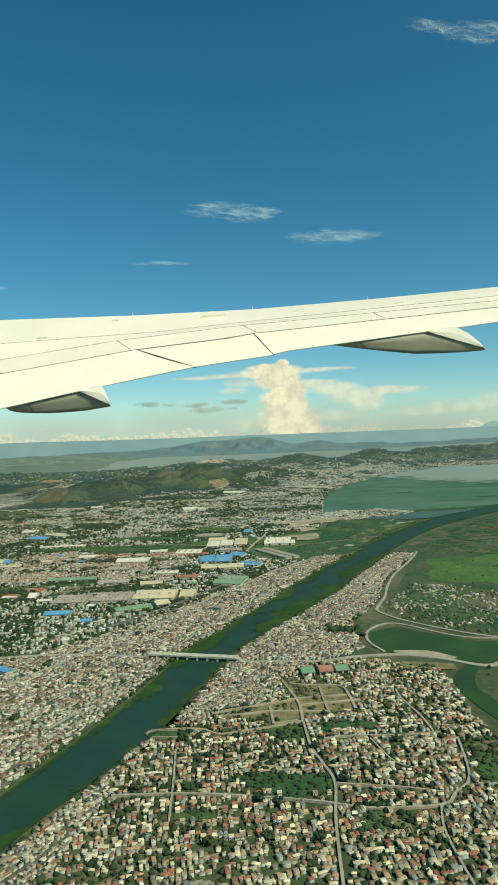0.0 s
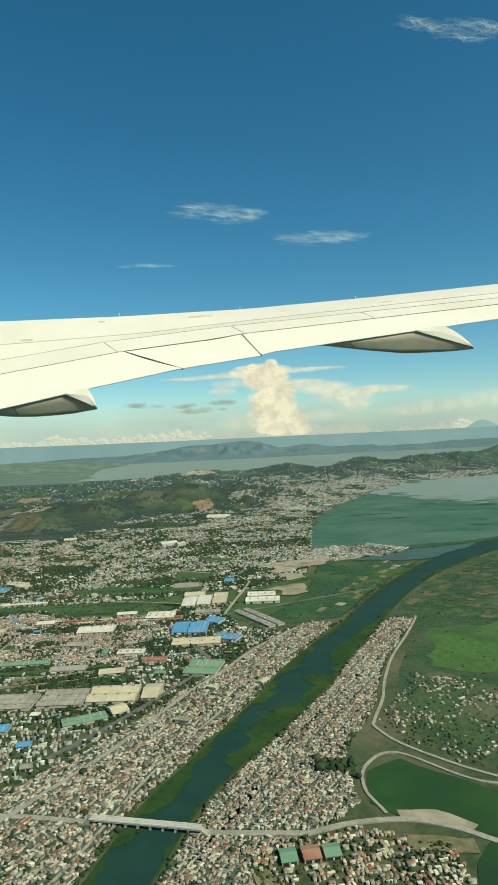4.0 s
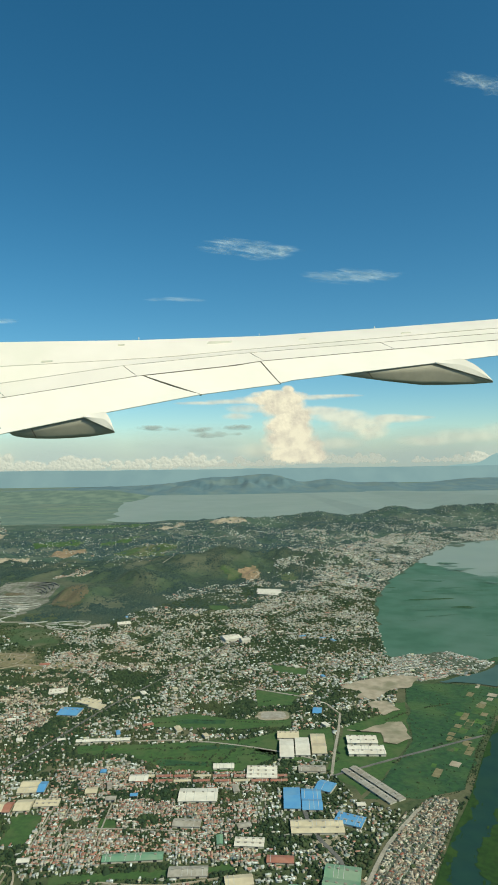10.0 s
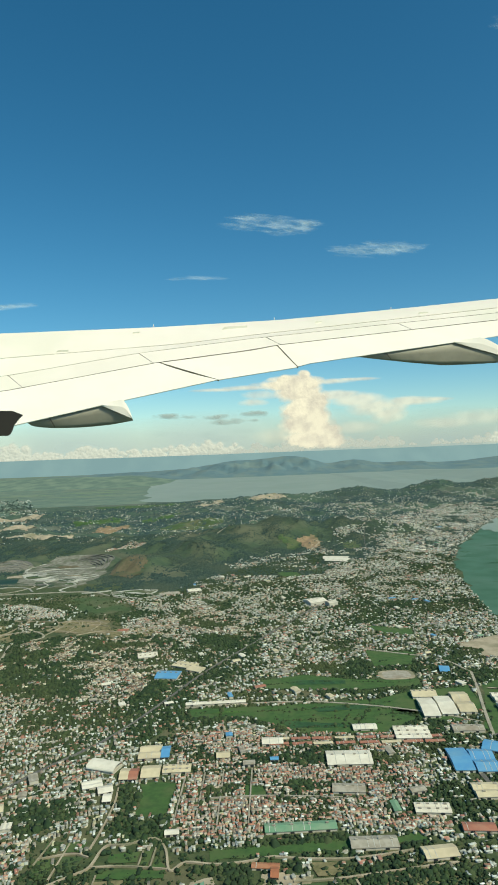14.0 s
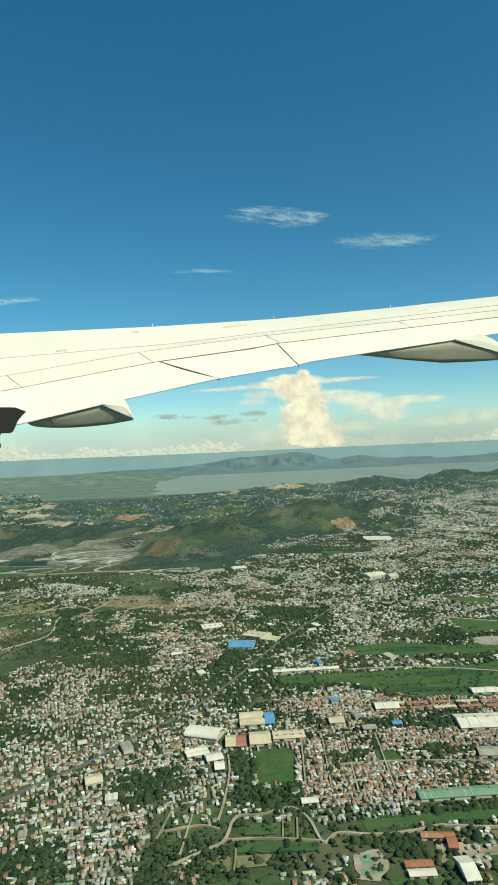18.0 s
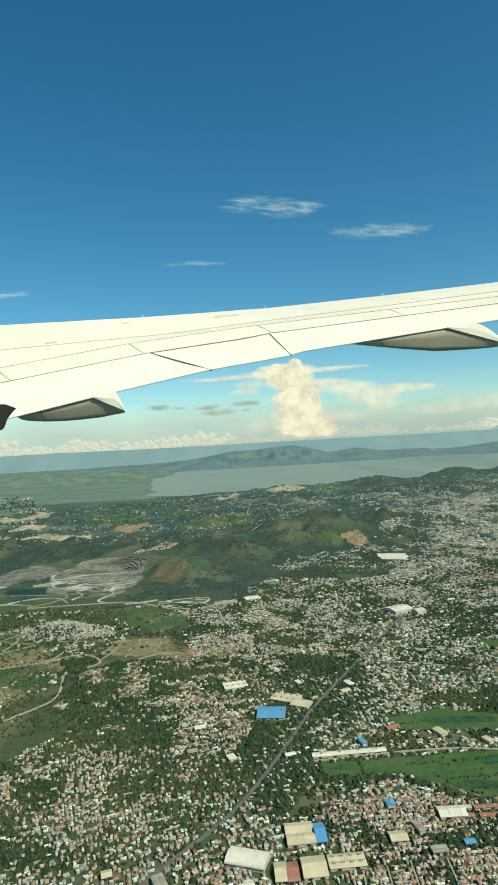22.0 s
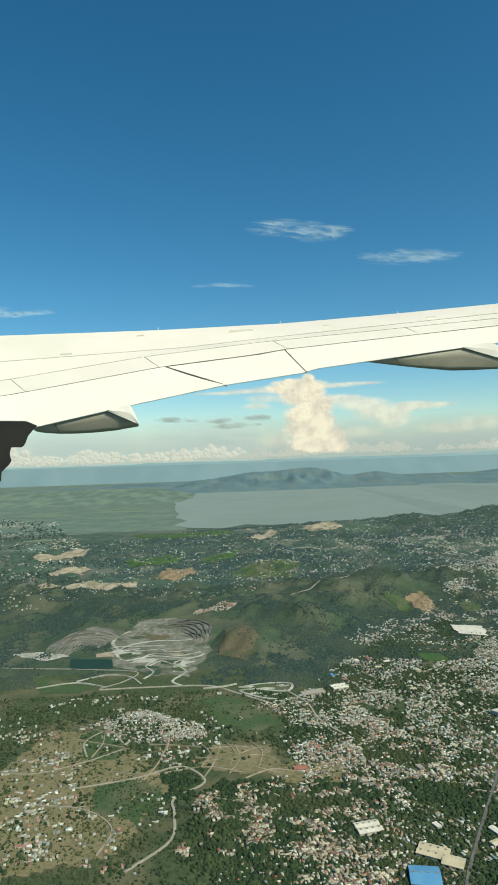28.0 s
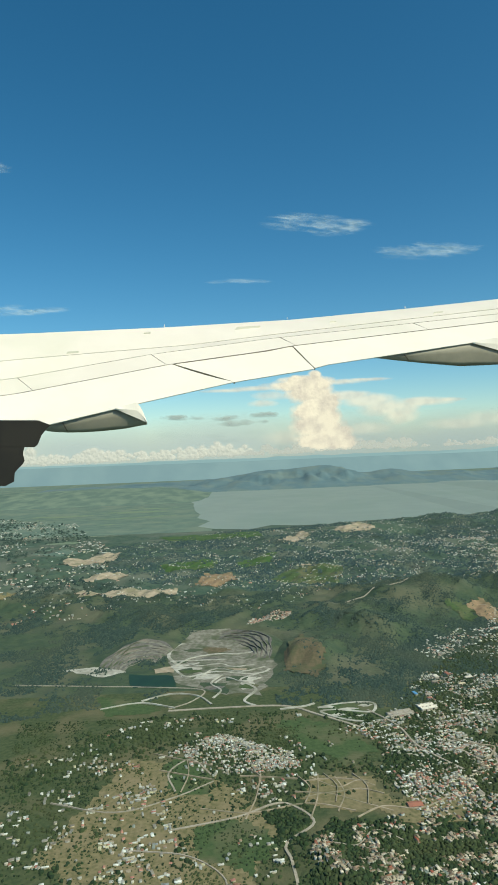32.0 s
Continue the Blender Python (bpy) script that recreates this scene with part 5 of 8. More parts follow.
def free(x, y, margin=0.5, water_only=False):
    ok = np.ones(len(x), bool)
    for poly in (KEEP_OUT if not water_only else [RIVER_AREA, EAST_LAKE, SHALLOWS, MAIN_LAKE, QUARRY, POND_LEFT, KEEP_OUT[-1]] + list(SANDS) + ([] if water_only == 'bushes' else CLEARED + MEADOWS)):
        p = np.asarray(poly)
        sel = ok & (x > p[:, 0].min()) & (x < p[:, 0].max()) & (y > p[:, 1].min()) & (y < p[:, 1].max())
        if sel.any():
            idx = np.nonzero(sel)[0]
            gone = inside(poly, x[idx], y[idx])
            if poly in CLEARED:     # clumps of trees stay on cleared land
                gone &= fractal(x[idx] + 300, y[idx] + 300, 7, 55) < 0.45
            ok[idx[gone]] = False
    if not water_only:      # few houses stand inside the groves
        for poly in GROVES:
            p = np.asarray(poly)
            sel = ok & (x > p[:, 0].min()) & (x < p[:, 0].max()) & (y > p[:, 1].min()) & (y < p[:, 1].max())
            if sel.any():
                idx = np.nonzero(sel)[0]
                ok[idx[inside(poly, x[idx], y[idx]) & (rng.uniform(0, 1, len(idx)) < 0.82)]] = False
    for pts, w in ROAD_LINES:
        p = np.asarray(pts)
        sel = ok & (x > p[:, 0].min() - 4) & (x < p[:, 0].max() + 4) & (y > p[:, 1].min() - 4) & (y < p[:, 1].max() + 4)
        if sel.any():
            idx = np.nonzero(sel)[0]
            ok[idx[near_line(curve(pts, 4), x[idx], y[idx]) < w / 2 + margin]] = False
    for fx, fy, a, b, turn in FOOTPRINTS:
        dx, dy = x - fx, y - fy
        c, s = math.cos(turn), math.sin(turn)
        ok &= ~((np.abs(c * dx + s * dy) < a + margin) & (np.abs(-s * dx + c * dy) < b + margin))
    return ok


def patchy(x, y, scale, seed):
    """Uneven density between 0 and 1: groves, blocks and clearings."""
    v = fractal(x + 900, y + 900, scale * 0.9, seed) + 0.5 * fractal(x + 900, y + 900, scale * 0.3, seed + 77)
    return 1 / (1 + np.exp(-v * 3.4))


def scatter(poly, step, keep, turn=0.0, jitter=0.3, row_gap=0, clump=0, seed=1, margin=0.5, water_only=False, grove=0):
    """Points in rows over a polygon; every row_gap-th row is left as a lane."""
    p = np.asarray(poly, float)
    cx, cy = p.mean(0)
    r = np.hypot(p[:, 0] - cx, p[:, 1] - cy).max()
    n = int(r / step) + 1
    i, j = np.meshgrid(np.arange(-n, n + 1), np.arange(-n, n + 1))
    i, j = i.ravel(), j.ravel()
    if row_gap:
        sel = (j % row_gap != 0)
        i, j = i[sel], j[sel]
    u, v = (i + rng.uniform(-jitter, jitter, len(i))) * step, (j + rng.uniform(-jitter, jitter, len(i))) * step
    c, s = math.cos(turn), math.sin(turn)
    x, y = cx + c * u - s * v, cy + s * u + c * v
    ok = inside(poly, x, y)
    x, y = x[ok], y[ok]
    pk = np.full(len(x), keep)
    if clump:
        pk = pk * 2 * patchy(x, y, abs(clump), seed) ** (4 if clump < 0 else 1) * (2.2 if clump < 0 else 1)
    if grove:       # groves and house blocks keep apart: trees where the field is high, houses where it is low
        f = fractal(x + 900, y + 900, 13, 901) + 0.5 * fractal(x + 900, y + 900, 40, 902) - 0.12
        f = 1 / (1 + np.exp(-f * 6.0))
        pk = pk * (0.24 + 1.3 * f if grove > 0 else 1.5 - 1.2 * f)
    ok = rng.uniform(0, 1, len(x)) < pk
    x, y = x[ok], y[ok]
    ok = free(x, y, margin, water_only)
    return x[ok], y[ok]


def house_meshes(name, x, y, turn, size, tall, roof_mat, label, spread=0.25):
    """Many small houses with walls and overhanging gabled or hipped roofs as one piece of stuff."""
    n = len(x)
    if n == 0:
        return None
    turn = turn + rng.normal(0, 0.12, n) + (rng.integers(0, 2, n) * math.pi / 2)
    a, b = size * rng.uniform(1 - spread, 1 + spread, n) * 0.55, size * rng.uniform(1 - spread, 1 + spread, n) * 0.42
    a = a * rng.choice([0.75, 1.0, 1.0, 1.25, 1.7], n)
    h = tall * rng.uniform(0.7, 1.5, n)
    rise = b * rng.choice([0.08, 0.3, 0.5, 0.6], n)
    hip = a * rng.choice([0.0, 0.0, 0.5], n)
    z0 = height(x, y)
    c, s = np.cos(turn), np.sin(turn)

    def pt(u, v, w):
        return np.stack([x + c * u - s * v, y + s * u + c * v, z0 + w], 1)

    k = 1.12
    e = h * 0.97
    vs = [pt(-a, -b, -0.3 + 0 * h), pt(a, -b, -0.3 + 0 * h), pt(a, b, -0.3 + 0 * h), pt(-a, b, -0.3 + 0 * h), pt(-a, -b, h), pt(a, -b, h), pt(a, b, h), pt(-a, b, h),
          pt(-a * k, -b * k, e), pt(a * k, -b * k, e), pt(a * k, b * k, e), pt(-a * k, b * k, e), pt(-a * k + hip, 0 * b, h + rise + 0.03), pt(a * k - hip, 0 * b, h + rise + 0.03)]
    verts = np.stack(vs, 1).reshape(-1, 3)
    quads = np.array([(0, 1, 5, 4), (1, 2, 6, 5), (2, 3, 7, 6), (3, 0, 4, 7), (8, 9, 13, 12), (10, 11, 12, 13)])
    tris = np.array([(11, 8, 12), (9, 10, 13)])
    off = (np.arange(n) * 14)[:, None, None]
    fq, ft = (quads[None] + off).reshape(-1, 4), (tris[None] + off).reshape(-1, 3)
    me = bpy.data.meshes.new(name)
    me.vertices.add(len(verts))
    me.vertices.foreach_set("co", verts.ravel())
    loops = np.concatenate([fq.ravel(), ft.ravel()])
    me.loops.add(len(loops))
    me.loops.foreach_set("vertex_index", loops.astype(np.int32))
    starts = np.concatenate([np.arange(len(fq)) * 4, len(fq) * 4 + np.arange(len(ft)) * 3])
    me.polygons.add(len(starts))
    me.polygons.foreach_set("loop_start", starts.astype(np.int32))
    idx = np.concatenate([np.tile([0, 0, 0, 0, 1, 1], n), np.ones(len(ft), int)])
    me.materials.append(WALL_MIX)
    me.materials.append(roof_mat)
    me.polygons.foreach_set("material_index", idx.astype(np.int32))
    me.update(calc_edges=True)
    me.validate()
    return tagged(new(name, me), label, "houses", kind="stuff")


ICO_V = None


def ico():
    global ICO_V
    if ICO_V is None:
        bm = bmesh.new()
        bmesh.ops.create_icosphere(bm, subdivisions=1, radius=1)
        bm.verts.ensure_lookup_table()
        ICO_V = (np.array([v.co[:] for v in bm.verts]), np.array([[v.index for v in f.verts] for f in bm.faces]))
        bm.free()
    return ICO_V


def clump_shape(kind):
    """Unit clump of foliage: a full ball of facets, a dome, or a low cap."""
    if kind == "full":
        return ico()
    ring = [(math.cos(a), math.sin(a)) for a in np.linspace(0, 2 * math.pi, 6)[:-1]]
    if kind == "cap":
        v = [(c, s_, -0.4) for c, s_ in ring] + [(0, 0, 0.8)]
        f = [(k, (k + 1) % 5, 5) for k in range(5)]
    else:
        v = [(c, s_, -0.45) for c, s_ in ring] + [(0.72 * c, 0.72 * s_, 0.45) for c, s_ in ring[:4]] + [(0, 0, 0.9)]
        f = [(k, (k + 1) % 5, 5 + k % 4) for k in range(5)] + [((k + 1) % 5, 5 + (k + 1) % 4, 5 + k) for k in range(4)] + [(5 + k, 5 + (k + 1) % 4, 9) for k in range(4)]
    return np.array(v), np.array(f)


def blob_mesh(name, x, y, z, r, flat, material, jag=0.28, kind="full"):
    """Many uneven faceted clumps in one mesh."""
    v, f = clump_shape(kind)
    n = len(x)
    turn = rng.uniform(0, 6.28, n)
    jit = 1 + rng.normal(0, jag, (n, len(v)))
    px, py = v[None, :, 0] * jit, v[None, :, 1] * jit
    c, s = np.cos(turn)[:, None], np.sin(turn)[:, None]
    verts = np.stack([x[:, None] + (c * px - s * py) * r[:, None], y[:, None] + (s * px + c * py) * r[:, None], z[:, None] + v[None, :, 2] * jit * (r * flat)[:, None]], 2).reshape(-1, 3)
    faces = (f[None] + (np.arange(n) * len(v))[:, None, None]).reshape(-1, 3)
    me = bpy.data.meshes.new(name)
    me.vertices.add(len(verts))
    me.vertices.foreach_set("co", verts.ravel())
    me.loops.add(len(faces) * 3)
    me.loops.foreach_set("vertex_index", faces.ravel().astype(np.int32))
    me.polygons.add(len(faces))
    me.polygons.foreach_set("loop_start", (np.arange(len(faces)) * 3).astype(np.int32))
    me.materials.append(material)
    me.update(calc_edges=True)
    me.validate()
    return me


def tree_stuff(x, y, size, label, name="trees", far=False):
    r = size * rng.uniform(0.45, 1.3, len(x)) * np.where(rng.uniform(0, 1, len(x)) < 0.12, 1.4, 1.0)
    near = len(x) == 0 or y.min() < 100
    # Far woods get the foliage that has haze in its colour.
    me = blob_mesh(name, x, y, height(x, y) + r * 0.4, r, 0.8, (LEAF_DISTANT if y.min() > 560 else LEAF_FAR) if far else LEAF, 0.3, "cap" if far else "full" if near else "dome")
    return tagged(new(name, me), label, "trees", kind="stuff")


# ---- large buildings, each a thing of its own ----
SKYLIGHT = mat("dusty_skylight_sheet", (0.44, 0.45, 0.43), 0.6, (0.36, 0.36, 0.33), 0.8)
def hall(x, y, length, width, tall, turn, roof_mat, label, bays=1, name="factory_hall", group="", vents=0, wall=SHED_WALL):
    """A hall with pitched roof bays, walls, eaves, dock doors and ridge vents."""
    tall *= 0.62
    FOOTPRINTS.append((x, y, length / 2 + 0.4, width / 2 + 0.4, turn))
    ob = empty(name, label, "factory", (x, y, float(height(x, y))), turn, group)
    a, b = length / 2, width / 2
    bm = bmesh.new()
    add_box(bm, -a, a, -b, b, -0.3, tall)
    part("wall", bm, wall, ob)
    bw = width / bays
    for k in range(bays):
        y0, y1 = -b + k * bw, -b + (k + 1) * bw
        rise = min(0.14 * bw, 0.8)
        bm = bmesh.new()
        o = 0.12
        rows = [(y0 - (o if k == 0 else 0), tall + 0.01), ((y0 + y1) / 2, tall + rise), (y1 + (o if k == bays - 1 else 0), tall + 0.01)]
        top = [[bm.verts.new((sx * (a + o), yy, zz + 0.1)) for sx in (-1, 1)] for yy, zz in rows]
        bot = [[bm.verts.new((sx * (a + o), yy, zz)) for sx in (-1, 1)] for yy, zz in rows]
        for q in (0, 1):
            bm.faces.new((top[q][0], top[q][1], top[q + 1][1], top[q + 1][0]))
            bm.faces.new((bot[q][0], bot[q + 1][0], bot[q + 1][1], bot[q][1]))
            for e in (0, 1):
                bm.faces.new((top[q][e], top[q + 1][e], bot[q + 1][e], bot[q][e]))
        bm.faces.new((top[0][0], bot[0][0], bot[0][1], top[0][1]))
        bm.faces.new((top[2][0], top[2][1], bot[2][1], bot[2][0]))
        for e in (0, 1):
            bm.faces.new((bot[0][e], bot[1][e], bot[2][e]))
        roof = part("roof", bm, roof_mat, ob)
        for q in range(int(length / 1.3) if length > 5 and "sports" not in label else 0):     # skylight strips folded over the ridge
            lx = -a + 0.9 + q * 1.3 + rng.uniform(-0.1, 0.1)
            if lx > a - 0.3 or rng.uniform() < 0.6:
                continue
            bm = bmesh.new()
            (ya, za), (yb, zb), (yc, zc) = [(yy * 0.93 + rows[1][0] * 0.07, zz + (tall + rise - zz) * 0.07 + 0.112) for yy, zz in rows]
            strip = [[bm.verts.new((lx + sx * 0.07, yy, zz + dz)) for yy, zz in ((ya, za), (yb, zb), (yc, zc))] for sx in (-1, 1) for dz in (0.0, 0.03)]
            for k2 in (0, 1):
                bm.faces.new((strip[1][k2], strip[1][k2 + 1], strip[3][k2 + 1], strip[3][k2]))
                bm.faces.new((strip[0][k2], strip[2][k2], strip[2][k2 + 1], strip[0][k2 + 1]))
                bm.faces.new((strip[0][k2], strip[0][k2 + 1], strip[1][k2 + 1], strip[1][k2]))
                bm.faces.new((strip[2][k2], strip[3][k2], strip[3][k2 + 1], strip[2][k2 + 1]))
            part("skylight", bm, SKYLIGHT, roof)
        for q in range(vents):
            vx = -a + (q + 0.5) * length / vents
            bm = bmesh.new()
            add_box(bm, vx - 0.35, vx + 0.35, (y0 + y1) / 2 - 0.22, (y0 + y1) / 2 + 0.22, tall + rise + 0.05, tall + rise + 0.3)
            part("roof_vent", bm, GREY_SHEET, roof)
    for q in range(max(2, int(length / 4))):
        dx = -a + (q + 0.5) * length / max(2, int(length / 4))
        bm = bmesh.new()
        add_box(bm, dx - 0.45, dx + 0.45, -b - 0.03, -b - 0.002, 0.0, min(0.7, tall * 0.8))
        part("dock_door", bm, DARK_GLASS, ob)
    return ob


T_IND = -0.06
HALLS = [(41.6, 182, 5.0, 12, 1.1, T_IND, BLUE_SHEET, "bright blue steel-roofed factory hall", 1), (47.6, 181, 6.0, 12, 1.1, T_IND, BLUE_SHEET, "bright blue steel-roofed factory hall", 2), (53, 188.5, 5.2, 6, 1.2, -0.5, BLUE_SHEET, "deep blue roofed factory hall", 1), (57.5, 169.5, 8, 5.5, 1.0, -0.45, BLUE_SHEET, "blue and white roofed workshop", 2),
         (42.6, 216, 5.0, 14, 1.3, T_IND, WHITE_SHEET, "white roofed warehouse", 1), (48.4, 217, 5.0, 14, 1.3, T_IND, WHITE_SHEET, "white roofed warehouse", 1), (54.5, 219, 5.2, 16, 1.3, T_IND, CREAM_SHEET, "cream roofed warehouse", 2), (44, 227, 8, 6, 1.3, T_IND, CREAM_SHEET, "cream roofed warehouse", 1),
         (71, 213, 13, 7, 1.4, T_IND, WHITE_SHEET, "large white warehouse by the marsh", 2), (71, 221.5, 11, 6.5, 1.4, T_IND, WHITE_SHEET, "large white warehouse by the marsh", 2),
         (66.6, 189, 24, 2.6, 0.8, -1.07, GREY_SHEET, "long grey market shed", 1), (69.8, 190.6, 24, 2.6, 0.8, -1.07, GREY_SHEET, "long grey market shed", 1), (33, 199, 10, 8, 1.1, T_IND, WHITE_SHEET, "off-white factory hall", 3), (50, 200.5, 9, 4, 1.0, T_IND, GREY_SHEET, "grey roofed store", 1),
         (12.4, 185.3, 12, 7.6, 1.0, -0.03, WHITE_SHEET, "large off-white roofed hall", 1), (47.5, 166.5, 15, 6.5, 1.0, -0.02, CREAM_SHEET, "long cream roofed factory", 2), (50.8, 143, 9, 11, 1.1, -0.25, GREEN_SHEET, "pale green roofed factory", 2),
         (28.5, 127.5, 12, 10, 1.1, -0.05, CREAM_SHEET, "large pale roofed warehouse", 2), (16, 127, 11, 10, 1.0, -0.05, GREY_SHEET, "weathered factory hall", 3), (4, 126, 10, 9, 1.0, -0.05, GREY_SHEET, "weathered factory hall with rusty sheets", 3), (38, 128, 4, 9, 0.9, -0.05, CREAM_SHEET, "narrow pale store", 1),
         (24, 113.5, 10, 4, 0.9, 0.35, GREEN_SHEET, "grey-green roofed shed", 2), (31, 118, 4, 5, 0.9, 0.5, CREAM_SHEET, "cream roofed shed", 1), (-17, 108, 10, 6, 1.0, 0.05, WHITE_SHEET, "white roofed factory", 2), (-15, 102.5, 11, 4, 1.0, 0.05, BLUE_SHEET, "blue roofed factory", 1), (4, 111, 7, 4, 0.9, 0.0, BLUE_SHEET, "blue roofed workshop", 1),
         (-45.5, 254.5, 8.5, 8, 1.1, -0.15, BLUE_SHEET, "bright blue sloping sports hall roof", 1), (-40, 265, 9, 6, 1.2, -0.5, CREAM_SHEET, "yellowish school hall", 2), (-35.5, 260, 6, 5, 1.1, -0.5, CREAM_SHEET, "yellowish school hall", 1), (-26, 226.8, 20, 2.2, 0.8, 0.04, WHITE_SHEET, "long white roofed shed beside the meadow", 1),
         (-42.8, 192.8, 6, 7.6, 1.0, 0.04, CREAM_SHEET, "pale market hall", 2), (-38.4, 192.6, 2.2, 6.6, 1.0, 0.04, BLUE_SHEET, "small blue roofed hall", 1), (-47.8, 181, 2.3, 5.6, 0.9, 0.03, CREAM_SHEET, "pale roofed hall", 1), (-45.4, 180.8, 2.2, 5.6, 0.9, 0.03, RED_SHEET, "brown roofed hall", 1), (-41, 181.8, 4.8, 6.2, 0.9, 0.04, CREAM_SHEET, "cream roofed hall", 1), (-34.2, 183, 7.4, 4.2, 0.9, 0.03, CREAM_SHEET, "cream roofed hall", 2), (-76, 165.4, 3.4, 3.4, 1.6, 0.3, CREAM_SHEET, "yellowish apartment block", 1), (-55.4, 176.4, 5, 3.6, 0.9, 0.3, WHITE_SHEET, "white roofed building group", 2), (-51.4, 173.6, 3.6, 3.2, 0.9, 0.3, WHITE_SHEET, "white roofed building group", 1), (-50, 169.6, 2, 3.4, 0.9, 0.1, WHITE_SHEET, "white roofed building group", 1), (-22, 189.6, 3.6, 3.4, 0.9, 0.05, CREAM_SHEET, "cream roofed hall", 1), (-11.4, 141.6, 5.6, 1.6, 0.8, -0.1, TERRACOTTA, "terracotta tiled resort building", 1), (-9.6, 139.6, 1.5, 3.4, 0.8, -0.1, TERRACOTTA, "terracotta tiled resort building", 1), (-16.6, 134.4, 4.4, 1.6, 0.8, 0.0, TERRACOTTA, "terracotta tiled resort building", 1), (-16.6, 132.2, 4.2, 1.6, 0.8, 0.0, WHITE_SHEET, "white flat resort building", 1), (-9.4, 132.6, 2.2, 5.8, 0.9, 0.05, WHITE_SHEET, "white roofed resort hall", 1),
         (-3.2, 154.6, 16, 3.2, 0.9, 0.03, GREEN_SHEET, "long green roofed school hall", 1), (-8, 197, 6, 4, 0.9, 0.0, WHITE_SHEET, "pale roofed hall", 1), (20, 204, 7, 3.5, 0.9, 0.0, WHITE_SHEET, "pale roofed hall", 1),
         (21, 358, 10, 9, 2.6, 0.4, WHITE_SHEET, "tall white hospital block", 1), (29, 352, 5, 5, 3.0, 0.4, SHED_WALL, "pale tower block", 1), (58, 250, 3.5, 6, 1.0, -0.2, BLUE_SHEET, "blue roofed depot", 1), (-57, 278, 8, 6, 1.6, 0.2, WHITE_SHEET, "white school block", 2),
         (10, 170, 8, 4, 0.9, -0.1, GREY_SHEET, "grey roofed hall", 1), (28, 160, 8, 4, 0.9, -0.1, WHITE_SHEET, "pale roofed hall", 2), (36, 152, 7, 3, 0.9, -0.1, RED_SHEET, "rust roofed hall", 1), (12, 148, 10, 4, 0.9, 0, GREY_SHEET, "grey roofed hall", 1), (25, 144, 7, 4, 0.9, 0.1, CREAM_SHEET, "cream roofed hall", 1), (24, 132, 4, 2.4, 0.9, 0.1, BLUE_SHEET, "pale blue roofed hall", 1),
         (66.5, 60.3, 2.4, 3.2, 0.9, 0.1, GREEN_SHEET, "dark green roofed gymnasium", 1), (70, 60.6, 2.6, 3.2, 0.9, 0.1, RED_SHEET, "brown roofed gymnasium", 1), (73.2, 60.8, 2.4, 3.0, 0.9, 0.1, GREEN_SHEET, "dark green roofed gymnasium", 1), (113, 38, 7, 5, 1.0, 0.3, WHITE_SHEET, "white roofed warehouse beyond the creek", 2), (113.5, 33, 6, 4, 1.0, 0.3, BLUE_SHEET, "pale blue roofed warehouse", 1), (-62, 392, 12, 5, 1.2, 0.3, GREY_SHEET, "grey roofed market", 2), (-48, 398, 8, 6, 1.3, 0.3, WHITE_SHEET, "white roofed mall", 2), (-75, 318, 5, 3, 0.9, 0.1, RED_SHEET, "red roofed hall", 1)]
for h in HALLS:
    hall(*h[:7], h[7] if len(h[7].split()) > 3 else h[7] + " among town houses", bays=h[8], vents=(4 if h[2] > 7 else 0))

for k in range(16):
    hall(-6 + 6.4 * (k % 8) + rng.uniform(-0.5, 0.5), 195.5 + 3.2 * (k // 8) - 0.25 * (k % 8), 5.4, 1.3, 0.55, 0.02, (RED_SHEET, RED_SHEET, CREAM_SHEET)[k % 3], ("row of terraced houses under a pinkish red roof", "row of terraced houses under a pinkish red roof", "row of terraced houses under a cream roof")[k % 3], name="terrace_row", group="terraced rows", wall=WHITE_SHEET)
# larger shops and workshops among the houses
for poly, n_, a0 in ((MID_TOWN, 46, 0.35), (WEST_TOWN, 16, 0.3), (NORTH_VILLAGE, 10, 0.2), (WORKS, 30, 0.1), (COAST_TOWN, 18, 0.5), (LEFT_TOWN, 8, 0.98)):
    p = np.asarray(poly, float)
    done = 0
    while done < n_:
        qx, qy = rng.uniform(p[:, 0].min(), p[:, 0].max()), rng.uniform(p[:, 1].min(), p[:, 1].max())
        one, two = np.array([qx]), np.array([qy])
        if not inside(poly, one, two)[0] or not free(one, two, 2.2)[0] or qy > 640:
            continue
        big = 1.5 if poly is COAST_TOWN else 1.0
        m_ = (WHITE_SHEET, GREY_SHEET, CREAM_SHEET, WHITE_SHEET, RED_SHEET, GREY_SHEET, CREAM_SHEET, WHITE_SHEET, GREEN_SHEET, GREY_SHEET, WHITE_SHEET, BLUE_SHEET, GREY_SHEET, CREAM_SHEET)[int(rng.integers(0, 14))]
        hall(qx, qy, rng.uniform(1.8, 4.2) * big, rng.uniform(1.3, 2.4) * big, rng.uniform(0.7, 1.5) * big, a0 + rng.normal(0, 0.1) + math.pi / 2 * int(rng.integers(0, 2)), m_,
             {WHITE_SHEET: "white roofed shop building among town houses", GREY_SHEET: "weathered grey roofed workshop among town houses", CREAM_SHEET: "cream roofed shop building among town houses", RED_SHEET: "rust red roofed workshop among town houses", BLUE_SHEET: "small blue roofed workshop among town houses", GREEN_SHEET: "dull green roofed workshop among town houses"}[m_], bays=int(rng.integers(1, 3)), name="shop_building")
        done += 1
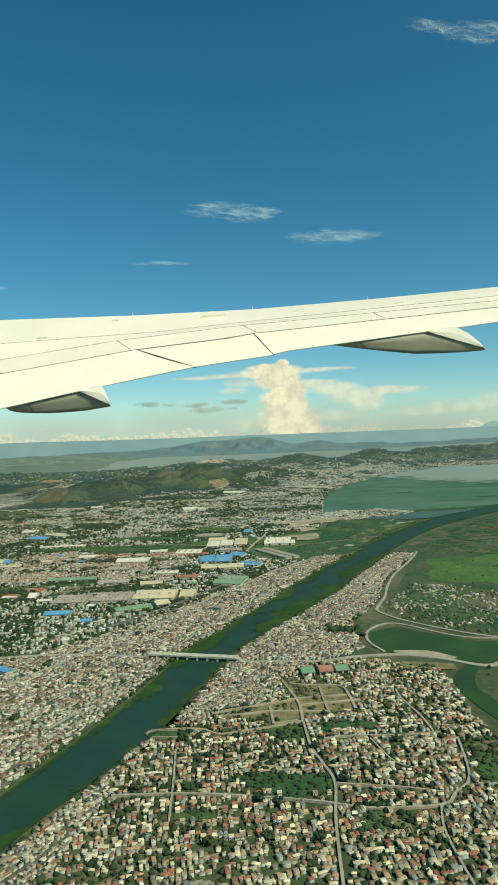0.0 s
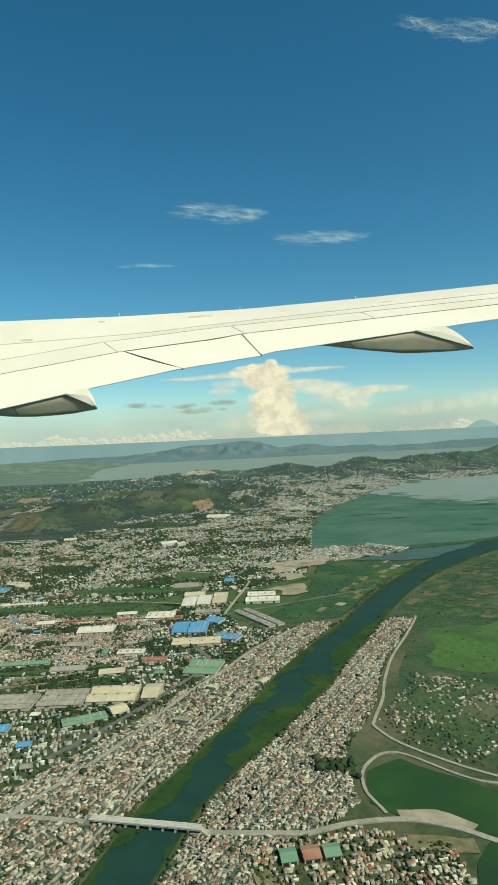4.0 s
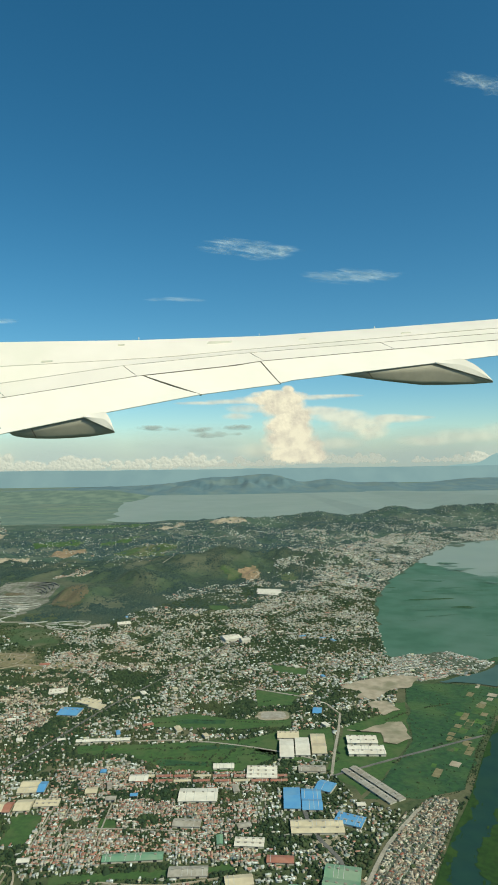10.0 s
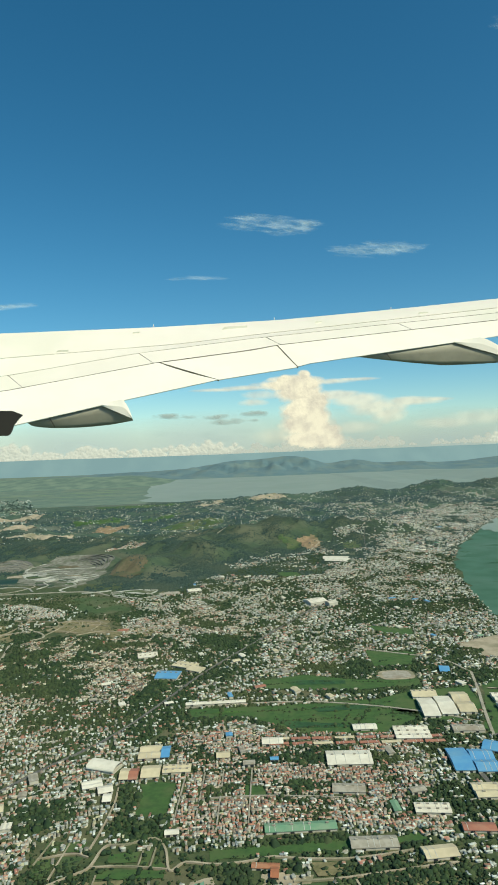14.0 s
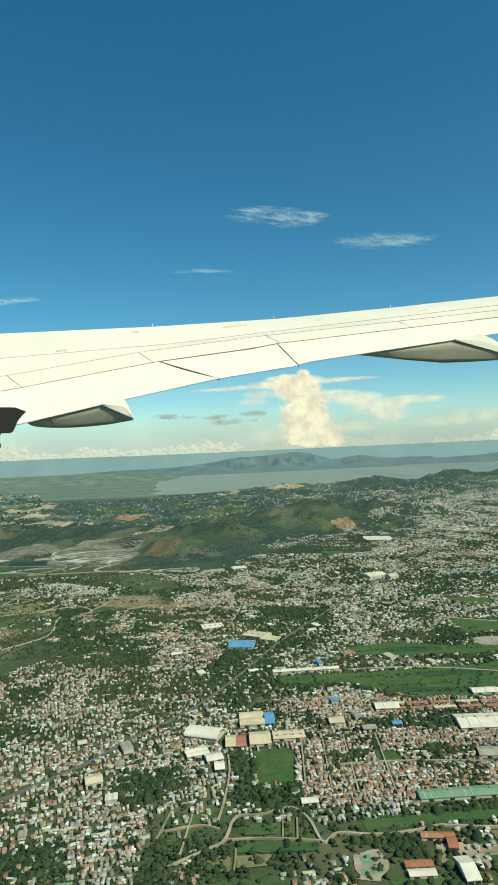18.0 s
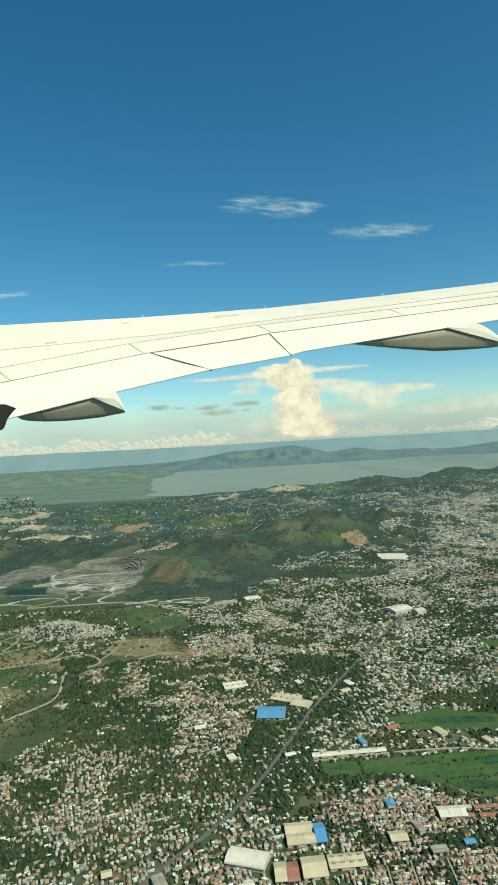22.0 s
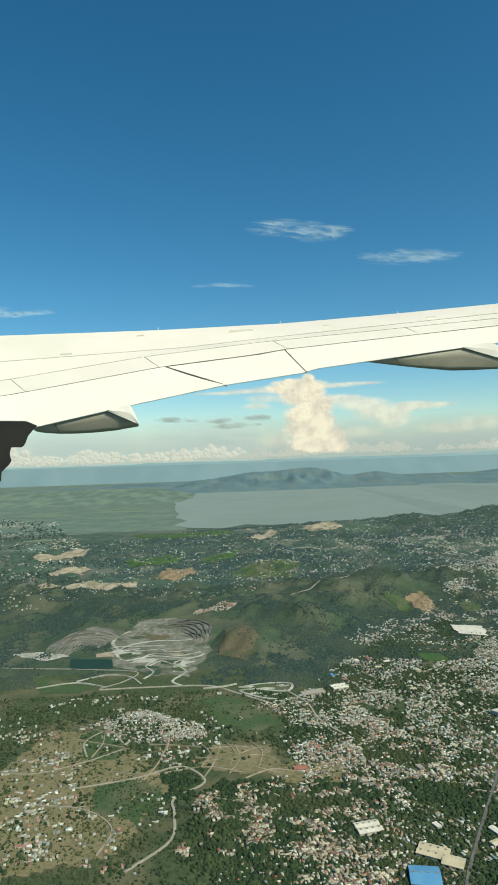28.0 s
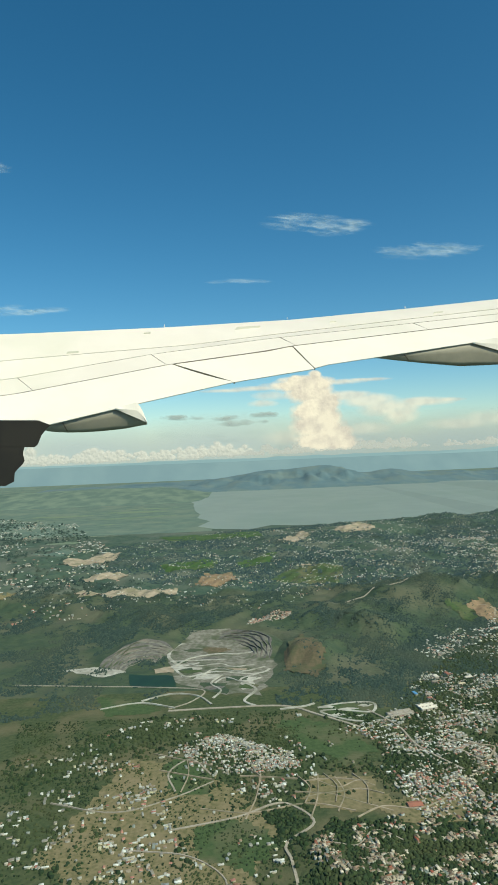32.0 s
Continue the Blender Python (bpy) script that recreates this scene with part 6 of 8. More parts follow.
# white barrel-vaulted covered court
def vault_hall(x, y, length, width, tall, turn, label):
    FOOTPRINTS.append((x, y, length / 2, width / 2, turn))
    ob = empty("covered_court", label, "sports hall", (x, y, float(height(x, y))), turn)
    bm = bmesh.new()
    n = 12
    outer, inner = [], []
    for k in range(n + 1):
        t = math.pi * k / n
        outer.append([bm.verts.new((sx * length / 2, -math.cos(t) * width / 2, tall + math.sin(t) * width * 0.22)) for sx in (-1, 1)])
        inner.append([bm.verts.new((sx * length / 2, -math.cos(t) * width / 2 * 0.98, tall - 0.1 + math.sin(t) * width * 0.215)) for sx in (-1, 1)])
    for k in range(n):
        bm.faces.new((outer[k][0], outer[k][1], outer[k + 1][1], outer[k + 1][0]))
        bm.faces.new((inner[k][0], inner[k + 1][0], inner[k + 1][1], inner[k][1]))
        for e in (0, 1):
            bm.faces.new((outer[k][e], outer[k + 1][e], inner[k + 1][e], inner[k][e]))
    part("roof", bm, WHITE_SHEET, ob)
    bm = bmesh.new()
    add_box(bm, -length / 2 + 0.2, length / 2 - 0.2, -width / 2 + 0.2, width / 2 - 0.2, -0.3, tall - 0.1)
    part("wall", bm, SHED_WALL, ob)


vault_hall(-54.2, 185.4, 8.6, 5.2, 0.8, -0.35, "white barrel-vaulted covered court")

# running track ground
def oval(x, y, a, b, turn, label):
    FOOTPRINTS.append((x, y, a, b, turn))
    ob = empty("sports_ground", label, "sports ground", (x, y, 0.1), turn)
    for nm, k, m_, z in (("track", 1.0, BARE, 0.1), ("infield", 0.78, GREY_SHEET, 0.16)):
        bm = bmesh.new()
        ring = [bm.verts.new((a * k * math.copysign(abs(math.cos(t)) ** 0.6, math.cos(t)), b * k * math.copysign(abs(math.sin(t)) ** 0.6, math.sin(t)), z)) for t in np.linspace(0, 2 * math.pi, 33)[:-1]]
        bm.faces.new(ring)
        low = bmesh.ops.extrude_face_region(bm, geom=bm.faces[:])
        bmesh.ops.translate(bm, vec=(0, 0, -0.15), verts=[g for g in low["geom"] if isinstance(g, bmesh.types.BMVert)])
        part(nm, bm, m_, ob)


oval(39.5, 247, 6.6, 4.6, 0.0, "fenced oval sports ground with grey infield")


# river bridge
def bridge(x0, y0, x1, y1):
    d, turn = math.hypot(x1 - x0, y1 - y0), math.atan2(y1 - y0, x1 - x0)
    ob = empty("river_bridge", "long white concrete road bridge over the river", "bridge", (x0, y0, 0), turn)
    bm = bmesh.new()
    add_box(bm, -1, d + 1, -0.6, 0.6, 0.75, 1.0)
    part("deck", bm, CONCRETE, ob)
    for s in (-1, 1):
        bm = bmesh.new()
        add_box(bm, -1, d + 1, s * 0.6 - 0.06, s * 0.6 + 0.06, 1.0, 1.22)
        part("parapet", bm, WHITE_SHEET, ob)
    for k in range(8):
        bm = bmesh.new()
        px = d * (k + 0.5) / 8
        add_box(bm, px - 0.18, px + 0.18, -0.5, 0.5, -0.5, 0.75)
        part("pier", bm, CONCRETE, ob)
    for e in (-1, 1):
        bm = bmesh.new()
        xa = -2.5 if e < 0 else d + 1
        v = [bm.verts.new(c) for c in ((xa, -0.6, 0), (xa + 1.5, -0.6, 0), (xa + 1.5, 0.6, 0), (xa, 0.6, 0), (xa + (0 if e > 0 else 1.5), -0.6, 1.0), (xa + (0 if e > 0 else 1.5), 0.6, 1.0))]
        bm.faces.new(v[:4])
        i0, i1 = ((0, 3) if e > 0 else (1, 2))
        j0, j1 = ((1, 2) if e > 0 else (0, 3))
        bm.faces.new((v[i0], v[i1], v[5], v[4]))
        bm.faces.new((v[j0], v[j1], v[5], v[4]))
        bm.faces.new((v[i0], v[j0], v[4]))
        bm.faces.new((v[i1], v[j1], v[5]))
        part("ramp", bm, ROAD, ob)


bridge(35.0, 72.6, 52.0, 68.2)
area("bank_ground", SPIT_TOWN, TOWN_GROUND, 0.07, "trodden grey-brown ground of the settlement")
area("bank_ground", LEFT_TOWN, TOWN_GROUND, 0.07, "trodden grey-brown ground of the settlement")

area("bank_ground", wavy(COAST_SPIT, 0.8, 3), TOWN_GROUND, 0.32, "trodden ground of the lakeside settlement")
area("bank_ground", wavy([(150, 312), (162, 316), (188, 318), (216, 328), (214, 322), (190, 310), (156, 305)], 0.8, 3), MARSH, 0.32, "low weedy islet in the shallows")
# ---- near houses, one by one ----
def make_house(kind):
    ob = empty("house", ("two-storey rendered house with a gabled sheet roof", "low rendered house with a hipped roof", "flat-roofed rendered town house")[kind], "house", group="houses of the river estate")
    a, b, h = ((0.27, 0.23, 0.40), (0.31, 0.25, 0.26), (0.23, 0.27, 0.45))[kind]
    bm = bmesh.new()
    add_box(bm, -a, a, -b, b, -0.1, h)
    part("wall", bm, HOUSE_WALL, ob)
    bm = bmesh.new()
    o = 0.06
    if kind == 2:
        add_box(bm, -a - 0.03, a + 0.03, -b - 0.03, b + 0.03, h, h + 0.08)
        add_box(bm, -a * 0.3, a * 0.5, -b * 0.2, b * 0.7, h + 0.08, h + 0.24)
    else:
        hip = 0.0 if kind == 0 else a * 0.5
        c = [(-a - o, -b - o, h), (a + o, -b - o, h), (a + o, b + o, h), (-a - o, b + o, h), (-a - o + hip, 0, h + 0.26), (a + o - hip, 0, h + 0.26)]
        v = [bm.verts.new(p) for p in c]
        for f in ((0, 1, 5, 4), (2, 3, 4, 5), (3, 0, 4), (1, 2, 5), (3, 2, 1, 0)):
            bm.faces.new([v[k] for k in f])
    part("roof", bm, HOUSE_ROOF, ob)
    for wx in (-0.5, 0.5):
        bm = bmesh.new()
        add_box(bm, wx * a - 0.07, wx * a + 0.07, -b - 0.012, -b - 0.002, h * 0.5, h * 0.78)
        part("window", bm, DARK_GLASS, ob)
    return ob


NEAR = [(37, 8), (84, 8), (86, 30), (80, 34), (64, 38), (40, 35), (37, 20)]
hx, hy = scatter(NEAR, 0.65, 0.58, turn=0.06, jitter=0.16, row_gap=4, clump=0, seed=3, margin=0.35)
order = np.argsort(np.hypot(hx - 60, hy + 20))[:300]
kinds = [make_house(k) for k in range(3)]
for n_, k in enumerate(order):
    src = kinds[int(rng.integers(0, 3))]
    copy_thing(src, pose(hx[k], hy[k], float(height(hx[k], hy[k])), 0, 0, 7 + 90 * int(rng.integers(0, 4)) + rng.normal(0, 5)))
for k, ob in enumerate(kinds):
    ob.matrix_world = pose(52 + 1.4 * k, 33.4, 0, 0, 0, 7)
rest = np.setdiff1d(np.arange(len(hx)), order)
house_meshes("houses", hx[rest], hy[rest], 0.06, 0.54, 0.38, ESTATE_MIX, "small houses of the estate in rows")

ex, ey = scatter(ESTATE, 0.65, 0.58, turn=0.12, jitter=0.2, row_gap=4, clump=0, seed=4, margin=0.35)
ok = ~inside(NEAR, ex, ey)
house_meshes("houses", ex[ok], ey[ok], 0.12, 0.53, 0.37, ESTATE_MIX, "crowded estate houses with grey, white and red-brown roofs")
for poly, step, keep, turn, gap, size, tall, m_, lab in (
        (SPIT_TOWN, 0.54, 0.74, 1.0, 7, 0.47, 0.38, SHANTY_MIX, "tightly packed shanty houses on the river spit"),
        (LEFT_TOWN, 0.62, 0.72, 0.98, 7, 0.55, 0.40, SHANTY_MIX, "tightly packed houses along the river bank"),
        (WORKS, 0.85, 0.36, 0.1, 3, 0.62, 0.46, ROOF_MIX, "mixed houses between factories and trees"),
        (SUBURB, 0.80, 0.6, 0.05, 3, 0.62, 0.48, RED_MIX, "suburban rows with red-brown roofs"),
        (WEST_TOWN, 0.88, 0.34, 0.3, 4, 0.62, 0.46, ROOF_MIX, "scattered town houses among trees"),
        (WEST_TOWN, 1.6, 0.3, 0.3, 0, 0.8, 0.4, RED_MIX, "brown and red roofed town houses among trees"),
        (MID_TOWN, 1.8, 0.07, 0.35, 0, 0.8, 0.42, RED_MIX, "brown and red roofed town houses"),
        (MID_TOWN, 0.98, 0.29, 0.35, 5, 0.76, 0.46, ROOF_MIX, "wide town of pale roofs"),
        (NORTH_VILLAGE, 1.0, 0.42, 0.2, 4, 0.78, 0.45, ROOF_MIX, "village at the hill foot"),
        (WEST_VILLAGE, 0.86, 0.9, 0.2, 5, 0.74, 0.42, ROOF_MIX, "new estate houses below the quarry"),
        (COAST_SPIT, 1.0, 0.7, 0.3, 4, 0.85, 0.42, ROOF_MIX, "crowded lakeside houses on a low spit"),
        (FOOT_VILLAGE, 1.15, 0.45, 0.25, 4, 0.9, 0.45, ROOF_MIX, "houses between groves at the pasture edge"),
        (SLOPE_VILLAGE, 1.2, 0.12, 0.2, 4, 0.95, 0.45, ROOF_MIX, "scattered hillside houses")):
    town = wavy(poly, 2.6, 7) if step > 0.98 else poly
    px, py = scatter(town, step, keep, turn=turn, jitter=(0.36 if step < 0.8 else 0.28), row_gap=gap, clump=(-10 if poly is SLOPE_VILLAGE else 0), seed=len(lab), margin=0.35, grove=(0 if poly in (SPIT_TOWN, LEFT_TOWN) else -1))
    if step > 0.98 and poly not in (WEST_VILLAGE, COAST_SPIT, FOOT_VILLAGE):     # the outskirts thin out into the trees
        rim = near_line(poly + poly[:1], px, py)
        ok = rim > 9 * (0.35 + fractal(px + 200, py + 200, 15, 88))
        px, py = px[ok], py[ok]
    house_meshes("houses", px, py, turn, size, tall, m_, lab, 0.42 if m_ is SHANTY_MIX else 0.3)
for poly, step, keep, clump, size, lab in ((COAST_TOWN, 1.45, 0.36, 26, 1.0, "pale roofs of the lakeside town"), (PENINSULA, 1.7, 0.042, -14, 0.92, "scattered pale roofs among far woods"), (WEST_PLAIN, 3.6, 0.09, -45, 1.7, "far scattered pale roofs")):
    px, py = scatter(poly, step, keep, turn=0.4, jitter=0.4, clump=clump, seed=len(lab), margin=0.5)
    house_meshes("houses", px, py, 0.4, size, 0.5, ROOF_MIX, lab, 0.45)

for poly, keep, seed in (([(20, 500), (70, 478), (118, 520), (165, 640), (230, 770), (190, 800), (110, 690), (62, 600)], 0.26, 61), ([(-40, 470), (20, 445), (70, 480), (60, 520), (0, 520)], 0.14, 62), ([(110, 690), (190, 790), (330, 880), (300, 980), (160, 930), (60, 820)], 0.16, 63), ([(-300, 560), (-190, 590), (-120, 560), (-60, 640), (-90, 760), (-280, 750)], 0.025, 64), ([(-70, 640), (60, 610), (110, 700), (60, 860), (-60, 880)], 0.05, 65)):
    px, py = scatter(poly, 1.5, keep, turn=0.4, jitter=0.45, clump=-16, seed=seed, water_only="bushes")
    house_meshes("houses", px, py, 0.4, 1.0, 0.5, ROOF_MIX, "pale houses scattered up the wooded slope", 0.45)

# ---- trees ----
for poly, step, keep, clump, size, lab in (
        (ESTATE, 0.74, 0.56, 12, 0.33, "garden trees between estate houses"), (SPIT_TOWN, 0.9, 0.13, 6, 0.36, "few trees in the river settlement"), (LEFT_TOWN, 1.10, 0.18, 10, 0.46, "trees along the river bank houses"),
        (WORKS, 0.74, 0.58, 14, 0.46, "dark trees among factories"), (SUBURB, 0.74, 0.5, 12, 0.42, "suburban garden trees"), (WEST_TOWN, 0.76, 0.74, 16, 0.5, "thick trees among town houses"), (MID_TOWN, 0.92, 0.60, 20, 0.58, "town trees"),
        (NORTH_VILLAGE, 0.9, 0.6, 20, 0.58, "trees around the village"), (FOOT_VILLAGE, 0.9, 0.5, 12, 0.55, "trees at the pasture edge"), (SLOPE_VILLAGE, 1.22, 0.2, 28, 0.7, "hillside trees"), (COAST_TOWN, 1.70, 0.42, 40, 0.85, "trees in the lakeside town"),
        ([(-75, 209), (-59, 205), (-60, 196), (-74, 197)], 0.85, 0.85, 0, 0.61, "dense grove"), ([(-126, 281), (-104, 313), (-77, 286), (-72, 245), (-99, 240)], 0.94, 0.75, 30, 0.68, "dense woods on the low hill"),
        ([(-60, 560), (-120, 440), (-60, 396), (-10, 410), (40, 480), (70, 470), (110, 560), (110, 640), (-60, 640)], 0.96, 0.44, 24, 0.62, "woods on the long hill"), ([(-330, 380), (-180, 420), (-120, 540), (-60, 640), (-260, 700), (-420, 620)], 1.20, 0.42, -30, 0.74, "woods round the quarry"),
        (PENINSULA, 2.00, 0.44, 60, 1.10, "far woods on the peninsula"), (WEST_PLAIN, 4.60, 0.32, 90, 1.90, "far woods on the plain"), (RIGHT_FARM, 1.6, 0.06, 8, 0.26, "scattered bushes on the farmland"), (LEFT_MARSH, 1.1, 0.10, 6, 0.28, "low bushes in the marsh"), (COAST_SPIT, 1.2, 0.3, 10, 0.5, "trees among lakeside houses"), ([(148, 312), (162, 315), (188, 317), (214, 326), (190, 311), (156, 306)], 0.8, 0.75, 0, 0.5, "bushes on a low weedy islet"), ([(100, 182), (122, 226), (148, 264), (145, 266), (118, 228), (96, 184)], 0.7, 0.35, 6, 0.3, "bushes along the river edge"), ([(85, 130), (96, 150), (112, 175), (110, 176), (90, 146), (78, 124)], 0.77, 0.5, 0, 0.41, "riverside bushes"),
        ([(-210, 250), (-110, 250), (-110, 400), (-240, 400)], 1.0, 0.4, 7, 0.42, "low bushes on dry slopes"), ([(-125, 398), (-88, 400), (-84, 358), (-118, 366)], 1.6, 0.18, 8, 0.5, "bushes on the pasture"), ([(-92, 324), (-52, 325), (-58, 304), (-86, 306)], 1.2, 0.3, 8, 0.45, "bushes in the clearing"), ([(-90, 344), (-80, 326), (-74, 330), (-72, 350), (-70, 372), (-78, 392), (-92, 402), (-88, 384), (-80, 372), (-78, 356), (-84, 350)], 0.9, 0.7, 9, 0.55, "dark bushes round the pasture hill"), ([(40, 8), (96, 8), (96, 36), (40, 36)], 1.6, 0.22, 9, 0.4, "bushes on open lots"), ([(100, 60), (130, 62), (128, 30), (100, 20)], 1.3, 0.25, 9, 0.45, "bushes along the creek"), ([(-8, 226), (26, 222), (42, 208), (16, 200), (-8, 205)], 1.3, 0.16, 7, 0.5, "bushes on the meadow")):
    mixed = poly in (FOOT_VILLAGE, WORKS, SUBURB, WEST_TOWN, MID_TOWN, NORTH_VILLAGE, SLOPE_VILLAGE)
    px, py = scatter(poly, step, keep * (1.15 if mixed else 1), turn=0.7, jitter=0.5, clump=0 if mixed else clump, seed=len(lab) + 50, margin=0.2, water_only='bushes' if 'bushes' in lab else True, grove=int(mixed))
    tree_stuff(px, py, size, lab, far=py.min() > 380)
for k, poly in enumerate(GROVES):
    px, py = scatter(poly, 0.72, 0.80, turn=0.7, jitter=0.5, margin=0.1, water_only=True, clump=0)
    tree_stuff(px, py, 0.66, "dense dark grove between houses", name="grove")
# tree lines across the meadows
for k, line in enumerate(([(-34, 219.8), (-14, 219.4), (10, 220), (32, 223)], [(-4, 211), (14, 212), (38, 214)], [(2, 206), (20, 206.5), (36, 208)], [(-8, 242), (10, 243.5), (44, 239)], [(16, 202), (22, 214), (26, 226)], [(-24, 216), (-24, 223)], [(36, 262), (46, 264), (50, 270)], [(104, 196), (112, 214), (128, 236), (150, 262)], [(117, 173), (101.6, 142), (95.8, 127), (92.2, 116), (88, 106)], [(110, 180), (94.6, 148.4), (83.6, 125.4), (70.6, 105.2)], [(96, 181), (82.5, 160), (70.5, 138.6), (63.6, 122.6), (56.5, 108.6), (48.6, 92.8)], [(40.6, 78), (35.5, 61), (29.5, 43)], [(54, 75), (48.8, 61), (41.8, 38)], [(72, 200), (96, 216), (118, 226)], [(84, 240), (100, 250), (116, 256)], [(140, 150), (168, 168), (210, 180)], [(150, 222), (190, 226), (240, 214)], [(176, 252), (220, 250), (270, 236)], [(130, 196), (160, 204), (200, 206)])):
    pts = curve(line, 40)
    px, py = np.array([p[0] for p in pts]) + rng.normal(0, 0.25, len(pts)), np.array([p[1] for p in pts]) + rng.normal(0, 0.25, len(pts))
    ok = (fractal(px + 500, py + 500, 6, 80 + k) > -0.3) & free(px, py, 0.1, "bushes")
    tree_stuff(px[ok], py[ok], 0.34, "broken line of field trees", name="tree_line")
# hedges with gaps round the meadows and open lots
for k, poly in enumerate(MEADOWS + [l[0] for l in LOTS[:6]] + [COAST_SPIT, LEFT_MARSH, SPIT_TOWN, LEFT_TOWN]):
    edge = wavy(poly, 0.35, 0.6)
    px, py = np.array([p[0] for p in edge]), np.array([p[1] for p in edge])
    ok = (fractal(px + 500, py + 500, 5, 40 + k) > -0.25) & free(px, py, 0.1, "bushes")
    tree_stuff(px[ok], py[ok], 0.40 if poly in (SPIT_TOWN, LEFT_TOWN) else 0.30 if k < 10 else 0.2, "uneven hedge of bushes and trees", name="hedge")
for k, poly in enumerate(WOODS):
    px, py = scatter(poly, 1.0, 0.45, turn=0.7, jitter=0.5, clump=-15, seed=70 + k, margin=0.1, water_only=True)
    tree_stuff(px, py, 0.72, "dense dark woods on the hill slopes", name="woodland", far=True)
# homes scattered through the groves
for poly, seed in (([(-118, 268), (-50, 262), (-46, 312), (-84, 312), (-112, 300)], 5), ([(-100, 232), (-60, 226), (-44, 262), (-70, 276), (-98, 262)], 6), ([(-60, 322), (-14, 300), (-12, 330), (-40, 356)], 7)):
    px, py = scatter(poly, 1.05, 0.34, turn=0.3, jitter=0.3, clump=-6, seed=seed, water_only=True)
    house_meshes("houses", px, py, 0.3, 0.85, 0.7, SHANTY_MIX, "homes half hidden among dark groves")
HOMES = [(-60, 128), (-60, 152), (-50, 157), (-34, 150), (-30, 147), (-12, 149), (8, 149), (30, 145), (30, 128)]
px, py = scatter(HOMES, 1.0, 0.16, turn=0.1, jitter=0.4, clump=-7, seed=33, water_only=True)
ok = free(px, py, 0.3, "bushes") & ~inside([(-46, 149), (-31, 149), (-31, 139), (-46, 139)], px, py) & ~inside([(-27, 140), (-8, 143), (-8, 129), (-27, 130)], px, py)
house_meshes("houses", px[ok], py[ok], 0.1, 0.72, 0.45, ROOF_MIX, "scattered homes among garden plots and trees")
px, py = scatter([(-132, 532), (-128, 541), (-112, 546), (-100, 545), (-102, 537), (-118, 534)], 1.2, 0.7, turn=0.2, jitter=0.35, margin=0.2, water_only=True)
house_meshes("houses", px, py, 0.2, 1.0, 0.5, RED_MIX, "red-roofed hamlet on the ridge above the quarry")
# small houses on the dry ground behind the dyke
DRY = [(98, 118), (106, 132), (135, 116), (152, 102), (150, 78), (128, 70), (106, 82), (92, 92), (90, 104)]
px, py = scatter(DRY, 0.95, 0.13, turn=0.2, jitter=0.45, clump=-9, seed=9)
qx, qy = scatter(DRY, 1.3, 0.13, turn=0.5, jitter=0.5, seed=19)
house_meshes("houses", np.concatenate([px, qx]), np.concatenate([py, qy]), 0.2, 0.5, 0.28, SHANTY_MIX, "sparse huts behind the dyke")
px, py = scatter(DRY, 0.75, 0.22, turn=0.7, jitter=0.5, clump=7, seed=29, water_only="bushes")
tree_stuff(px, py, 0.24, "dark bushes between sparse huts")

# single trees of the estate with trunk and crown
def estate_tree():
    ob = empty("tree", "broad dark green garden tree", "tree", group="estate trees")
    bm = bmesh.new()
    bmesh.ops.create_cone(bm, cap_ends=True, segments=6, radius1=0.09, radius2=0.045, depth=0.6, matrix=Matrix.Translation((0, 0, 0.25)))
    for a in (0.3, 2.4, 4.4):
        bmesh.ops.create_cone(bm, cap_ends=True, segments=5, radius1=0.04, radius2=0.015, depth=0.4, matrix=Matrix.Translation((0.12 * math.cos(a), 0.12 * math.sin(a), 0.6)) @ Matrix.Rotation(a, 4, "Z") @ Matrix.Rotation(0.7, 4, "Y"))
    part("trunk", bm, BARK, ob)
    n = 26
    a = rng.uniform(0, 6.28, n)
    r = 0.55 * np.sqrt(rng.uniform(0, 1, n))
    me = blob_mesh("crown", r * np.cos(a), r * np.sin(a), 0.75 + rng.uniform(-0.2, 0.3, n) * (1.1 - r), rng.uniform(0.14, 0.28, n), 0.8, LEAF)
    crown = new("crown", me)
    crown.parent = ob
    return ob


tree0 = estate_tree()
tx, ty = scatter(NEAR, 3.1, 0.6, turn=0.5, jitter=0.45, seed=12, margin=0.3)
far_enough = [k for k in range(len(tx)) if np.min(np.hypot(hx - tx[k], hy - ty[k])) > 0.8][:60]
tree0.matrix_world = pose(58, 15.5, 0)
for k in far_enough:
    copy_thing(tree0, pose(tx[k], ty[k], 0, 0, 0, rng.uniform(0, 360)))

# ---- fields and woods of the far plain ----
for k in range(90):
    u = rng.uniform(0, 1)
    py = 800 + 680 * u
    px = rng.uniform(-760 - 300 * u, -215)
    w, h = rng.uniform(12, 60) * (0.6 + u), rng.uniform(2.5, 9) * (0.7 + u)
    if inside(MAIN_LAKE, np.array([px + w]), np.array([py]))[0]:
        continue
    blob = [(px + w * math.cos(a) * rng.uniform(0.6, 1.1), py + 0.1 * w * math.cos(a + k) + h * math.sin(a) * rng.uniform(0.5, 1.3)) for a in np.linspace(0, 2 * math.pi, 15)[:-1]]
    # Both tones carry haze in their base colour.
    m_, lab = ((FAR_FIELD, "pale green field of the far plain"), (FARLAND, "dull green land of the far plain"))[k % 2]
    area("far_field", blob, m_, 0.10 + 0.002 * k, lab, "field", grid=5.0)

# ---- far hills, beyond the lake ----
# Air haze is mixed into these blue-green base colours.
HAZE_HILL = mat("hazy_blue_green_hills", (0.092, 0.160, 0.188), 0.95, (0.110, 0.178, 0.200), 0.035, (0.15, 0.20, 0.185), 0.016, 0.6)


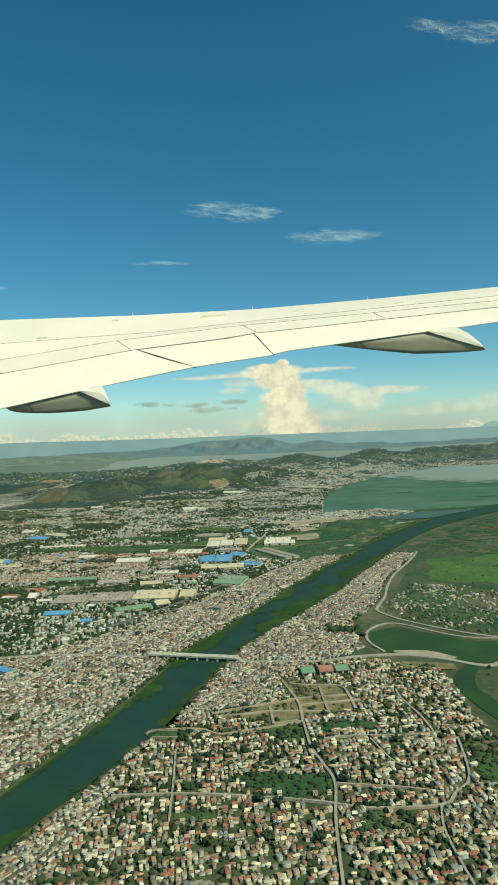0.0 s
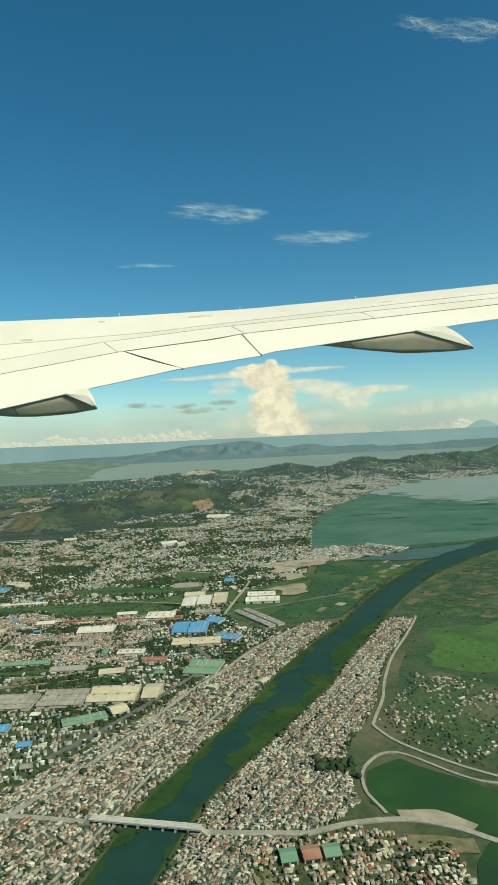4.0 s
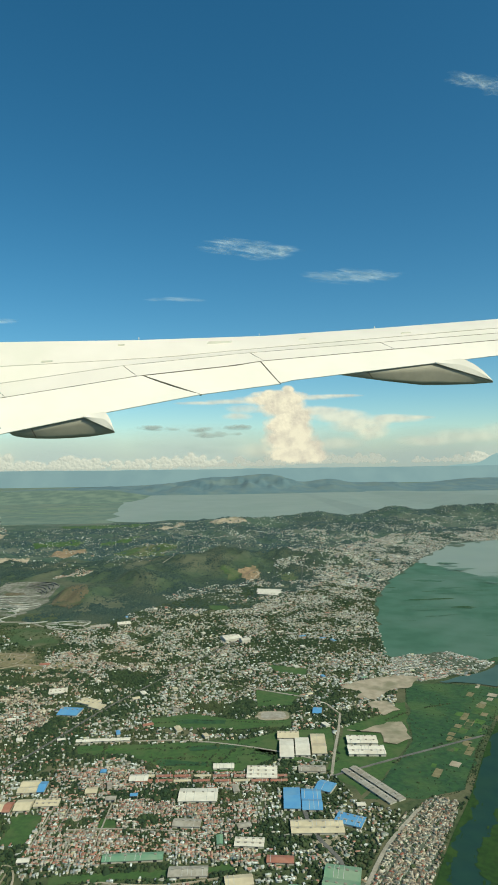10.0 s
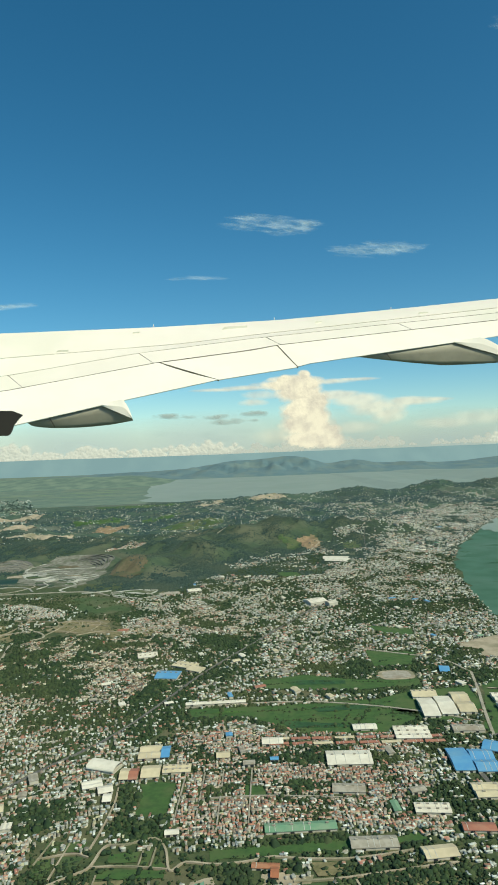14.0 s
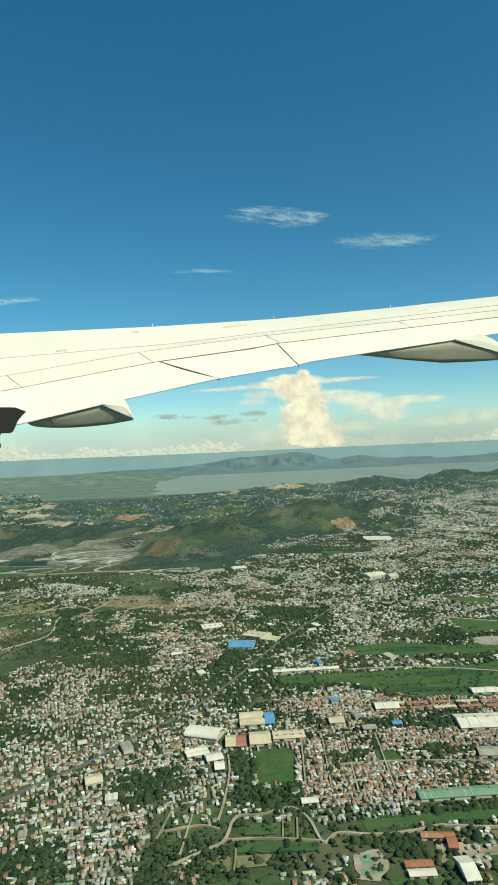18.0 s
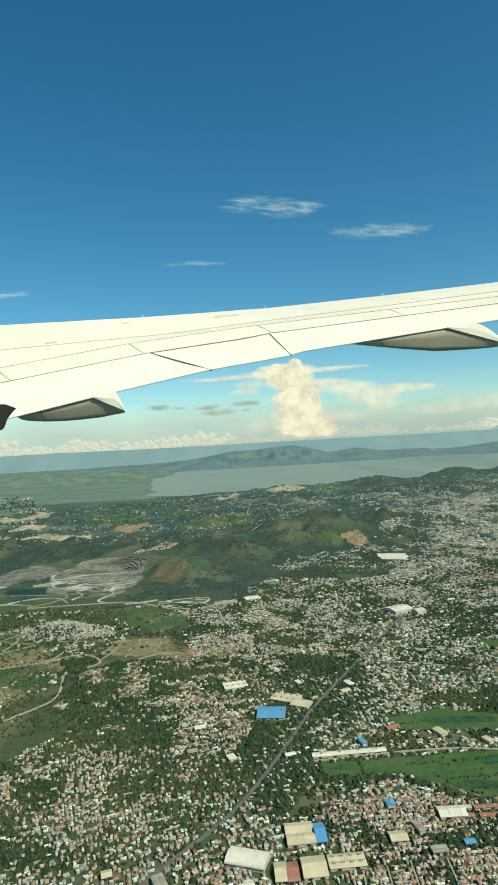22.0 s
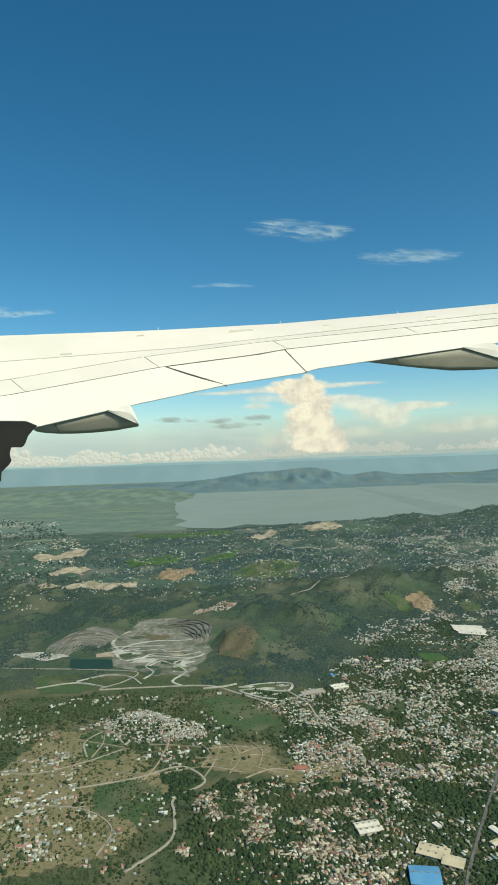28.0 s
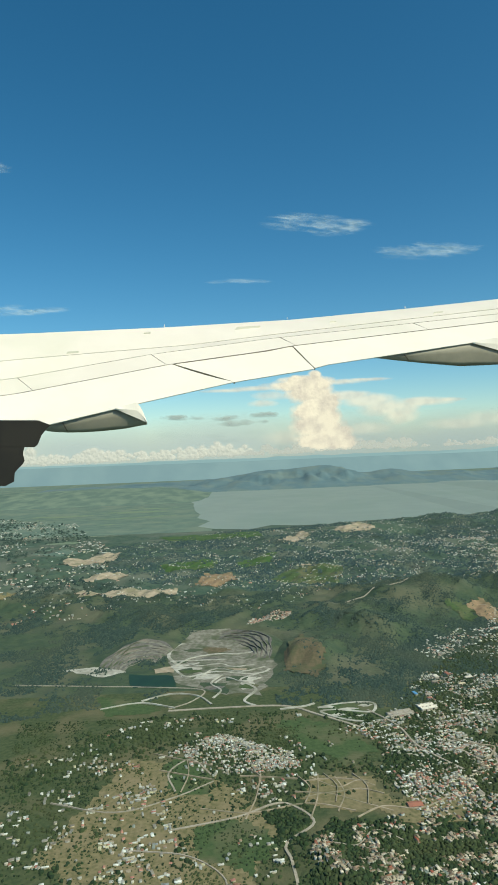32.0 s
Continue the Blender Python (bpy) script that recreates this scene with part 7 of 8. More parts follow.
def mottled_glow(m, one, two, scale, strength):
    """Air haze painted as glow on far land: two tones in patches of its woods and fields."""
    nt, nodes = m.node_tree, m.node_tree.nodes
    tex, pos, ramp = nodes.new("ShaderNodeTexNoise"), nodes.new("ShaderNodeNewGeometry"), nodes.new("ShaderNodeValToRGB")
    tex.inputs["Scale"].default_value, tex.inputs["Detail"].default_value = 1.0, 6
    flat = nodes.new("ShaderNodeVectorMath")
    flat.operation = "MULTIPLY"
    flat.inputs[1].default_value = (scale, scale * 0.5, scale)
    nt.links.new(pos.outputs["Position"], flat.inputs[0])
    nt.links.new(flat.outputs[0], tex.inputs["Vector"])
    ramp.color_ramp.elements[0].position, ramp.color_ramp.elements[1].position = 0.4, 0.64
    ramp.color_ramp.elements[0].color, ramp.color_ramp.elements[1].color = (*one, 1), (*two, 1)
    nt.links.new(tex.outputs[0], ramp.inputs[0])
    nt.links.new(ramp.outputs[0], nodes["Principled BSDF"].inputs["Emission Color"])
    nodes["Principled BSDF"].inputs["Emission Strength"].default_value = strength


# Haze painted as glow, which the wing's shadow cannot darken.
HAZE_FAR = mat("haze_blue_far_mountains", (0.02, 0.03, 0.035), 1.0, spec=0.0)
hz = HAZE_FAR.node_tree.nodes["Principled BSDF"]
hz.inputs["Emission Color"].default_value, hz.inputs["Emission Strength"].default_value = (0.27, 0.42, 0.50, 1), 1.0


def ridge(name, x0, x1, y0, depth, peaks, base, rough, material, label, gully=0.0):
    """A range of hills with a varied crest; gully: how far spurs and valleys cut into the slope."""
    xs = np.linspace(x0, x1, 320)
    r = len(label)
    crest = np.full(len(xs), base, float) + rough * fractal(xs, 0 * xs, 120, r)
    for px, ph, pw in peaks:
        crest += ph * np.exp(-((xs - px) / pw) ** 2)
    fade = np.clip((xs - x0) / 150, 0, 1) * np.clip((x1 - xs) / 150, 0, 1)
    crest = np.maximum(crest * fade, 0.5)
    ts = np.linspace(0, 1, 22)
    shape = np.interp(ts, (0, 0.12, 0.3, 0.5, 0.6, 0.8, 1.0), (0, 0.18, 0.5, 0.85, 1.0, 0.7, 0.0))
    gx, gt = np.meshgrid(xs, ts)
    gy = y0 + depth * gt
    spur = 1 + gully * fractal(gx, gy * 0.6, 70, r + 3) * np.sin(np.pi * np.clip(gt / 0.6, 0, 1)) ** 0.7
    gz = crest[None] * shape[:, None] * spur - np.where(shape == 0, 3, 0)[:, None]
    verts = np.stack([gx.ravel(), gy.ravel(), gz.ravel()], 1)
    n = len(xs)
    faces = [(k * n + i, k * n + i + 1, (k + 1) * n + i + 1, (k + 1) * n + i) for k in range(len(ts) - 1) for i in range(n - 1)]
    return tagged(mesh_object(name, verts, faces, [material], smooth=True), label, "hills", kind="structure")


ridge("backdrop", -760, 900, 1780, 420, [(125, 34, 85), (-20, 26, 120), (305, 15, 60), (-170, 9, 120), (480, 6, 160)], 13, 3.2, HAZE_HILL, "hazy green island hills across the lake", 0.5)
# Glow paints the shore's haze and drowns the engine's shadow.
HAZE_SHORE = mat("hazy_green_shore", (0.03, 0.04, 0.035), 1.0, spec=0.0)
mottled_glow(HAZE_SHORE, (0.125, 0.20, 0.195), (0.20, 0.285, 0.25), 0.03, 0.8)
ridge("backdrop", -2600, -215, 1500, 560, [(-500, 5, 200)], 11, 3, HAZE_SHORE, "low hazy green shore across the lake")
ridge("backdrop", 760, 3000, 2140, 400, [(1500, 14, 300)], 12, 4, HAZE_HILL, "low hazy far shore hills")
# Haze as glow again; this low ridge hides wing-shadowed ground behind it.
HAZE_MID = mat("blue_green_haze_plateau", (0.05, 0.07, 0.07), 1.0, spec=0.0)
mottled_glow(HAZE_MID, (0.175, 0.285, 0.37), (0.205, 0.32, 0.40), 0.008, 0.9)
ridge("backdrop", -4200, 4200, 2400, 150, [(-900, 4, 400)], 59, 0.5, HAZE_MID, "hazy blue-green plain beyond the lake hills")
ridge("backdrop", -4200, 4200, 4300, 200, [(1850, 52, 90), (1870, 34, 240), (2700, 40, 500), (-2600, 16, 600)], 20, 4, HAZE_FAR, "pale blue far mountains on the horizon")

# ---- clouds ----
SKY_D = 4640.0


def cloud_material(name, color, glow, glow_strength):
    """Cloud surface that thins out where the cloud's density falls; its glow paints in the daylight."""
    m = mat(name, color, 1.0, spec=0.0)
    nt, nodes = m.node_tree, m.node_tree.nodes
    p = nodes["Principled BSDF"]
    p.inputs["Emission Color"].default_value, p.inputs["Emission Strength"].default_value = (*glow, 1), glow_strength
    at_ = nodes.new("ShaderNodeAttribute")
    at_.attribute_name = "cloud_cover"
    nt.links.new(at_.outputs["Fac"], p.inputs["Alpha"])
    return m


# Glow stands in for sunlight that the wing blocks off the tower.
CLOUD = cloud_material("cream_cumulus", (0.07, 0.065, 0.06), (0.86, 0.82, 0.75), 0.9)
shade_noise = CLOUD.node_tree.nodes.new("ShaderNodeTexNoise")
shade_noise.inputs["Scale"].default_value, shade_noise.inputs["Detail"].default_value = 0.011, 5
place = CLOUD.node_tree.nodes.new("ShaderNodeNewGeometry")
# Ramp paints shaded grey-pink and sunlit cream into the glow, not thickness.
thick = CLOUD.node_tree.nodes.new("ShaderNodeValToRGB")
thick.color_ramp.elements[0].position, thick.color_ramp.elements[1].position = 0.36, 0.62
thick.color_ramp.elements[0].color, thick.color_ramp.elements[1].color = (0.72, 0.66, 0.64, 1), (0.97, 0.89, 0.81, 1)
CLOUD.node_tree.links.new(place.outputs["Position"], shade_noise.inputs["Vector"])
CLOUD.node_tree.links.new(shade_noise.outputs[0], thick.inputs[0])
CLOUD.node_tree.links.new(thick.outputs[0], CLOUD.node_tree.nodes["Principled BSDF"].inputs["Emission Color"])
# Stronger glow makes up for the wing's shadow on the low row.
CLOUD_LOW = cloud_material("hazy_white_cumulus", (0.16, 0.155, 0.145), (0.74, 0.765, 0.775), 0.68)


def cumulus(name, blobs, x0, x1, z0, z1, step, scale, rag, relief, y, material, label, seed, soft=0.35, most=1.0, stretch=1.0, slant=0.35):
    """A billowing cloud: blobs (x, z, rx, rz) joined, with ragged rim and rounded relief."""
    xs, zs = np.arange(x0, x1, step), np.arange(z0, z1, step)
    gx, gz = np.meshgrid(xs, zs)
    d = np.full(gx.shape, -1.0)
    for bx, bz, rx, rz in blobs:
        d = np.maximum(d, 1 - ((gx - bx) / rx) ** 2 - ((gz - bz) / rz) ** 2)
    f = fractal(gx / stretch + slant * gz, gz, scale, seed)
    d = d + rag * f
    dens = np.clip(d / soft, 0, 1) * most
    depth = relief * np.sqrt(np.clip(d, 0, 1.4)) + relief * 0.14 * fractal(gx, gz, scale * 0.6, seed + 1) * np.clip(d * 2, 0, 1)
    ok = dens > 0.0
    keep = ok[:-1, :-1] | ok[1:, :-1] | ok[:-1, 1:] | ok[1:, 1:]
    nx = len(xs)
    verts = np.stack([gx.ravel(), (y - depth).ravel(), gz.ravel()], 1)
    faces = [(j * nx + i, j * nx + i + 1, (j + 1) * nx + i + 1, (j + 1) * nx + i) for j, i in zip(*np.nonzero(keep))]
    ob = mesh_object(name, verts, faces, [material], smooth=True)
    layer = ob.data.attributes.new("cloud_cover", "FLOAT", "POINT")
    layer.data.foreach_set("value", dens.ravel().astype(np.float32))
    return tagged(ob, label, "cloud", kind="structure")


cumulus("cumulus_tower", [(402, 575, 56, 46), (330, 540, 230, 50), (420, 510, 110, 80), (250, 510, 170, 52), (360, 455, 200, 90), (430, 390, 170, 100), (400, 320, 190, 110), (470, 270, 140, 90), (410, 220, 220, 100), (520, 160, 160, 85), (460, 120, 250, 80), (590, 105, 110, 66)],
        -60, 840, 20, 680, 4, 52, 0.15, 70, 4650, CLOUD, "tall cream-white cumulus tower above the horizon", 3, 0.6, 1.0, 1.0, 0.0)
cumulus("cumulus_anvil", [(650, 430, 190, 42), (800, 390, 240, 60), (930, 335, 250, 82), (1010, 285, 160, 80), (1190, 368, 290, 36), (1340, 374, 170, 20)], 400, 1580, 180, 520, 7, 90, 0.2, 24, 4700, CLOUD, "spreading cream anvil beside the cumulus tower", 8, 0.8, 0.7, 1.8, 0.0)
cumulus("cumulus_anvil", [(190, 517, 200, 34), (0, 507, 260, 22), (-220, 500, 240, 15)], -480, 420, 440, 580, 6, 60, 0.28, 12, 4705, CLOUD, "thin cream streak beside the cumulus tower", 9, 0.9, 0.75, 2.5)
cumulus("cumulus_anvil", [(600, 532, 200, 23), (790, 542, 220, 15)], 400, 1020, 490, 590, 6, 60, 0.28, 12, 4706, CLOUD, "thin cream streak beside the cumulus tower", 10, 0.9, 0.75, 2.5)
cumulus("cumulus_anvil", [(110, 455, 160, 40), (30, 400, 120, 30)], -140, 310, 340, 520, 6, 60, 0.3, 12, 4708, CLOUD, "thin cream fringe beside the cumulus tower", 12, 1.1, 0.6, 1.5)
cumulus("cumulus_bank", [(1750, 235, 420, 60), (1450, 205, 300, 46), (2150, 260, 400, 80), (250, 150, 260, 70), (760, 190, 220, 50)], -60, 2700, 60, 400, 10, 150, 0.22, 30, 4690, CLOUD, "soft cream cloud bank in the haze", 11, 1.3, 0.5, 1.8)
# Both of these glow in place of daylight too.
CIRRUS = cloud_material("thin_white_cirrus", (0.45, 0.5, 0.52), (0.55, 0.72, 0.80), 0.42)
GREY_CLOUD = cloud_material("grey_blue_cloud", (0.18, 0.18, 0.18), (0.42, 0.52, 0.56), 0.42)


def cirrus(eye, away, blobs, seed, most, label, shear=0.0):
    """A feathery wisp of ice cloud: fine sheared strands, hung at that distance from the eye's line."""
    x0, x1 = min(b[0] - b[2] for b in blobs) - 60, max(b[0] + b[2] for b in blobs) + 60
    z0, z1 = min(b[1] - b[3] for b in blobs) - 50, max(b[1] + b[3] for b in blobs) + 50
    xs, zs = np.arange(x0, x1, 6.0), np.arange(z0, z1, 5.0)
    gx, gz = np.meshgrid(xs, zs)
    d = np.full(gx.shape, -1.0)
    for bx, bz, rx, rz in blobs:
        d = np.maximum(d, 1 - ((gx - bx) / rx) ** 2 - ((gz - bz + shear * (gx - bx)) / rz) ** 2)
    strand = fractal(gx * 0.12 + gz * 0.55, gz + 0.10 * gx, 17, seed)
    body = fractal(gx * 0.4, gz, 46, seed + 1)
    dens = np.clip(0.9 * d + 0.42 * strand + 0.4 * body - 0.05, 0, 1.8) / 1.8 * np.clip(d * 1.3 + 0.2, 0, 1)
    k = away / (SKY_D - eye[1])
    wx, wz = eye[0] + (gx - eye[0]) * k, eye[2] + (gz - eye[2]) * k
    wy = eye[1] + away + 4 * body
    ok = dens > 0.004
    keep = ok[:-1, :-1] | ok[1:, :-1] | ok[:-1, 1:] | ok[1:, 1:]
    nx = len(xs)
    faces = [(j * nx + i, j * nx + i + 1, (j + 1) * nx + i + 1, (j + 1) * nx + i) for j, i in zip(*np.nonzero(keep))]
    ob = mesh_object("cirrus", np.stack([wx.ravel(), wy.ravel(), wz.ravel()], 1), faces, [CIRRUS], smooth=True)
    ob.data.attributes.new("cloud_cover", "FLOAT", "POINT").data.foreach_set("value", np.clip(dens * most, 0, 1).ravel().astype(np.float32))
    return tagged(ob, label, "cloud", kind="structure")


HIGH = (-112.0, 84.0, 127.0)
cirrus(HIGH, 1500, [(330, 1662, 310, 74), (500, 1622, 270, 68), (640, 1640, 200, 40)], 31, 0.55, "thin white cirrus wisp in blue sky", 0.04)
cirrus(HIGH, 1500, [(1080, 1440, 280, 58), (1260, 1425, 320, 60), (1460, 1432, 280, 32)], 32, 0.55, "thin white cirrus streak in blue sky", -0.03)
cirrus((59.0, -33.0, 89.0), 800, [(1640, 2900, 230, 70), (1900, 2850, 300, 100), (2120, 2880, 260, 50)], 33, 0.55, "feathery white cirrus wisp in blue sky", 0.15)
cirrus(HIGH, 1500, [(-2010, 2160, 180, 60), (-1870, 2130, 200, 46)], 34, 0.6, "faint white cirrus wisp in blue sky", 0.1)
cirrus(HIGH, 1500, [(-1950, 1125, 330, 46), (-1600, 1105, 330, 26)], 35, 0.55, "pale white cirrus streak in blue sky", -0.04)
cirrus(HIGH, 1500, [(-200, 1262, 200, 22), (-60, 1255, 170, 18)], 36, 0.45, "faint short cirrus streak in blue sky")
for blobs, zs, seed in (([(-560, 322, 150, 20), (-450, 310, 130, 16)], (270, 370), 41), ([(-248, 300, 110, 22), (-130, 268, 160, 24), (34, 312, 90, 26)], (220, 370), 42), ([(20, 268, 60, 12)], (240, 300), 43)):
    cumulus("grey_cloud", blobs, min(b[0] - b[2] for b in blobs) - 30, max(b[0] + b[2] for b in blobs) + 30, zs[0], zs[1], 6, 40, 0.6, 8, SKY_D + 5, GREY_CLOUD, "small grey cloud floating in haze", seed, 1.0, 0.75, 2.5)
crng = np.random.default_rng(5)


def puff_row(x0, x1, base, tall, count, label, seed):
    """A row of cumulus with level bases: each a heap of round puffs that shrink upwards."""
    blobs = []
    for k in range(count):
        cx = crng.uniform(x0, x1)
        size = tall * crng.choice([0.35, 0.5, 0.5, 0.7, 1.0]) * (0.6 + 0.4 * math.sin(cx * 0.004 + seed) ** 2)
        for q in range(9):
            up = crng.uniform(0, 1) ** 1.4
            blobs.append((cx + crng.normal(0, 0.75) * size * (1 - 0.6 * up), base + 0.2 * size + up * size * 0.75, size * crng.uniform(0.3, 0.55), size * crng.uniform(0.24, 0.42)))
    cumulus("cumulus_bank", blobs, x0 - 80, x1 + 80, base - 12, base + 1.5 * tall, 4.5, 20, 0.2, 30, 4640 + seed % 3, CLOUD_LOW, label, seed, 0.7, 0.9, 1.2, 0.0)


puff_row(-2000, -420, 26, 120, 62, "low row of white cumulus on the horizon", 21)
puff_row(-420, 300, 34, 96, 30, "low row of white cumulus on the horizon", 22)
puff_row(250, 2600, 46, 66, 90, "low row of white cumulus on the horizon", 23)

# Haze painted as a glowing sheet, added to cover the yellow low sky.
VEIL = cloud_material("pale_haze_bank", (0.10, 0.11, 0.12), (0.50, 0.63, 0.75), 0.70)
cumulus("haze_bank", [(-2300, 90, 1000, 240), (-1300, 90, 1000, 260), (-300, 90, 1000, 260), (600, 90, 1000, 250), (1500, 90, 1000, 240), (2400, 90, 800, 250)], -3200, 3100, -20, 360, 14, 260, 0.10, 6, 4720, VEIL, "pale haze bank lying along the horizon", 61, 1.2, 0.9, 3.0)

# ---- the airliner's wing ----
PAINT = mat("white_wing_paint", (0.78, 0.722, 0.668), 0.36, (0.75, 0.692, 0.638), 0.004, (0.66, 0.64, 0.55), 0.0015, 0.5, spec=0.5)
PAINT_FLAP = mat("white_flap_paint", (0.82, 0.760, 0.695), 0.33, (0.79, 0.730, 0.665), 0.004, (0.72, 0.70, 0.64), 0.002, 0.4, spec=0.5)
# The fairing belly's shade is put into this darker grey.
SHADED_PAINT = mat("shaded_underside_paint", (0.25, 0.235, 0.19), 0.55, (0.23, 0.215, 0.175), 0.006, (0.21, 0.195, 0.155), 0.02, 0.5, spec=0.3)
SEAL = mat("dark_gap_seal", (0.10, 0.085, 0.065), 0.7)
HATCH = mat("faded_grey_hatch", (0.62, 0.60, 0.53), 0.5, (0.56, 0.54, 0.47), 0.01)
NACELLE = mat("dark_engine_cowl", (0.035, 0.03, 0.025), 0.5, (0.025, 0.022, 0.02), 0.01)
WING_FRAME = pose(-54.92, 56.62, 97.76, 90.08, 2.504, -1.074)
WING_SCALE = 215.0
TE, LE = (13.5, 17.8), (16.5, 20.5)      # distance of trailing edge and crest at the inner and outer end


def wing_point(sx, sy, v):
    """sx: 0 to 1 along the span in view; sy: slope below the level; v: 0 at the crest, 1 at the trailing edge."""
    te = 1 / (1 / TE[0] + (1 / TE[1] - 1 / TE[0]) * sx)
    le = 1 / (1 / LE[0] + (1 / LE[1] - 1 / LE[0]) * sx)
    d = 1 / (1 / le + (1 / te - 1 / le) * v) * WING_SCALE
    return WING_FRAME @ Vector(((sx - 0.5) * 0.7744 * d, -sy * d, -d))


wing = tagged(new("airliner_wing"), "sunlit white airliner wing with closed flaps, seen from the cabin", "aircraft wing")


# edge lines of the panels as (span, slope) pairs
CREST = [(-0.30, -0.166), (0.0, -0.172), (0.30, -0.182), (0.55, -0.194), (0.78, -0.211), (1.0, -0.229), (1.18, -0.244)]
LINE_A = [(-0.30, -0.109), (0.0, -0.1325), (0.35, -0.1555), (0.5, -0.170), (1.0, -0.2142), (1.18, -0.229)]
LINE_B = [(-0.30, -0.075), (0.0, -0.1045), (0.266, -0.1405), (0.5, -0.1645), (1.0, -0.2063), (1.18, -0.221)]
LINE_C = [(-0.30, -0.048), (0.0, -0.0808), (0.303, -0.1255), (0.5, -0.1465), (0.54, -0.153), (0.812, -0.178), (1.0, -0.195), (1.18, -0.211)]
EDGE = [(-0.30, 0.014), (0.0, -0.0219), (0.231, -0.0641), (0.44, -0.100), (0.59, -0.119), (0.60, -0.123), (1.0, -0.1695), (1.18, -0.190)]


def at(line, s):
    return float(np.interp(s, [p[0] for p in line], [p[1] for p in line]))


def panel(name, s0, s1, upper, lower, v0, v1, material, gap=0.0018, thick=14.0, lower_span=None, lift=0.0, label="", bow=0.0, n=14):
    """A skin panel, flap or spoiler between two edge lines, with thickness and rounded rear lip."""
    t0, t1 = lower_span or (s0, s1)
    bm = bmesh.new()
    top, bot = [], []
    rows = 7
    for j in range(rows + 1):
        f = j / rows
        row_t, row_b = [], []
        for i in range(n + 1):
            s = (s0 + (s1 - s0) * i / n) * (1 - f) + (t0 + (t1 - t0) * i / n) * f
            y = (at(upper, s) + gap) * (1 - f) + (at(lower, s) - gap) * f
            v = v0 + (v1 - v0) * f
            p = wing_point(s, y, v) + Vector((0, 0, lift - bow * 4 * f * (1 - f) * -1))
            row_t.append(bm.verts.new(p))
            row_b.append(bm.verts.new(p - Vector((0, -4, thick * (1 - 0.8 * f * (v1 == 1))))))
        top.append(row_t)
        bot.append(row_b)
    for j in range(rows):
        for i in range(n):
            bm.faces.new((top[j][i], top[j][i + 1], top[j + 1][i + 1], top[j + 1][i]))
            bm.faces.new((bot[j][i], bot[j + 1][i], bot[j + 1][i + 1], bot[j][i + 1]))
    for i in range(n):
        bm.faces.new((top[0][i], bot[0][i], bot[0][i + 1], top[0][i + 1]))
        bm.faces.new((top[-1][i], top[-1][i + 1], bot[-1][i + 1], bot[-1][i]))
    for j in range(rows):
        bm.faces.new((top[j][0], top[j + 1][0], bot[j + 1][0], bot[j][0]))
        bm.faces.new((top[j][-1], bot[j][-1], bot[j + 1][-1], top[j + 1][-1]))
    for f in bm.faces:
        f.smooth = False
    return part(name, bm, material, wing, label)


panel("wing_skin", -0.30, 1.18, CREST, LINE_A, 0.0, 0.30, PAINT, 0.0006, n=40, bow=3)
panel("wing_skin", -0.30, 1.18, LINE_A, LINE_B, 0.30, 0.42, PAINT, 0.0005, n=40)
for s0, s1 in ((-0.30, -0.0022), (-0.0008, 0.2658), (0.2672, 0.5238), (0.5252, 0.7888), (0.7902, 1.18)):
    panel("spoiler", s0, s1, LINE_B, LINE_C, 0.42, 0.62, PAINT, 0.0004, lower_span=(s0 + (0.03 if s0 > -0.2 else 0), s1 + (0.03 if s1 < 1.1 else 0)))
panel("flap", -0.30, 0.3070, LINE_C, EDGE, 0.62, 1.0, PAINT_FLAP, 0.0005, lower_span=(-0.30, 0.4298), label="inner trailing-edge flap")
panel("flap", 0.3100, 0.5470, LINE_C, EDGE, 0.62, 1.0, PAINT_FLAP, 0.0005, lower_span=(0.4322, 0.5902), lift=-2, label="middle trailing-edge flap")
panel("flap", 0.5490, 1.18, LINE_C, EDGE, 0.62, 1.0, PAINT_FLAP, 0.0005, lower_span=(0.5918, 1.18), label="outer trailing-edge flap", n=24)
# dark seals right below the gaps
def seam(points, half, label="dark seal in a panel gap"):
    """A narrow dark strip below a line of (span, slope, v) points."""
    bm = bmesh.new()
    rows = []
    for k, (s, y, v) in enumerate(points):
        s2, y2, v2 = points[min(k + 1, len(points) - 1)]
        s1, y1, v1 = points[max(k - 1, 0)]
        ds, dy = (s2 - s1) * 0.7744, y2 - y1
        n = math.hypot(ds, dy) or 1
        os_, oy = -dy / n * half / 0.7744, ds / n * half
        rows.append([bm.verts.new(wing_point(s + e * os_, y + e * oy, v) - Vector((0, 0, 2.0))) for e in (-1, 1)] + [bm.verts.new(wing_point(s, y, v) - Vector((0, -3, 8)))])
    for a, b in zip(rows, rows[1:]):
        bm.faces.new((a[0], a[1], b[1], b[0]))
        bm.faces.new((a[1], a[2], b[2], b[1]))
        bm.faces.new((a[2], a[0], b[0], b[2]))
    return part("gap_seal", bm, SEAL, wing, label)


def along(line, s0, s1, v, n=40):
    return [(s0 + (s1 - s0) * k / n, at(line, s0 + (s1 - s0) * k / n), v) for k in range(n + 1)]


seam(along(LINE_A, -0.30, 1.18, 0.30), 0.0004)
seam(along(LINE_B, -0.30, 1.18, 0.42), 0.0006)
seam(along(LINE_C, -0.30, 1.18, 0.62), 0.0010)
for s in (-0.0015, 0.2665, 0.5245, 0.7895):
    seam([(s + 0.03 * f, at(LINE_B, s) * (1 - f) + at(LINE_C, s + 0.03) * f, 0.42 + 0.20 * f) for f in np.linspace(0, 1, 6)], 0.0007)
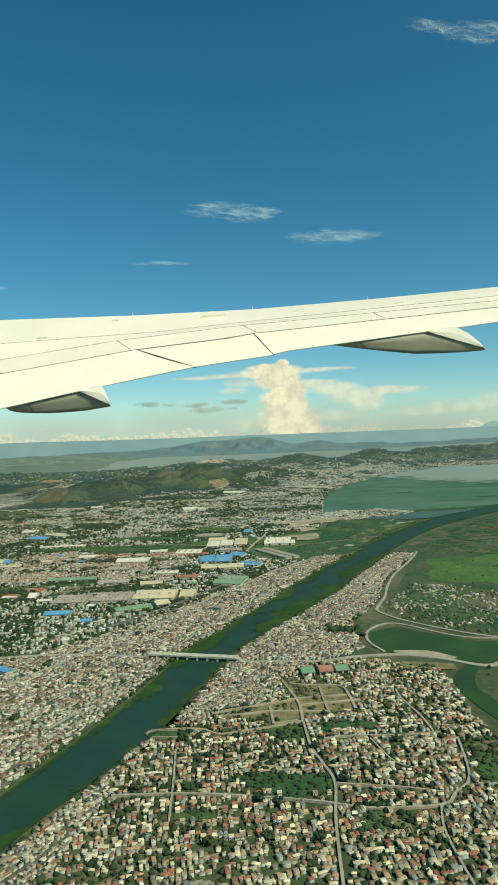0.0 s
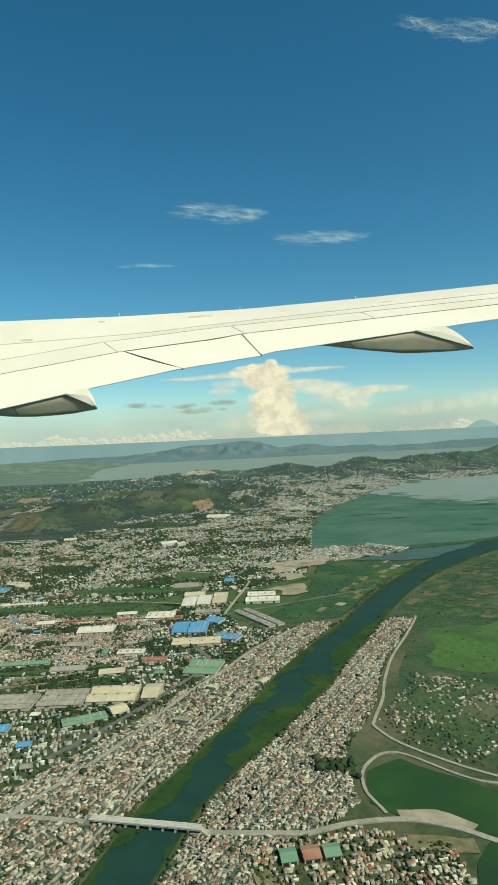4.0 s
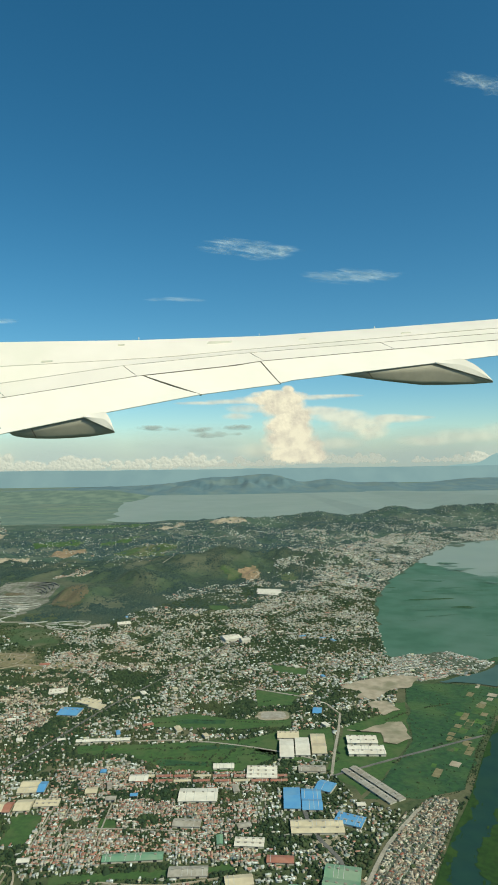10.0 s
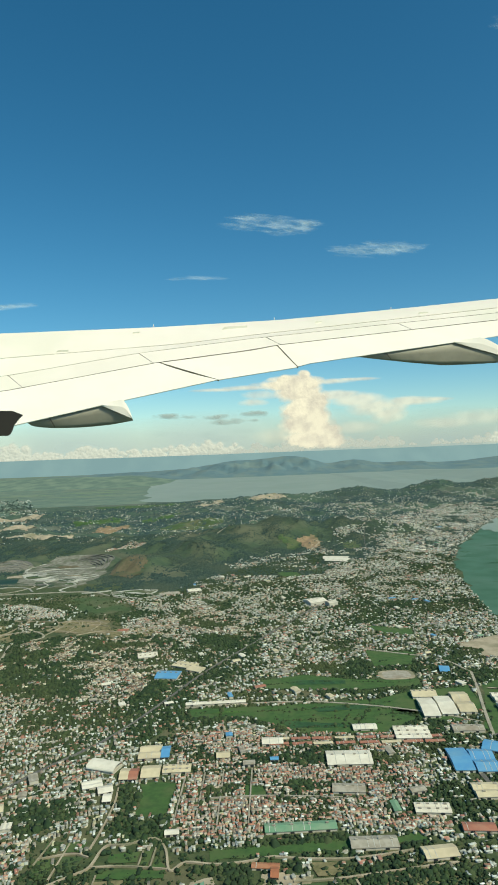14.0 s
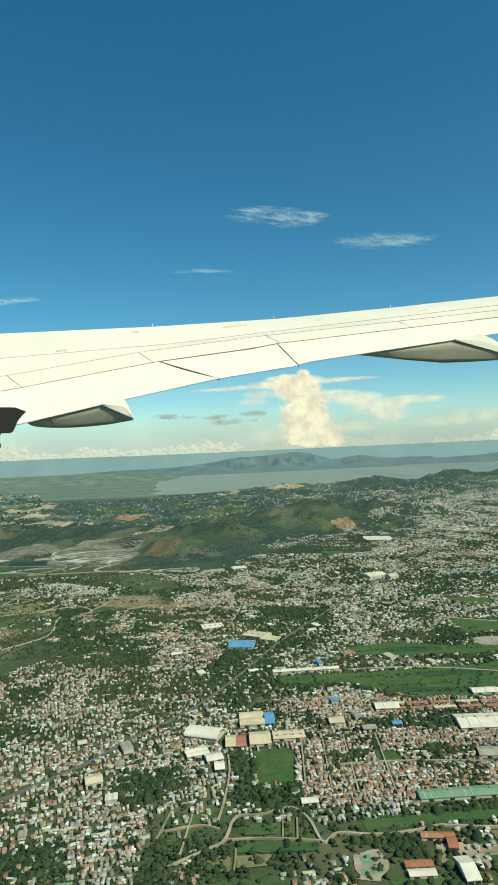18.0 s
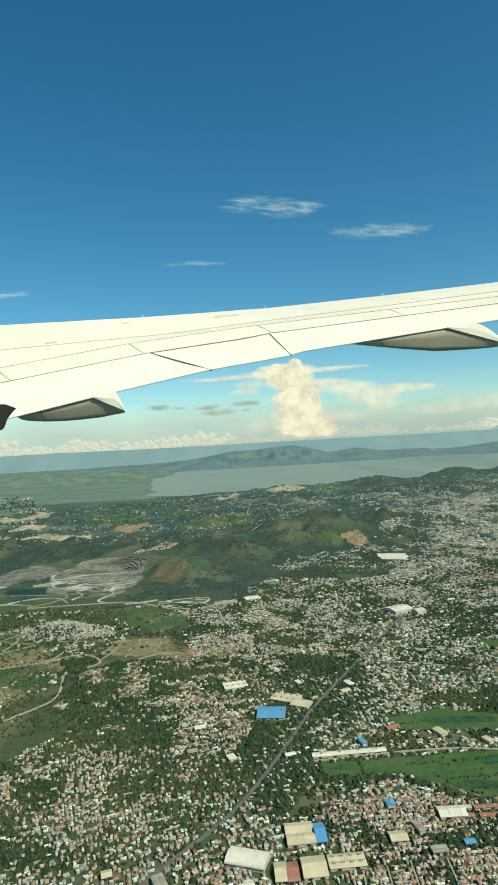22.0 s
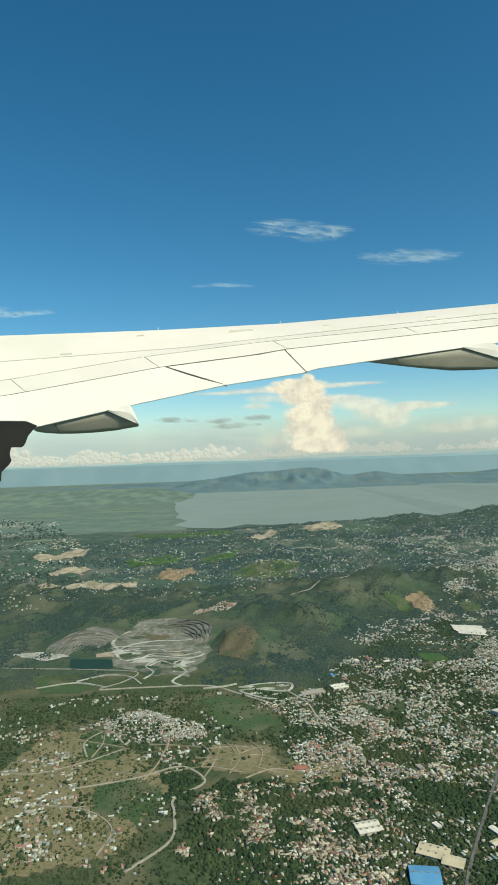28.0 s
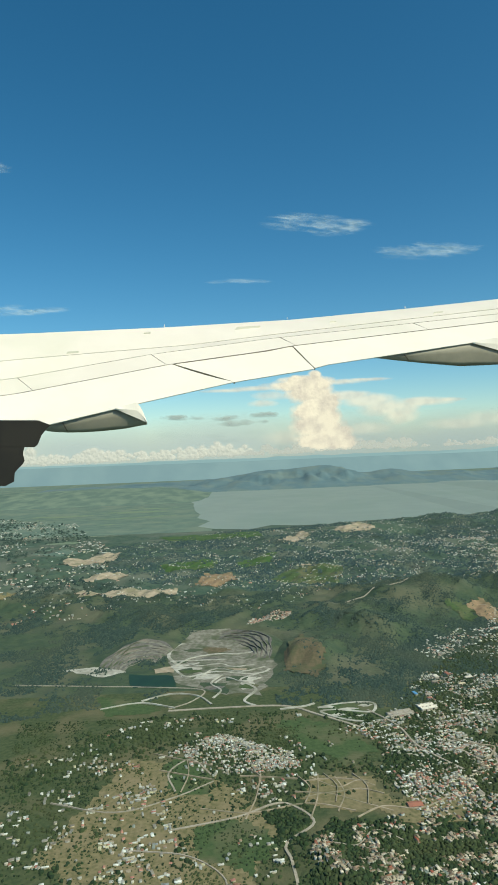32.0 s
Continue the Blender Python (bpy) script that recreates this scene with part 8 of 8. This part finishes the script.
for s, t in ((0.3085, 0.431), (0.548, 0.591)):
    seam([(s + (t - s) * f, at(LINE_C, s) * (1 - f) + at(EDGE, t) * f, 0.62 + 0.38 * f) for f in np.linspace(0, 1, 8)], 0.0008)


def fairing(s0, s_crease, s_leave, s_tip, drops, label):
    """A flap track fairing: grey belly with its shade painted in, below the trailing edge, running out in a white tail
    behind it.
    """
    n = 26
    tip_drop = drops[-1][1]

    def belly(s):
        return float(np.interp(s, [d[0] for d in drops], [d[1] for d in drops]))

    def crease(s):
        return 0.0 if s < s_crease else tip_drop * 0.92 * (s - s_crease) / (s_tip - s_crease)
    bm = bmesh.new()
    rings = []
    for i in range(n + 1):
        s = s0 + (s_tip - s0) * i / n
        e, low, top = at(EDGE, s), belly(s), crease(s)
        hide = 0.0008 if s < s_crease else 0.0
        nose = min(1.0, (i + 0.5) / 5)
        mid = top + (low - top) * 0.55
        rings.append([bm.verts.new(wing_point(s, y, v)) for y, v in ((e + top - hide, 0.984), (e + top + (low - top) * 0.4, 0.970), (e + top + (low - top) * 0.8, 0.946), (e + low + 0.0002, 0.931), (e + mid, 0.87), (e + top + 0.001, 0.87))])
    for a, b in zip(rings, rings[1:]):
        for k in range(6):
            bm.faces.new((a[k], a[(k + 1) % 6], b[(k + 1) % 6], b[k]))
    bm.faces.new(rings[0])
    bm.faces.new(rings[-1])
    for face in bm.faces:
        face.smooth = True
    ob = part("flap_fairing", bm, SHADED_PAINT, wing, label)
    bm = bmesh.new()
    front, back = [], []
    for i in range(15):
        s = s_crease + (s_tip - s_crease) * i / 14
        e = at(EDGE, s)
        if s < s_leave:
            up = -0.0025
        else:
            u = (s - s_leave) / (s_tip - s_leave)
            up = -0.0025 + (tip_drop * 0.92 + 0.0025) * (0.35 * u + 0.65 * u ** 1.9)
        lo = max(crease(s), up + 0.0003)
        front.append([bm.verts.new(wing_point(s, e + up, 1.004)), bm.verts.new(wing_point(s, e + (up + lo) / 2, 1.012)), bm.verts.new(wing_point(s, e + lo, 1.004))])
        back.append([bm.verts.new(wing_point(s, e + y, 0.985)) for y in (up + 0.0004, (up + lo) / 2, lo)])
    for a, b, c, d in zip(front, front[1:], back, back[1:]):
        for k in (0, 1):
            bm.faces.new((a[k], b[k], b[k + 1], a[k + 1]))
            bm.faces.new((c[k], c[k + 1], d[k + 1], d[k]))
        bm.faces.new((a[0], c[0], d[0], b[0]))
        bm.faces.new((a[2], b[2], d[2], c[2]))
    part("tail_cone", bm, PAINT, ob, "white tail cone")
    # dark slot where the fixed and moving halves meet
    s = s0 + (s_crease - s0) * 0.30
    e, low = at(EDGE, s), belly(s)
    bm = bmesh.new()
    q = [wing_point(s + ds + 0.012 * f, e + low * f + 0.0004, 0.990 - 0.046 * f) for f in (0, 0.5, 0.9) for ds in (-0.0012, 0.0012)]
    vs = [bm.verts.new(p) for p in q]
    for k in (0, 2):
        bm.faces.new((vs[k], vs[k + 1], vs[k + 3], vs[k + 2]))
    part("slot", bm, SEAL, ob, "dark slot in the fairing")


fairing(0.040, 0.192, 0.234, 0.256, [(0.040, 0.0), (0.05, 0.007), (0.07, 0.0128), (0.10, 0.0192), (0.135, 0.0250), (0.17, 0.0295), (0.21, 0.0335), (0.256, 0.0350)], "flap track fairing with a shade-darkened grey belly under the wing")
fairing(0.709, 0.905, 0.955, 1.022, [(0.709, 0.0), (0.75, 0.0082), (0.81, 0.0200), (0.88, 0.0325), (0.93, 0.037), (0.98, 0.0405), (1.022, 0.0420)], "flap track fairing with a shade-darkened grey belly under the wing")
# rivet-like fuel caps and a hatch on the upper skin
for s, f, w, h in ((0.11, 0.95, 0.012, 0.0012), (0.46, 0.45, 0.026, 0.0022), (0.26, 0.30, 0.007, 0.0008), (0.63, 0.6, 0.007, 0.0008), (0.84, 0.8, 0.010, 0.0010)):
    bm = bmesh.new()
    y = at(CREST, s) * (1 - f) + at(LINE_A, s) * f
    v = 0.30 * f
    q = [wing_point(s + du, y + dy - du * 0.045, v) + Vector((0, -3, 7 - 3 * abs(du))) for du, dy in ((-w, h), (w * 0.8, h), (w, -h), (-w * 0.8, -h))]
    vs = [bm.verts.new(p) for p in q] + [bm.verts.new(p - Vector((0, -3, 6))) for p in q]
    for fa in ((0, 1, 2, 3), (4, 7, 6, 5), (0, 4, 5, 1), (1, 5, 6, 2), (2, 6, 7, 3), (3, 7, 4, 0)):
        bm.faces.new([vs[k] for k in fa])
    part("access_panel", bm, HATCH, wing, "small grey access panel")
# static wicks along the crest
for s in (0.295, 0.54, 0.775):
    bm = bmesh.new()
    p = wing_point(s, at(CREST, s), 0.0)
    bmesh.ops.create_cone(bm, cap_ends=True, segments=6, radius1=3, radius2=1.5, depth=14, matrix=Matrix.Translation(p + Vector((0, 0, 8))))
    part("vortex_tab", bm, PAINT, wing)

# engine cowl under the inner wing
def engine():
    d = 1650.0

    def ep(s, y, back=0.0):
        return WING_FRAME @ Vector(((s - 0.512) * 0.7744 * (d + back), -y * (d + back), -(d + back)))
    cowl = [(-0.3, -0.046), (0.03, -0.046), (0.0517, -0.0395), (0.044, -0.034), (0.0335, -0.0237), (0.029, -0.014), (0.0256, -0.0088), (0.020, -0.006), (-0.3, -0.003)]
    nozzle = [(-0.3, -0.008), (0.0007, -0.0065), (-0.0015, -0.001), (-0.0027, 0.0044), (-0.001, 0.010), (0.0007, 0.015), (-0.004, 0.021), (-0.0118, 0.027), (-0.0186, 0.0325), (-0.0197, 0.0465), (-0.0367, 0.0535), (-0.3, 0.06)]
    owner = wing
    for nm, pts, dep in (("engine_cowl", cowl, 120), ("exhaust_nozzle", nozzle, 100)):
        bm = bmesh.new()
        a = [bm.verts.new(ep(*p)) for p in pts]
        b = [bm.verts.new(ep(*p, dep)) for p in pts]
        bm.faces.new(a)
        bm.faces.new(b[::-1])
        for k in range(len(pts)):
            bm.faces.new((a[k], b[k], b[(k + 1) % len(pts)], a[(k + 1) % len(pts)]))
        owner = part(nm, bm, NACELLE, owner, "dark brown engine piece under the wing")


engine()
